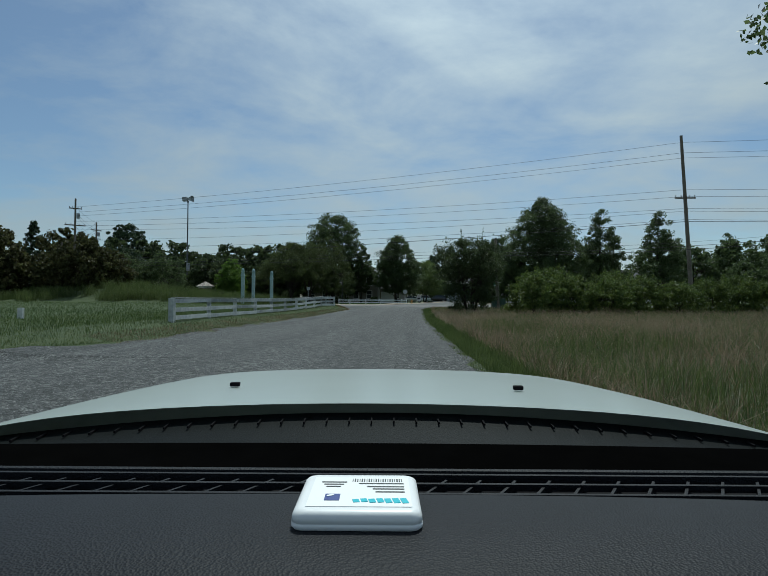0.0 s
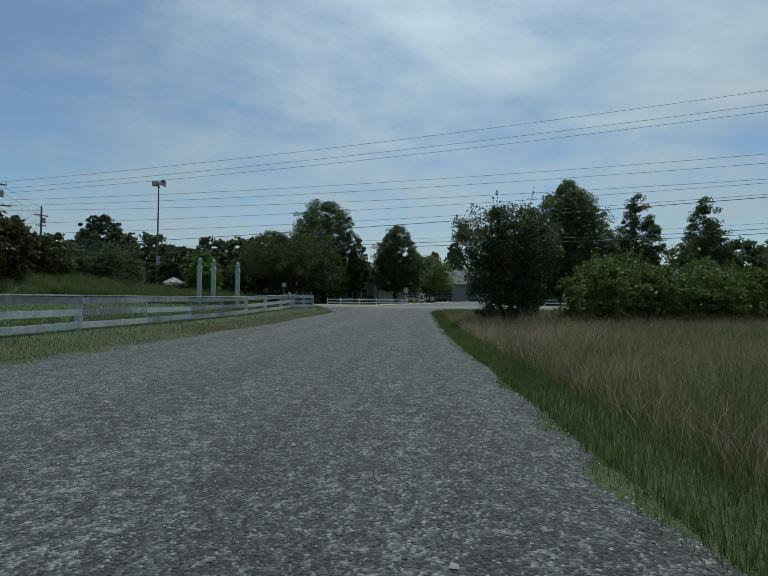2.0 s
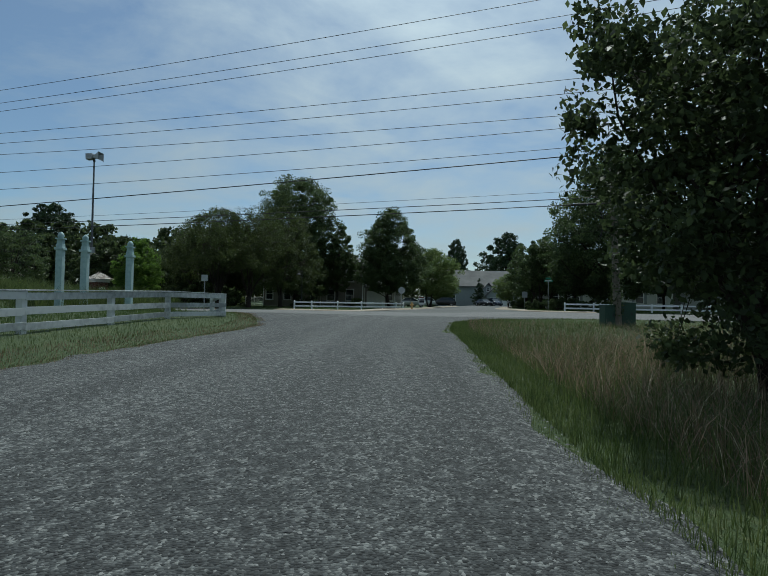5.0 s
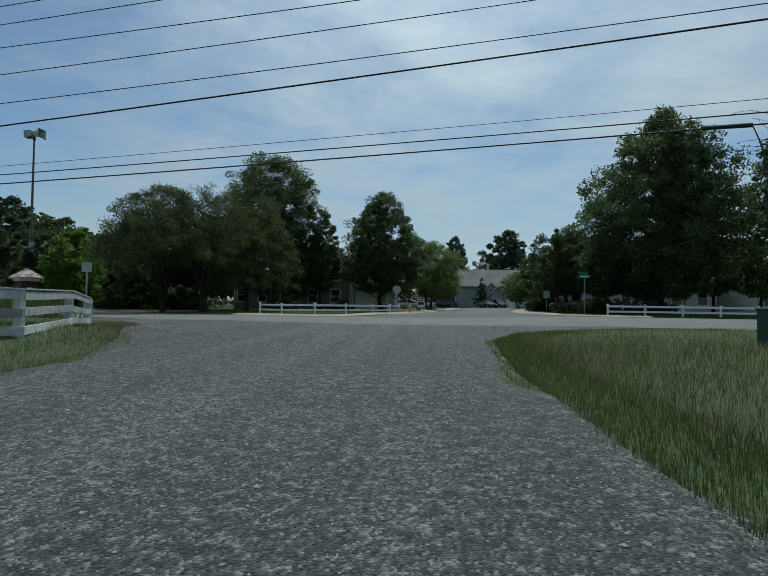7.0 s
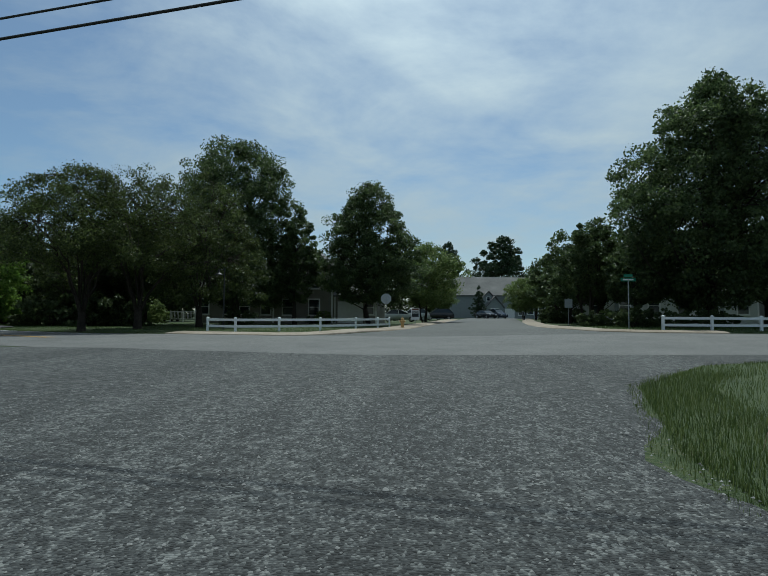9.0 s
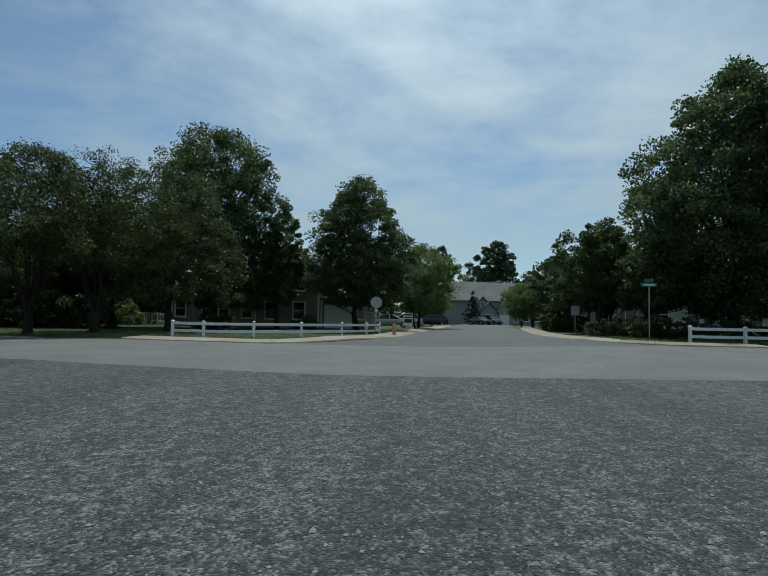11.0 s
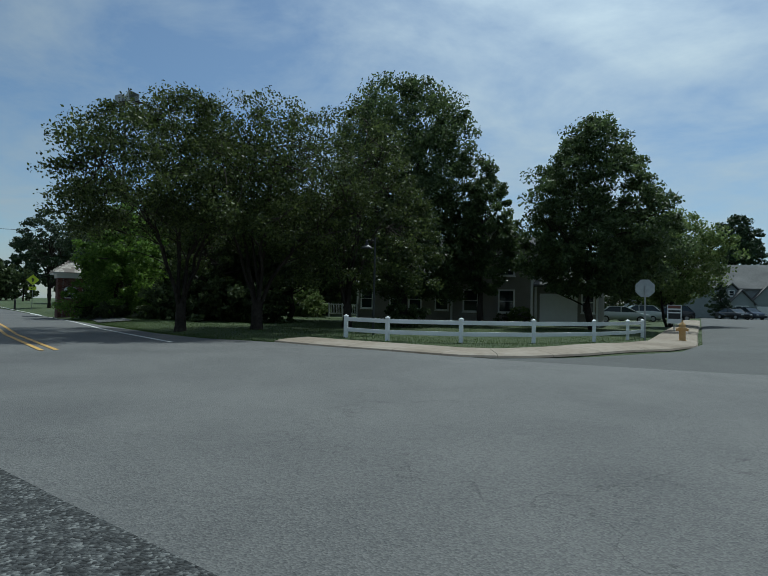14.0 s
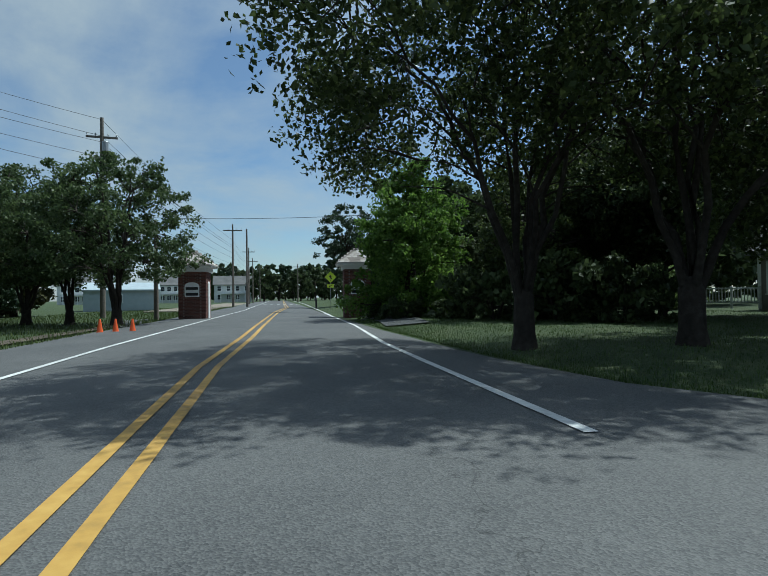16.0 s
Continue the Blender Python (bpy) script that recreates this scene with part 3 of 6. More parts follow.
PROFILES = {
    "oval": [(0, 0.35), (0.12, 0.8), (0.3, 1.0), (0.55, 0.92), (0.8, 0.6), (1.0, 0.12)],
    "cone": [(0, 0.55), (0.1, 0.95), (0.25, 1.0), (0.5, 0.72), (0.75, 0.42), (1.0, 0.06)],
    "round": [(0, 0.3), (0.15, 0.78), (0.4, 1.0), (0.7, 0.86), (0.9, 0.5), (1.0, 0.15)],
    "vase": [(0, 0.55), (0.2, 0.70), (0.5, 0.88), (0.76, 1.0), (0.93, 0.85), (1.0, 0.6)],
    "flat": [(0, 0.75), (0.25, 1.0), (0.6, 0.95), (0.85, 0.7), (1.0, 0.35)],
    "shrub": [(0, 0.9), (0.3, 1.0), (0.6, 0.92), (0.85, 0.65), (1.0, 0.3)],
    "dome": [(0, 0.84), (0.18, 1.0), (0.5, 0.95), (0.78, 0.70), (1.0, 0.22)],
    "cap": [(0, 0.88), (0.15, 1.0), (0.4, 0.93), (0.65, 0.74), (0.85, 0.46), (1.0, 0.14)],
    "egg": [(0, 0.5), (0.1, 0.85), (0.25, 1.0), (0.5, 0.86), (0.75, 0.6), (0.9, 0.38), (1.0, 0.14)],
    "bell": [(0, 0.9), (0.2, 1.0), (0.5, 0.86), (0.8, 0.62), (1.0, 0.3)],
    "broad": [(0, 0.8), (0.2, 1.0), (0.6, 0.97), (0.84, 0.8), (1.0, 0.42)],
    "pine": [(0, 0.35), (0.3, 0.75), (0.55, 1.0), (0.8, 0.85), (1.0, 0.3)],
}


def crown_points(kind, R, z0, z1, clumps, per, rng, spread=0.13, shell=0.55, lobes=0.18, shoots=0.0):
    """Leaf places, gathered in clumps inside a crown of uneven outline."""
    prof = PROFILES[kind]
    ph = rng.uniform(0, 6.28, 4)
    cs = []
    while len(cs) < clumps:
        h = rng.uniform(0, 1)
        w = lerp_table(prof, h)
        if rng.uniform() > w * w + 0.15:
            continue
        th = rng.uniform(0, 6.283)
        out = 1 + lobes * math.sin(3 * th + ph[0] + 4 * h) + lobes * 0.7 * math.sin(5 * th + ph[1] - 7 * h) + rng.normal() * 0.035
        rad = R * w * out * (shell + (1 - shell) * rng.uniform() if rng.uniform() < 0.72 else rng.uniform(0.15, 0.8))
        cs.append((rad * math.cos(th), rad * math.sin(th), z0 + (z1 - z0) * h))
    cs = np.array(cs)
    sig = R * spread * rng.uniform(0.45, 1.2, size=(clumps, 1, 1))
    ball = rng.normal(size=(clumps, per, 3))
    ball *= (rng.uniform(0, 1, (clumps, per, 1)) ** 0.45 / np.linalg.norm(ball, axis=2)[:, :, None])
    pts = cs[:, None, :] + ball * sig * 1.5 * np.array([1, 1, 0.7])
    pts = pts.reshape(-1, 3)
    if shoots:
        n = int(shoots)
        base = cs[rng.integers(0, clumps, n)]
        base = base[base[:, 2] > z0 + 0.45 * (z1 - z0)]
        for b in base:
            d = np.array([b[0] * 0.25, b[1] * 0.25, R * 0.75]); d *= rng.uniform(0.12, 0.40) * R / np.linalg.norm(d)
            t = rng.uniform(0.1, 1.0, size=(26, 1))
            pts = np.vstack([pts, b + d * t + rng.normal(size=(26, 3)) * 0.035 * R * (1.15 - t)])
    return pts, cs


def branch(bm, p0, p1, r0, r1, rng, bend=0.12, seg=4, sides=6):
    """A bent, tapered limb."""
    p0, p1 = Vector(p0), Vector(p1)
    L = (p1 - p0).length
    side = Vector(rng.normal(size=3)).cross(p1 - p0)
    side.normalize()
    pts = []
    for i in range(seg + 1):
        f = i / seg
        q = p0.lerp(p1, f) + side * (math.sin(f * math.pi) * L * bend * 0.6)
        if 0 < i < seg:
            q += Vector(rng.normal(size=3)) * L * 0.02
        pts.append(q)
    ring0 = None
    for i, q in enumerate(pts):
        d = (pts[min(i + 1, seg)] - pts[max(i - 1, 0)]).normalized()
        quat = d.to_track_quat('Z', 'Y')
        r = r0 + (r1 - r0) * i / seg
        ring = [bm.verts.new(q + quat @ Vector((r * math.cos(6.2832 * k / sides), r * math.sin(6.2832 * k / sides), 0))) for k in range(sides)]
        if ring0:
            for k in range(sides):
                bm.faces.new((ring0[k], ring0[(k + 1) % sides], ring[(k + 1) % sides], ring[k]))
        ring0 = ring
    return pts


def tree(name, x, y, h, R, kind="oval", z0=0.2, leafmat="leaf", clumps=150, per=60, leaf=0.28, stems=1, trunk=0.2, seed=1,
         label="", category="tree", group="", shoots=0, limbs=14, lean=(0, 0), lobes=0.18, spread=0.13, sx=1.0, sink=0.1, shell=0.55, bough=0.3):
    """A tree: tapered stems with limbs, and a crown of many single leaves."""
    rng = np.random.default_rng(seed)
    ob = empty(name, x, y, G(x, y) - sink, seed * 37 % 360)
    pts, cs = crown_points(kind, R, h * z0, h * 0.97, clumps, per, rng, spread, shell, lobes, shoots)
    pts[:, 0] *= sx
    cs[:, 0] *= sx
    vs, fs = leaf_quads(pts, leaf, rng)
    starts = []
    for k0 in range(stems):
        bm = bmesh.new()
        a = 6.283 * k0 / stems + rng.uniform(0, 1)
        r = trunk * (1.0 if stems == 1 else 0.62)
        b0 = (0.35 * trunk * 4 * math.cos(a) * (stems > 1), 0.35 * trunk * 4 * math.sin(a) * (stems > 1), 0)
        k = 0.0 if stems == 1 else R * 0.32
        top = (lean[0] + k * math.cos(a), lean[1] + k * math.sin(a), h * (0.62 if stems == 1 else 0.55))
        starts.append(branch(bm, b0, top, r * 1.25, r * 0.35, rng, 0.06, 6, 8))
        part("trunk", bm, "bark", ob, smooth=True)
    bm = bmesh.new()
    far = cs[np.argsort(-np.hypot(cs[:, 0], cs[:, 1]) - 0.3 * cs[:, 2])]
    for i in range(limbs):
        p = starts[i % stems]
        c = far[(i * 5) % len(far)]
        q = p[2 + i % 4]
        if c[2] < q.z:
            q = p[1 + i % 2]
        w = branch(bm, q, c * 0.92, trunk * bough, trunk * 0.07, rng, 0.14, 4, 5)
        for t in range(2):
            c2 = cs[rng.integers(0, len(cs))]
            if (Vector(c2) - w[2]).length < R * 1.1:
                branch(bm, w[2], c2, trunk * 0.11, trunk * 0.03, rng, 0.1, 3, 4)
    part("bough", bm, "bark", ob, smooth=True)["kind"] = "stuff"
    raw("crown", vs, fs, leafmat, ob)
    tagged(ob, label, category, group)
    return ob


def fan_tree(name, x, y, h, R, kind, z0, leafmat, clumps, per, leaf, trunk, seed, label, group, fork=1.3, arms=8, spread=0.09, shell=0.6, lobes=0.14, shoots=10, twigs=260, lean=(0, 0)):
    """A tree with a short trunk that forks into steep, outward-arching limbs, with side branches and twigs that reach the leaf clumps."""
    rng = np.random.default_rng(seed)
    ob = empty(name, x, y, G(x, y) - 0.1, seed * 37 % 360)
    pts, cs = crown_points(kind, R, h * z0, h * 0.97, clumps, per, rng, spread, shell, lobes, shoots)
    tilt = Matrix.Rotation(-radians(seed * 37 % 360), 3, 'Z') @ Vector((lean[0], lean[1], 0))
    pts += np.array(tilt)
    cs += np.array(tilt)
    vs, fs = leaf_quads(pts, leaf, rng)
    bm = bmesh.new()
    lathe(bm, [(trunk * 1.8, -0.1), (trunk * 1.45, 0.12), (trunk * 1.2, 0.4), (trunk * 1.08, fork * 0.65), (trunk * 1.12, fork * 0.9), (trunk * 0.7, fork + 0.12)], 12)
    for vert in bm.verts:
        k = 1 + 0.16 * noise.noise(Vector((vert.co.x * 5, vert.co.y * 5, vert.co.z * 2.2 + seed)))
        vert.co.x *= k
        vert.co.y *= k
    part("trunk", bm, "bark", ob, smooth=True)
    nodes = []

    def arc(bm, a, b, c, r0, r1, seg, sides):
        """A limb along a curve from a to c that leaves a towards b."""
        a, b, c = Vector(a), Vector(b), Vector(c)
        ring0, out = None, []
        for i in range(seg + 1):
            f = i / seg
            q = a.lerp(b, f).lerp(b.lerp(c, f), f)
            if 0 < i < seg:
                q += Vector(rng.normal(size=3)) * (c - a).length * 0.012
            out.append(q)
        for i, q in enumerate(out):
            d = (out[min(i + 1, seg)] - out[max(i - 1, 0)]).normalized()
            quat = d.to_track_quat('Z', 'Y')
            r = r0 + (r1 - r0) * (i / seg) ** 0.8
            ring = [bm.verts.new(q + quat @ Vector((r * math.cos(6.2832 * k / sides), r * math.sin(6.2832 * k / sides), 0))) for k in range(sides)]
            if ring0:
                for k in range(sides):
                    bm.faces.new((ring0[k], ring0[(k + 1) % sides], ring[(k + 1) % sides], ring[k]))
            ring0 = ring
        return out

    def inside(p):
        """The point, drawn in to lie under the crown's outline."""
        z = min(p.z, h * 0.9)
        f = min(1.0, max(0.0, (z / h - z0) / (0.97 - z0)))
        d = Vector((p.x - tilt.x, p.y - tilt.y))
        most = R * 0.86 * lerp_table(PROFILES[kind], f)
        if d.length > most:
            d *= most / d.length
        return Vector((d.x + tilt.x, d.y + tilt.y, z))

    for k in range(arms):
        bm = bmesh.new()
        a = 6.2832 * k / arms + rng.uniform(-0.3, 0.3)
        out = R * (rng.uniform(0.62, 0.9) if k % 3 else rng.uniform(0.15, 0.4))
        top = h * (rng.uniform(0.52, 0.76) if k % 3 else rng.uniform(0.82, 0.93))
        u = Vector((math.cos(a), math.sin(a), 0))
        z = fork * rng.uniform(0.75, 1.0)
        r = trunk * rng.uniform(0.36, 0.5)
        p = arc(bm, u * trunk * 0.5 + Vector((0, 0, z)), u * out * 0.30 + tilt * 0.4 + Vector((0, 0, z + (top - z) * 0.72)), inside(u * out + tilt + Vector((0, 0, top))), r, r * 0.16, 10, 7)
        nodes += p[4:]
        for j in range(5):
            q = p[3 + j + (j > 2)]
            t = a + rng.uniform(-1.1, 1.1)
            L = R * rng.uniform(0.22, 0.42)
            e = inside(q + Vector((math.cos(t), math.sin(t), rng.uniform(0.1, 0.9))) * L)
            w = arc(bm, q, q.lerp(e, 0.5) + Vector((0, 0, L * 0.18)), e, r * 0.34, r * 0.09, 5, 5)
            nodes += w[2:]
        part("limb", bm, "bark", ob, smooth=True)
    bm = bmesh.new()
    pos = np.array([tuple(n) for n in nodes])
    for c in cs[rng.permutation(len(cs))[:twigs]]:
        d = np.linalg.norm(pos - c, axis=1)
        i = int(np.argmin(d))
        if 0.15 < d[i] < R * 0.75:
            branch(bm, nodes[i], c, 0.022, 0.006, rng, 0.16, 3, 4)
    part("twig_spray", bm, "bark", ob, smooth=True)["kind"] = "stuff"
    raw("crown", vs, fs, leafmat, ob)
    return tagged(ob, label, "tree", group)


def at_tree(src, x, y, s, rz, sz=1.0, label=""):
    """Another tree of the same make, turned and scaled."""
    t = copy_thing(src, pose(x, y, G(x, y) - 0.1, 0, 0, rz))
    t.scale = (s, s, s * sz)
    if label:
        t["label"] = label
    return t


def build_trees():
    # junction trees
    tree("oval_tree", -3.4, 105.5, 13.2, 4.8, "egg", 0.17, "leaf", 640, 115, 0.16, spread=0.1, trunk=0.2, seed=3, label="egg-shaped green maple standing on the lawn behind the vinyl fence", limbs=24, lobes=0.1)
    tree("tall_oak", -15.9, 106.6, 17.6, 5.5, "broad", 0.11, "leaf", 800, 120, 0.17, spread=0.115, trunk=0.34, seed=4, label="tall domed green oak beside the beige house", limbs=26, lobes=0.12)
    tree("lawn_tree", -10.4, 106.7, 11.6, 2.6, "oval", 0.2, "leaf", 220, 110, 0.17, trunk=0.2, seed=5, label="mid-sized green tree in front of the beige house", limbs=14)
    # roadside trees west of the junction, forking low into arching limbs
    fan_tree("roadside_tree", -19.7, 88.8, 10.1, 5.2, "cap", 0.41, "leaf_road", 540, 104, 0.1, 0.19, 11, "dark low-forking roadside tree with arching limbs over the road", "roadside trees", arms=9, lean=(0.3, -0.5), shell=0.72, shoots=0)
    fan_tree("roadside_tree", -17.2, 90.7, 10.8, 4.9, "cap", 0.34, "leaf_road", 420, 66, 0.102, 0.21, 13, "dark low-forking roadside tree behind the grass verge", "roadside trees", arms=7)
    fan_tree("roadside_tree", -15.2, 95.8, 11.9, 4.7, "dome", 0.18, "leaf_road", 360, 100, 0.115, 0.2, 15, "dark low-forking tree on the shaded verge", "roadside trees", arms=6)
    tree("roadside_tree", -26.6, 99.6, 8.0, 3.4, "flat", 0.2, "leaf_road", 190, 100, 0.14, stems=3, trunk=0.24, seed=12, label="dark many-stemmed tree filling the wood edge", group="roadside trees", limbs=30, lobes=0.2, shoots=8, shell=0.4, spread=0.11)
    tree("roadside_tree", -23.6, 103.4, 8.8, 4.4, "round", 0.3, "leaf_dark", 400, 130, 0.18, stems=2, trunk=0.26, seed=14, label="dark leafy tree filling the wood edge", group="roadside trees", limbs=18)
    # trees right of the side street
    tree("big_maple", 21.2, 95, 18.0, 6.9, "oval", 0.09, "leaf", 950, 120, 0.18, spread=0.095, trunk=0.4, seed=21, label="large spreading green maple behind the vinyl fence", limbs=40, lobes=0.16)
    tree("street_tree", 14.4, 100.6, 8.8, 2.9, "flat", 0.28, "leaf", 200, 110, 0.16, stems=3, trunk=0.16, seed=22, label="low rounded green tree at the street corner", group="street trees", limbs=16)
    s = tree("street_tree", 17.2, 106, 8.6, 3.4, "oval", 0.26, "leaf", 170, 80, 0.2, trunk=0.16, seed=23, label="low rounded green tree along the side street", group="street trees", limbs=14)
    at_tree(s, 16.2, 102.6, 0.8, 40); at_tree(s, 15.2, 112, 0.9, 310); at_tree(s, 14.8, 106.5, 0.75, 110); at_tree(s, 16.6, 96.6, 0.8, 190); at_tree(s, 20.8, 124.5, 0.9, 60); at_tree(s, 19.6, 103.6, 0.85, 250); at_tree(s, 29.5, 102.5, 0.95, 10); at_tree(s, 35, 104, 0.9, 140); at_tree(s, 18.6, 118, 0.95, 80); at_tree(s, 19.6, 128, 0.9, 20); at_tree(s, 19.8, 140, 1.0, 70); at_tree(s, 22.5, 151, 1.0, 200); at_tree(s, 21.5, 131, 0.85, 190); at_tree(s, 24.5, 146, 0.9, 300)
    l = tree("pale_tree", 2.0, 116, 9.0, 3.9, "round", 0.22, "leaf_light", 300, 100, 0.16, stems=3, trunk=0.14, seed=24, label="light green rounded tree beside the side street", limbs=14)
    at_tree(l, 5.4, 146, 0.8, 100); at_tree(l, 15.3, 128, 0.64, 20)
    tree("conifer", 13.9, 160, 6.6, 1.6, "cone", 0.05, "needle", 150, 60, 0.16, trunk=0.12, seed=25, label="small dark conifer in front of the blue-grey house", limbs=10)
    b = tree("verge_tree", 31.0, 95, 16.4, 4.5, "cone", 0.12, "leaf", 300, 90, 0.22, trunk=0.28, seed=31, label="upright green tree beyond the meadow", group="trees beyond the road", limbs=16)
    at_tree(b, 41.0, 97, 1.0, 120, 1.0); at_tree(b, 50, 110, 0.8, 60); at_tree(b, 58, 108, 0.85, 210)
    c = tree("broad_tree", 64, 102, 13.0, 6.2, "round", 0.12, "leaf", 180, 60, 0.42, trunk=0.3, seed=32, label="broad green tree beyond the meadow", group="trees beyond the road", limbs=16)
    for x, y, sc, rz in ((76, 100, 1.0, 50), (56, 101, 0.9, 80), (52, 92.5, 0.55, 15), (57, 91.5, 0.6, 95), (62, 90, 0.55, 215), (70, 96, 0.9, 250), (48.5, 101, 0.8, 170), (60.5, 95, 0.7, 310), (90, 104, 1.1, 120), (52, 118, 1.0, 200), (36, 122, 1.0, 300), (104, 100, 1.0, 20)):
        at_tree(c, x, y, sc, rz)
    sh = tree("bright_shrub", -31.5, 113.5, 3.0, 1.7, "shrub", 0.05, "leaf_light", 70, 55, 0.2, stems=3, trunk=0.06, seed=36, label="bright yellow-green shrub at the wood edge", category="shrub", group="bright shrubs", limbs=6)
    at_tree(sh, -28.2, 114.6, 1.0, 50); at_tree(sh, -26.2, 112.9, 0.75, 10); at_tree(sh, -34.8, 111.6, 0.8, 170); at_tree(sh, -8.3, 110.6, 0.6, 20, 0.8); at_tree(sh, 14.6, 97.6, 0.55, 70, 0.8); at_tree(sh, 16.8, 98.2, 0.6, 130, 0.8)
    hd = tree("dark_shrub", 14.6, 92.6, 1.5, 1.25, "shrub", 0.02, "leaf_dark", 60, 55, 0.13, stems=3, trunk=0.05, seed=37, label="low dark green shrub at the street corner", category="shrub", group="dark shrubs", limbs=6)
    for x, y, sc, rz in ((16.6, 91.6, 0.9, 40), (18.8, 92.2, 1.0, 110), (12.6, 95.2, 0.8, 200), (15.6, 94.6, 1.1, 300), (20.9, 93.0, 0.8, 20), (16.7, 112.6, 1.4, 10), (16.6, 116, 1.5, 100), (16.7, 119.4, 1.4, 220), (13.2, 108, 0.9, 200), (14.4, 108.2, 0.9, 30), (-9.3, 111.3, 0.75, 80), (-7.9, 111.2, 0.6, 10), (-31.6, 96.2, 0.9, 60), (-34.2, 97.4, 1.1, 130), (-29.6, 97.2, 0.8, 270)):
        at_tree(hd, x, y, sc, rz)
    for x, y, sc, rz in ((-27.4, 97.4, 1.7, 15), (-24.6, 98.0, 1.9, 95), (-22.4, 98.4, 1.5, 185), (-25.8, 100.6, 2.1, 70), (-13.2, 99.0, 1.0, 140)):
        at_tree(hd, x, y, sc, rz, 1.1)
    # the tree and shrubs in the meadow
    tree("meadow_tree", 5.15, 43.2, 5.7, 2.75, "vase", 0.1, "leaf_dark", 300, 140, 0.088, stems=6, trunk=0.13, seed=41, label="dark multi-stemmed small tree with upright shoots in tall grass", limbs=34, shoots=150, sink=0.05, lobes=0.12, shell=0.35)
    h = tree("meadow_shrub", 10.2, 45.2, 3.5, 2.1, "shrub", 0.05, "leaf_shrub", 200, 75, 0.11, stems=4, trunk=0.08, seed=42, label="light green spreading shrub in tall grass", category="shrub", group="meadow shrubs", limbs=12, shoots=70, sink=0.02)
    for x, y, sc, rz in ((13.3, 46.4, 1.0, 70), (16.2, 47.0, 0.92, 150), (19.0, 48.2, 0.95, 200), (22.2, 48.8, 0.98, 280), (25.4, 50.2, 0.92, 330), (28.6, 51.6, 0.9, 15), (31.6, 52.4, 1.0, 245), (12.2, 48.6, 1.05, 20), (17.8, 50.2, 1.0, 100)):
        at_tree(h, x, y, sc, rz, 0.85 + 0.3 * math.sin(x * 1.7) ** 2)
    # west side: wood edge along the road and the woods behind it
    w = tree("wood_tree", -32.9, 97.7, 8.4, 2.8, "dome", 0.04, "leaf_bright", 300, 110, 0.15, stems=2, trunk=0.2, seed=51, label="bright green leafy tree behind the brick pillar", group="wood edge", limbs=14)
    d = tree("wood_tree", -30.0, 122, 12, 5.2, "round", 0.04, "leaf_dark", 150, 48, 0.5, stems=2, trunk=0.24, seed=52, label="dark leafy tree at the wood edge", group="wood edge", limbs=14)
    for x, y, sc, rz in ((-36.5, 104.5, 0.74, 240), (-42.0, 108.5, 0.80, 330), (-40.5, 113.5, 0.8, 40), (-45, 116, 0.9, 90), (-30, 106, 0.74, 200), (-34, 120, 1.1, 310), (-31, 128, 1.2, 130), (-40, 126, 1.1, 20), (-52, 124, 1.0, 70), (-47.5, 112, 0.6, 170), (-5.5, 143, 0.42, 20), (-1.5, 145, 0.4, 120), (2.5, 148, 0.42, 260)):
        at_tree(d, x, y, sc, rz)
    for x, y, sc, rz in ((-60, 134, 1.3, 10), (-72, 142, 1.4, 160), (-84, 147, 1.5, 230), (-97, 152, 1.5, 300), (-50, 140, 1.3, 95), (-42, 146, 1.3, 180), (-30, 148, 1.4, 240), (-108, 158, 1.5, 30)):
        at_tree(d, x, y, sc, rz)
    r = tree("wood_tree", -51, 78.5, 11.5, 4.4, "round", 0.05, "leaf_red", 150, 48, 0.46, stems=2, trunk=0.24, seed=53, label="brownish green leafy tree west of the road", group="field trees", limbs=12)
    for x, y, sc, rz in ((-46.5, 75.5, 0.85, 130), (-63, 84, 0.8, 290), (-70, 75, 1.0, 0), (-66, 79, 1.0, 50), (-74, 78, 1.05, 110), (-59, 74, 1.0, 200), (-83, 76, 1.1, 250), (-94, 76, 1.1, 20), (-55, 70, 0.9, 80)):
        at_tree(r, x, y, sc, rz)
    for i in range(13):
        at_tree(r, -40 - 4.6 * i - 2 * math.sin(i * 2.3), 72.5 + 2.5 * math.sin(i * 1.9), 0.62 + 0.1 * math.sin(i * 3.1), i * 67, 0.98)
    at_tree(r, -40.6, 68.2, 0.62, 77); at_tree(r, -43.8, 68.6, 0.55, 177)
    q = tree("cedar", -58, 81.5, 13.5, 2.8, "cone", 0.04, "needle", 240, 80, 0.26, trunk=0.2, seed=54, label="dark pointed cedar among the field trees", group="cedars", limbs=10)
    at_tree(q, -53.5, 81.0, 0.75, 80)
    # pines far off
    p = tree("tall_pine", 31.6, 236, 27.4, 10.2, "bell", 0.36, "needle", 330, 64, 0.55, trunk=0.35, seed=61, label="tall dark pine far behind the houses", group="far pines", limbs=26, lobes=0.09, spread=0.085, shell=0.4)
    for x, y, sc, rz, szz in ((11.0, 198, 0.42, 60, 1.75), (4.4, 200, 0.36, 200, 1.75), (48, 215, 0.6, 260, 1.3), (-12, 205, 0.6, 10, 1.1)):
        at_tree(p, x, y, sc, rz, szz)
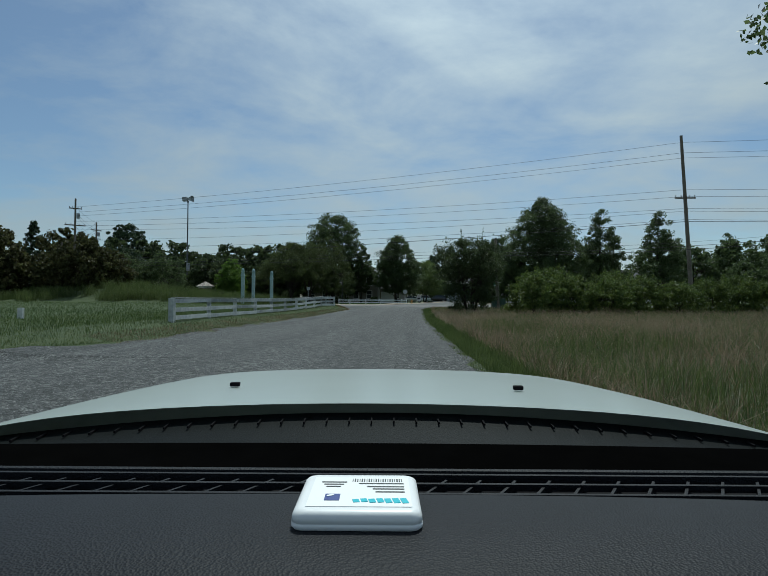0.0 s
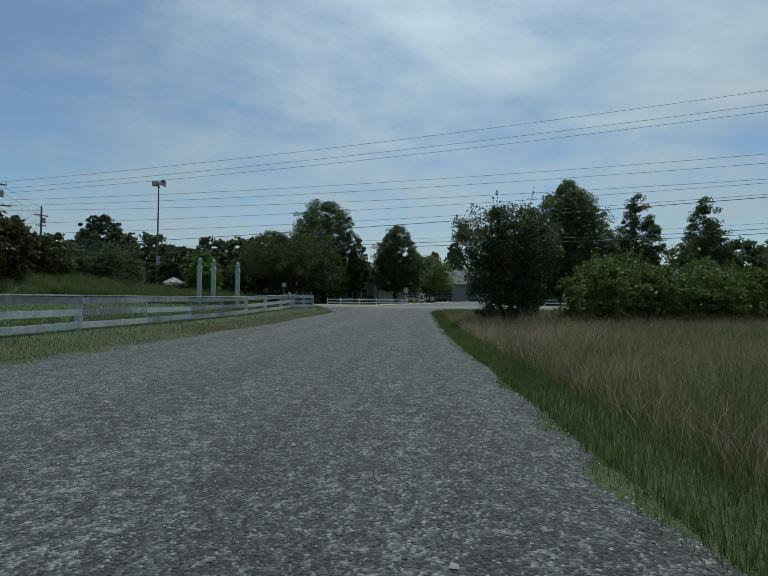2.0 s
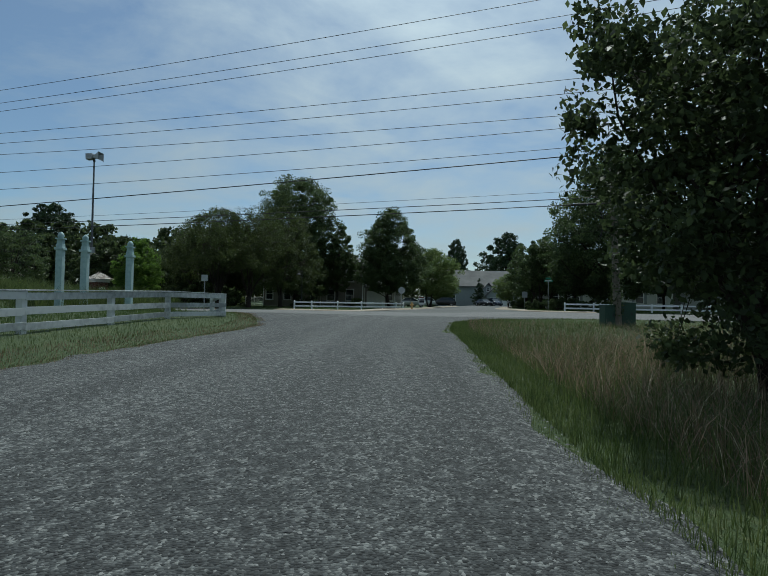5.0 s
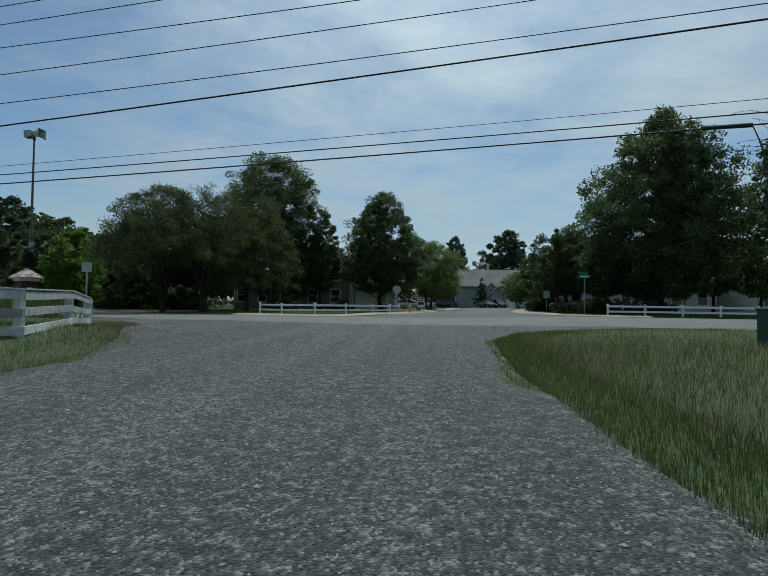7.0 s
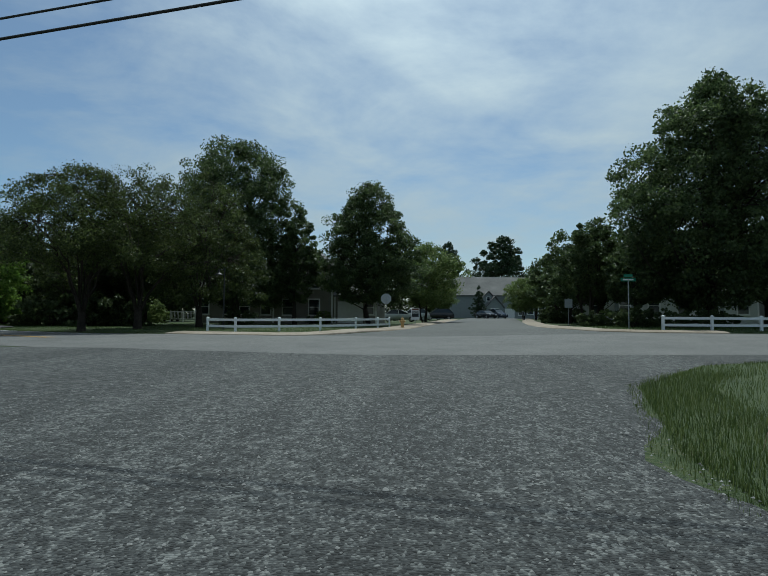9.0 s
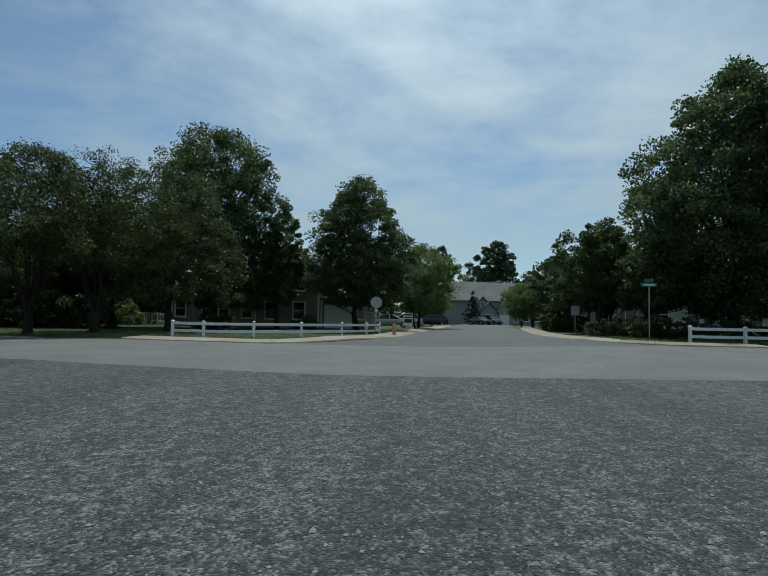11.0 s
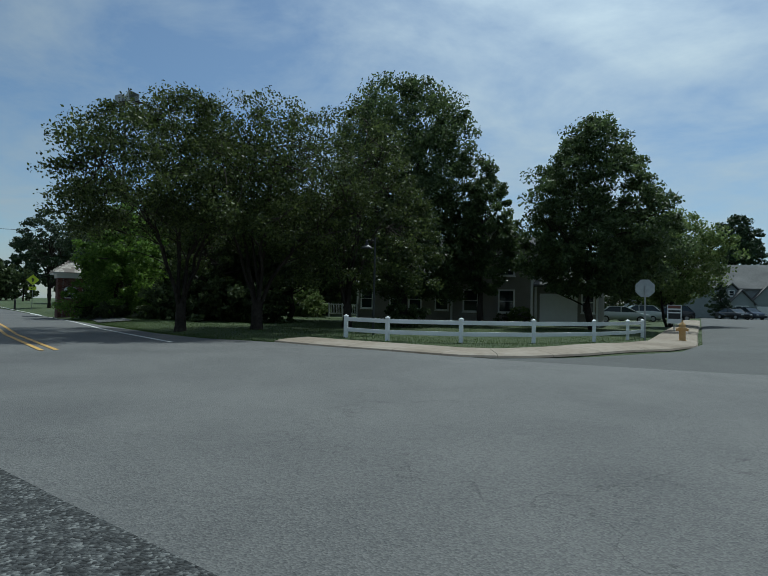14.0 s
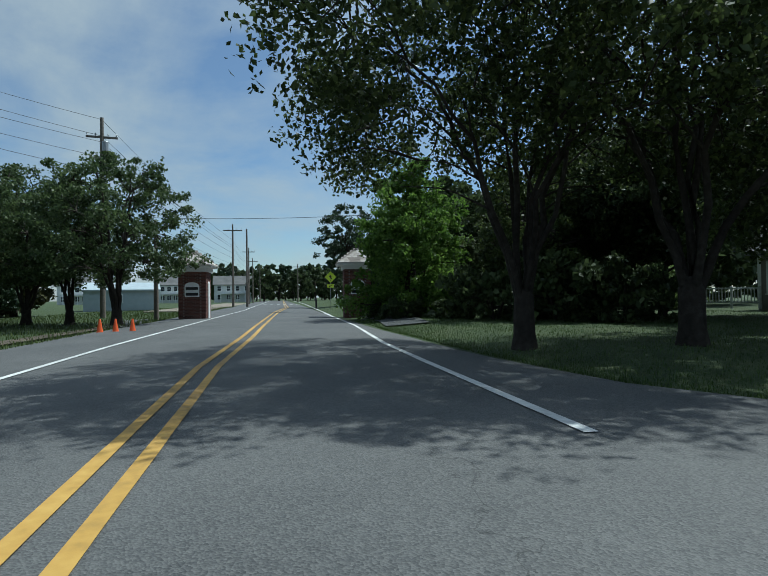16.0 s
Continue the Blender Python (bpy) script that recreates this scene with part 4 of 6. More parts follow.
    for x, y, sc, rz, szz in ((-87, 158, 0.85, 40, 1.0), (-78, 139, 0.45, 0, 1.15), (-86, 146, 0.5, 90, 1.1), (-98, 150, 0.55, 160, 1.1), (-112, 160, 0.55, 230, 1.1)):
        at_tree(p, x, y, sc, rz, szz)
    # west side of the road: three trees by the cones
    v = fan_tree("verge_tree", -39.3, 85.7, 8.4, 3.7, "dome", 0.27, "leaf", 250, 105, 0.12, 0.2, 71, "small rounded green tree on the verge beside traffic cones", "verge trees", fork=0.9, arms=7, twigs=180)
    at_tree(v, -42.6, 84.4, 0.88, 100); at_tree(v, -45.0, 82.9, 0.98, 220); at_tree(v, -49.5, 81.0, 1.05, 300)
    # distant treeline at the end of the road
    f = tree("far_tree", -190, 196, 13.0, 6.0, "round", 0.05, "leaf_dark", 60, 36, 1.0, trunk=0.3, seed=91, label="broad green tree far along the road", group="far trees", limbs=5)
    fp = tree("far_pine", -205, 214, 26, 9.0, "pine", 0.4, "needle", 45, 36, 1.6, trunk=0.35, seed=92, label="tall dark pine far along the road", group="far pines", limbs=5)
    for i in range(22):
        b = radians(55.5 + i * 0.75)
        dist = 185 + 17 * (i * 7 % 5) + (60 if i > 14 else 0)
        at_tree(f, -12.2 - dist * math.sin(b), 79.5 + dist * math.cos(b), 0.8 + 0.09 * (i % 4) + (0.25 if i > 14 else 0), i * 47)
    for i in range(8):
        b = radians(55.0 + i * 1.6)
        dist = 200 + 13 * (i * 3 % 4)
        at_tree(fp, -12.2 - dist * math.sin(b), 79.5 + dist * math.cos(b), 0.5 + 0.05 * (i % 3), i * 71)
    tree("tall_pine", -62.5, 115.3, 11.8, 3.9, "pine", 0.3, "needle", 170, 70, 0.2, trunk=0.22, seed=63, label="dark layered pine beside the road behind the pillar", group="far pines", limbs=30, lobes=0.34, spread=0.10, shell=0.5)
    # tree beside the start of the drive
    tree("overhanging_tree", 11.8, 11.0, 9.0, 4.35, "round", 0.42, "leaf", 420, 190, 0.085, trunk=0.22, seed=81, label="green tree with low boughs beside the drive", limbs=18)


def blades(name, n, place, height, width, mat, seed, label, category, lean=0.35):
    """Grass: single bent blades, each of two pieces."""
    rng = np.random.default_rng(seed)
    xy, hk = place(rng, n)
    n = len(xy)
    z = np.array([G(a, b) for a, b in xy]) - 0.01
    th = rng.uniform(0, 6.283, n)
    d = np.stack([np.cos(th), np.sin(th)], 1)
    h = height * rng.uniform(0.5, 1.15, n) * hk
    w = width * rng.uniform(0.6, 1.3, n)
    ln = rng.uniform(0.1, 1.0, n) * lean * h
    ph = rng.uniform(0, 6.283, n)
    ld = np.stack([np.cos(ph), np.sin(ph)], 1)
    vs = np.empty((n, 5, 3), np.float32)
    vs[:, 0, :2] = xy - d * w[:, None]; vs[:, 0, 2] = z
    vs[:, 1, :2] = xy + d * w[:, None]; vs[:, 1, 2] = z
    m = xy + ld * (ln * 0.35)[:, None]
    vs[:, 2, :2] = m + d * (w * 0.8)[:, None]; vs[:, 2, 2] = z + h * 0.6
    vs[:, 3, :2] = m - d * (w * 0.8)[:, None]; vs[:, 3, 2] = z + h * 0.6
    vs[:, 4, :2] = xy + ld * ln[:, None]; vs[:, 4, 2] = z + h
    i = np.arange(n, dtype=np.int32)[:, None] * 5
    fs = np.concatenate([i + np.array([[0, 1, 2]]), i + np.array([[0, 2, 3]]), i + np.array([[3, 2, 4]])])
    ob = raw(name, vs.reshape(-1, 3), fs, mat)
    return tagged(ob, label, category, kind="stuff")


def edge_r(y):
    return lerp_table(DRIVE_R, y)


def edge_l(y):
    return lerp_table(DRIVE_L, y)


def build_grass(k=1.0):
    def meadow(rng, n):
        y = rng.uniform(4, 71.5, n)
        r = np.array([edge_r(v) for v in y])
        x = r + 0.05 + 34 * rng.uniform(0, 1, n) ** 1.9
        keep = (y < 63) | (rng.uniform(0, 1, n) < 0.75)
        x, y, r = x[keep], y[keep], r[keep]
        hk = np.clip((x - r) / 1.05, 0.3, 1.0) * np.where(y > 50, 0.5, 1.0) * np.where(y > 63, 0.6, 1.0)
        hk *= np.array([0.75 + 0.5 * noise.noise((a * 0.35, b * 0.35, 2)) for a, b in zip(x, y)])
        return np.stack([x, y], 1), np.clip(hk, 0.15, 1.3)
    blades("meadow_grass", int(190000 * k), meadow, 0.62, 0.0040, "grass_green", 1, "tall green meadow grass beside the drive", "grass", 0.6)

    def seeds(rng, n):
        y = rng.uniform(4, 62, n)
        r = np.array([edge_r(v) for v in y])
        x = r + 0.75 + 33 * rng.uniform(0, 1, n) ** 1.5
        keep = (y < 50) | (rng.uniform(0, 1, n) < 0.35)
        x, y = x[keep], y[keep]
        hk = np.array([0.8 + 0.6 * noise.noise((a * 0.3, b * 0.3, 5)) for a, b in zip(x, y)]) * np.where(y > 50, 0.6, 1.0)
        return np.stack([x, y], 1), np.clip(hk, 0.3, 1.4)
    blades("seed_grass", int(105000 * k), seeds, 0.76, 0.0033, "grass_dry", 2, "dry straw-coloured seed heads of tall grass", "grass", 1.1)

    def stalks(rng, n):
        xy, hk = seeds(rng, n)
        ok = xy[:, 1] < 48
        return xy[ok], hk[ok]
    blades("seed_stalk", int(15000 * k), stalks, 0.80, 0.0030, "grass_pale", 22, "pale drooping grass stalks with seed heads", "grass", 2.0)

    def verge(rng, n):
        y = rng.uniform(13, 69, n)
        l = np.array([edge_l(v) for v in y])
        x = l - 0.02 - 9 * rng.uniform(0, 1, n) ** 2.0
        return np.stack([x, y], 1), np.where(l - x < 0.7, 0.6, 1.0)
    blades("verge_grass", int(70000 * k), verge, 0.10, 0.004, "grass_green", 3, "short green grass verge along the fence", "grass")

    def edge_right(rng, n):
        y = rng.uniform(4, 68, n)
        r = np.array([edge_r(v) for v in y])
        x = r - 0.2 + 1.4 * rng.uniform(0, 1, n)
        return np.stack([x, y], 1), np.where(x - r < 0, 0.6, 1.2)
    blades("edge_grass", int(52000 * k), edge_right, 0.13, 0.003, "grass_green", 9, "short green grass creeping onto the gravel edge", "grass")

    def edge_left(rng, n):
        y = rng.uniform(17, 69, n)
        l = np.array([edge_l(v) for v in y])
        x = l + 0.4 - 1.3 * rng.uniform(0, 1, n)
        return np.stack([x, y], 1), np.ones(n)
    blades("edge_grass", int(26000 * k), edge_left, 0.09, 0.0035, "grass_dry", 10, "dry short grass along the gravel edge", "grass")

    def lawn_west(rng, n):
        x = -9 - 46 * rng.uniform(0, 1, n) ** 1.3; y = rng.uniform(13, 62, n)
        return np.stack([x, y], 1), np.full(n, 1.0)
    blades("field_grass", int(95000 * k), lawn_west, 0.13, 0.006, "grass_lawn", 4, "green field grass west of the drive", "grass")

    def lawn_north(rng, n):
        x = rng.uniform(-34, 0.5, n)
        y = np.array([north_edge(v) for v in x]) + 0.1 + 22 * rng.uniform(0, 1, n) ** 2.0
        ok = ~((x > -12.8) & (y < np.array([north_edge(v) for v in x]) + 1.6 + np.clip(x + 6.5, 0, 9) * 0.9))
        return np.stack([x[ok], y[ok]], 1), np.ones(ok.sum())
    blades("lawn_grass", int(80000 * k), lawn_north, 0.075, 0.0045, "grass_lawn", 5, "mown green lawn behind the vinyl fence", "lawn")

    def lawn_east(rng, n):
        x = 9 + 32 * rng.uniform(0, 1, n); y = 85.8 + 18 * rng.uniform(0, 1, n) ** 1.5
        ok = x > 9.0 + np.clip(88.5 - y, 0, 3) * 1.4 + np.clip(y - 88, 0, 30) * 0.2 + 1.6
        return np.stack([x[ok], y[ok]], 1), np.ones(ok.sum())
    blades("lawn_grass", int(20000 * k), lawn_east, 0.10, 0.012, "grass_lawn", 6, "mown green lawn under the maples", "lawn")

    def mound(rng, n):
        c = rng.uniform(0, 1, (160, 2)) * np.array([44, 11]) + np.array([-60, 62])
        p = c[rng.integers(0, 160, n)] + rng.normal(size=(n, 2)) * 0.45
        return p, np.full(n, 1.0)
    blades("mound_grass", int(34000 * k), mound, 1.25, 0.013, "grass_green", 7, "tall ornamental grass on the planted mound", "ornamental grass", 0.7)

    def verge_west(rng, n):
        t = rng.uniform(0, 1, n)
        x = -24 - 60 * t; y = 78.5 + (-24 - x) * 0.56 - 0.4 - 14 * rng.uniform(0, 1, n) ** 1.5
        return np.stack([x, y], 1), np.ones(n)
    blades("verge_grass", int(20000 * k), verge_west, 0.16, 0.014, "grass_green", 8, "rough green grass verge by the brick pillar", "grass")


build_trees()
build_grass()


# ---------------------------------------------------------------- fences
def rail_fence():
    """Weathered three-board fence along the drive."""
    posts = [(-7.8, 23.1)] + [(-7.95, 27.0 + 3.33 * i) for i in range(9)] + [(-7.35, 57.2), (-8.9, 61.0), (-10.9, 65.0)]
    fence = empty("board_fence", *posts[0], G(*posts[0]))
    inv = fence.matrix_world.inverted()

    def put(name, bm, mat="old_white_wood"):
        bmesh.ops.transform(bm, matrix=inv, verts=bm.verts)
        part(name, bm, mat, fence)
    for i, (x, y) in enumerate(posts):
        bm = bmesh.new()
        w = 0.2 if i in (0, len(posts) - 1) else 0.15
        box(bm, (x, y, G(x, y) + 0.37), (w, w, 1.05), rz=3 * math.sin(i * 5.1), bevel=0.012)
        put("post", bm)
    for i, (a, b) in enumerate(zip(posts, posts[1:])):
        a3, b3 = Vector((*a, G(*a))), Vector((*b, G(*b)))
        d = b3 - a3
        yaw = math.degrees(math.atan2(d.y, d.x))
        pitch = -math.degrees(math.atan2(d.z, math.hypot(d.x, d.y)))
        nrm = Vector((d.y, -d.x, 0)).normalized() * 0.085
        for zc, wd in ((0.13, 0.165), (0.455, 0.165), (0.79, 0.165)):
            bm = bmesh.new()
            c = (a3 + b3) / 2 + nrm + Vector((0, 0, zc + 0.012 * math.sin(i * 2.3 + zc * 9)))
            box(bm, c, (d.length - 0.01, 0.03, wd), rz=yaw, ry=pitch + 0.25 * math.sin(i * 3.7 + zc * 5), bevel=0.005)
            put("board", bm)
        bm = bmesh.new()
        box(bm, (a3 + b3) / 2 + nrm * 0.4 + Vector((0, 0, 0.905)), (d.length - 0.01, 0.17, 0.03), rz=yaw, ry=pitch, bevel=0.005)
        put("cap_board", bm)
    tagged(fence, "weathered white three-board fence along the gravel drive", "fence")


def vinyl_fence(posts, label, h=0.80):
    fence = empty("vinyl_fence", *posts[0], G(*posts[0]))
    inv = fence.matrix_world.inverted()
    for x, y in posts:
        bm = bmesh.new()
        z = G(x, y)
        box(bm, (x, y, z + h / 2 - 0.05), (0.125, 0.125, h + 0.02), bevel=0.01)
        p = None
        bmesh.ops.transform(bm, matrix=inv, verts=bm.verts)
        p = part("post", bm, "vinyl_white", fence)
        bm = bmesh.new()
        lathe(bm, [(0.105, 0), (0.105, 0.025), (0.02, 0.075)], 4, Matrix.Translation((x, y, z + h - 0.04)) @ pose(0, 0, 0, 0, 0, 45))
        bmesh.ops.transform(bm, matrix=inv, verts=bm.verts)
        part("post_cap", bm, "vinyl_white", p)
    for a, b in zip(posts, posts[1:]):
        a3, b3 = Vector((*a, G(*a))), Vector((*b, G(*b)))
        d = b3 - a3
        yaw = math.degrees(math.atan2(d.y, d.x)); pitch = -math.degrees(math.atan2(d.z, math.hypot(d.x, d.y)))
        for zc in (h * 0.36, h * 0.83):
            bm = bmesh.new()
            box(bm, (a3 + b3) / 2 + Vector((0, 0, zc)), (d.length - 0.1, 0.04, 0.14), rz=yaw, ry=pitch, bevel=0.008)
            bmesh.ops.transform(bm, matrix=inv, verts=bm.verts)
            part("rail", bm, "vinyl_white", fence)
    tagged(fence, label, "fence")


rail_fence()
vinyl_fence([(-11.86, 88.5), (-10.0, 87.86), (-7.49, 88.06), (-5.34, 89.7), (-3.4, 92.2), (-2.1, 94.9), (-1.35, 97.4)], "white two-rail vinyl fence curving round the street corner")
vinyl_fence([(13.9 + 2.6 * i, 87.0 - 0.03 * i) for i in range(12)], "white two-rail vinyl fence along the main road")


# ---------------------------------------------------------------- poles and wires
def utility_pole(x, y, h, r, label, arms=(), lean=(0, 0), boxes=()):
    ob = empty("utility_pole", x, y, G(x, y))
    bm = bmesh.new()
    tube(bm, (0, 0, -0.3), (lean[0], lean[1], h), r, r * 0.62, 12)
    part("pole", bm, "pole_wood", ob, smooth=False)
    for z, w, rz in arms:
        bm = bmesh.new()
        f = z / h
        box(bm, (lean[0] * f, lean[1] * f, z), (w, 0.11, 0.13), rz=rz, bevel=0.01)
        part("crossarm", bm, "pole_wood", ob)
        for s in (-0.46, -0.2, 0.2, 0.46):
            bm = bmesh.new()
            m = pose(lean[0] * f + s * w * math.cos(radians(rz)), lean[1] * f + s * w * math.sin(radians(rz)), z + 0.065)
            lathe(bm, [(0.02, 0), (0.02, 0.06), (0.06, 0.07), (0.035, 0.12), (0.06, 0.14), (0.03, 0.2)], 8, m)
            part("insulator", bm, "steel", ob)
    for z, a in boxes:
        bm = bmesh.new()
        lathe(bm, [(0.18, 0), (0.2, 0.03), (0.2, 0.62), (0.16, 0.68)], 12, pose(0.34 * math.cos(a), 0.34 * math.sin(a), z))
        part("transformer", bm, "steel", ob, smooth=False)
    return tagged(ob, label, "utility pole")


def wire(name, p0, p1, sag, r, label, seg=24):
    p0, p1 = Vector(p0), Vector(p1)
    cu = bpy.data.curves.new(name, 'CURVE')
    cu.dimensions = '3D'
    cu.bevel_depth = r
    cu.bevel_resolution = 1
    sp = cu.splines.new('POLY')
    sp.points.add(seg)
    for i in range(seg + 1):
        f = i / seg
        q = p0.lerp(p1, f)
        sp.points[i].co = (q.x, q.y, q.z - sag * 4 * f * (1 - f), 1)
    cu.materials.append(M["wire"])
    ob = new(name, cu)
    return tagged(ob, label, "cable", "overhead wires")


def vine(x, y, lean):
    """Bare twigs and leaves of a creeper climbing a pole, and a cable splice beside it."""
    rng = np.random.default_rng(5)
    ob = empty("vine", x, y, G(x, y))
    for k in range(26):
        z = rng.uniform(4.2, 5.9)
        a = rng.uniform(2.4, 4.2) if k % 3 else rng.uniform(-0.7, 0.7)
        L = rng.uniform(0.5, 1.9) if k % 3 else rng.uniform(0.2, 0.7)
        bm = bmesh.new()
        branch(bm, (lean * z, -0.1, z), (lean * z + L * math.cos(a), L * math.sin(a) - 0.1, z + rng.uniform(-0.5, 0.35)), 0.011, 0.004, rng, 0.3, 5, 4)
        part("twig", bm, "bark", ob)
    n = 900
    zz = rng.uniform(0.5, 5.4, n) ** 1.0
    th = rng.uniform(0, 6.283, n)
    rr = 0.19 + np.abs(rng.normal(size=n)) * 0.07
    pts = np.stack([lean * zz + rr * np.cos(th), rr * np.sin(th), zz], 1)
    vs, fs = leaf_quads(pts, 0.09, rng)
    raw("foliage", vs, fs, "leaf_dark", ob)
    tagged(ob, "dry twiggy vine climbing the short utility pole", "vine")
    ob = empty("cable_splice", x - 1.55, y + 0.25, 5.78)
    bm = bmesh.new(); tube(bm, (-0.55, 0.1, 0.03), (0.6, -0.1, 0.05), 0.055, 0.06, 10); part("sleeve", bm, "wire", ob)
    bm = bmesh.new()
    ring0 = None
    for i in range(9):
        c = Vector((0.6 + 0.3 * math.sin(i / 8 * 2.6), -0.1, 0.05 - 0.2 * i))
        ring = [bm.verts.new(c + Vector((0.018 * math.cos(1.0472 * j), 0.018 * math.sin(1.0472 * j), 0))) for j in range(6)]
        for j in range(6):
            if ring0:
                bm.faces.new((ring0[j], ring0[(j + 1) % 6], ring[(j + 1) % 6], ring[j]))
        ring0 = ring
    part("loop", bm, "black_paint", ob)
    tagged(ob, "black cable splice with a hanging loop on the cable", "cable splice")


def build_poles():
    PR, PM, PL = (27.2, 56.5), (-43.9, 70.3), (-52.2, 87.9)
    utility_pole(*PM, 12.8, 0.17, "wooden power pole with crossarms among the field trees", arms=((11.5, 1.5, 40), (9.3, 2.4, 40)), boxes=((10.2, 0.4),))
    utility_pole(*PR, 16.9, 0.21, "tall grey wooden power pole leaning slightly beyond the meadow", arms=((10.9, 1.9, 0), ), lean=(-1.0, 0), boxes=())
    utility_pole(*PL, 13.3, 0.18, "wooden power pole with crossarms beside the road", arms=((12.0, 1.9, 70), (10.6, 1.5, 70)), boxes=((11.0, 0.4),))
    utility_pole(-48.0, 73.6, 8.4, 0.15, "wooden utility pole among the field trees")
    utility_pole(33.0, 46.0, 9.2, 0.16, "wooden utility pole beyond the meadow shrubs")
    utility_pole(9.64, 61.6, 7.55, 0.19, "short wooden utility pole with vines and cables", lean=(-0.32, 0))
    vine(9.64, 61.6, -0.32 / 7.55)
    utility_pole(-45.6, 89.3, 5.8, 0.15, "short wooden pole behind the brick pillar")
    for i, (x, y, h) in enumerate(((-80.5, 109.6, 11.0), (-78, 110.4, 10.2), (-110, 126, 11), (-135, 139, 11), (-165, 156, 11), (-128, 147.5, 9.5), (-205, 176, 11))):
        utility_pole(x, y, h, 0.16, "wooden power pole far along the road", arms=((h - 0.8, 2.4, 60),) if i != 1 else ())
    zr = (16.3, 15.3, 14.8, 11.75, 11.1, 9.95, 9.7, 8.9)
    zm = (12.9, 12.2, 11.7, 11.0, 10.4, 9.9, 8.5, 7.4)
    zl = (13.3, 12.2, 11.8, 10.8, 9.8, 8.6, 8.0, 7.2)
    for a, b, c in zip(zr, zm, zl):
        r = 0.013
        top = (PR[0] - 1.0 * a / 16.9, PR[1], a)
        wire("power_line", top, (*PM, b), 0.5, r, "thin black power line strung between poles")
        wire("power_line", top, (105, 38, a - 0.3), 1.0, r, "thin black power line strung between poles")
        wire("power_line", (*PM, b), (*PL, c), 0.2, r, "thin black power line strung between poles")
        wire("power_line", (*PL, c), (-80.5, 109.6, c * 0.68), 0.5, r, "thin black power line strung between poles")
        wire("power_line", (-80.5, 109.6, c * 0.68), (-110, 126, c * 0.68), 0.5, r, "thin black power line strung between poles")
    for z, z2, r in ((6.5, 5.9, 0.009), (6.15, 5.6, 0.018), (5.85, 5.2, 0.022)):
        wire("service_cable", (9.42, 61.6, z), (-48.0, 73.6, z2), 0.15, r, "black service cable to the short pole")
        wire("service_cable", (9.42, 61.6, z), (33.0, 46.0, z), 0.3, r, "black service cable to the short pole")
    wire("service_cable", (26.6, 56.5, 8.7), (-43.9, 70.3, 5.8), 0.25, 0.024, "thick black cable crossing the drive")
    wire("service_cable", (26.6, 56.5, 8.7), (105, 38, 8.4), 0.8, 0.024, "thick black cable crossing the drive")
    wire("service_cable", (-52.2, 87.9, 6.9), (-34, 104, 6.5), 0.4, 0.014, "thin cable crossing over the road")
    # warning siren on a tall mast
    ob = empty("siren_mast", -47.2, 111, G(-47.2, 111))
    bm = bmesh.new(); tube(bm, (0, 0, -0.2), (0, 0, 20.6), 0.2, 0.1, 12); part("mast", bm, "mast_grey", ob)
    bm = bmesh.new(); tube(bm, (0, 0, 20.5), (0, 0, 20.85), 0.17, 0.17, 12); part("swivel", bm, "dark_metal", ob)
    bm = bmesh.new(); box(bm, (-0.62, 0, 21.25), (0.95, 0.85, 0.85), ry=-4, bevel=0.06); part("driver_box", bm, "steel", ob)
    bm = bmesh.new()
    rings = []
    for px, half in ((-0.15, 0.26), (0.25, 0.30), (0.62, 0.46), (0.95, 0.66), (1.0, 0.68), (0.96, 0.62), (0.6, 0.40), (0.3, 0.24)):
        rings.append([bm.verts.new((px, sy * half, 21.27 + sz * half * 0.86)) for sy, sz in ((-1, -1), (1, -1), (1, 1), (-1, 1))])
    for ra, rb in zip(rings, rings[1:]):
        for i in range(4):
            bm.faces.new((ra[i], ra[(i + 1) % 4], rb[(i + 1) % 4], rb[i]))
    bm.faces.new(rings[0]); bm.faces.new(rings[-1])
    bmesh.ops.recalc_face_normals(bm, faces=bm.faces)
    part("horn", bm, "sign_back", ob, "flared pale metal horn")
    bm = bmesh.new(); box(bm, (0.3, -0.2, 7.2), (0.6, 0.4, 1.6), bevel=0.05); part("control_box", bm, "steel", ob)
    tagged(ob, "tall steel mast with a horn siren above the trees", "siren")


build_poles()


# ---------------------------------------------------------------- roadside things
def gate_post(x, y, h, i):
    ob = empty("gate_post", x, y, G(x, y) - 0.05, 8)
    bm = bmesh.new(); box(bm, (0, 0, h * 0.42), (0.34, 0.34, h * 0.84), bevel=0.015); part("shaft", bm, "teal_post", ob)
    bm = bmesh.new(); box(bm, (0, 0, h * 0.78), (0.46, 0.46, 0.14), bevel=0.02); part("band", bm, "teal_post", ob)
    bm = bmesh.new(); box(bm, (0, 0, h * 0.87), (0.29, 0.29, h * 0.07), bevel=0.02); box(bm, (0, 0, h * 0.91), (0.42, 0.42, 0.08), bevel=0.02); part("capital", bm, "teal_post", ob)
    bm = bmesh.new(); lathe(bm, [(0.10, h * 0.915), (0.16, h * 0.93), (0.17, h * 0.955), (0.11, h * 0.985), (0.03, h)], 14); part("finial", bm, "teal_post", ob, smooth=True)
    tagged(ob, "pale teal square wooden gate post with a rounded finial", "post", "gate posts")


for i, (x, y, h) in enumerate(((-19.3, 64.4, 4.25), (-18.2, 64.9, 4.2), (-16.5, 66.5, 4.1))):
    gate_post(x, y, h, i)


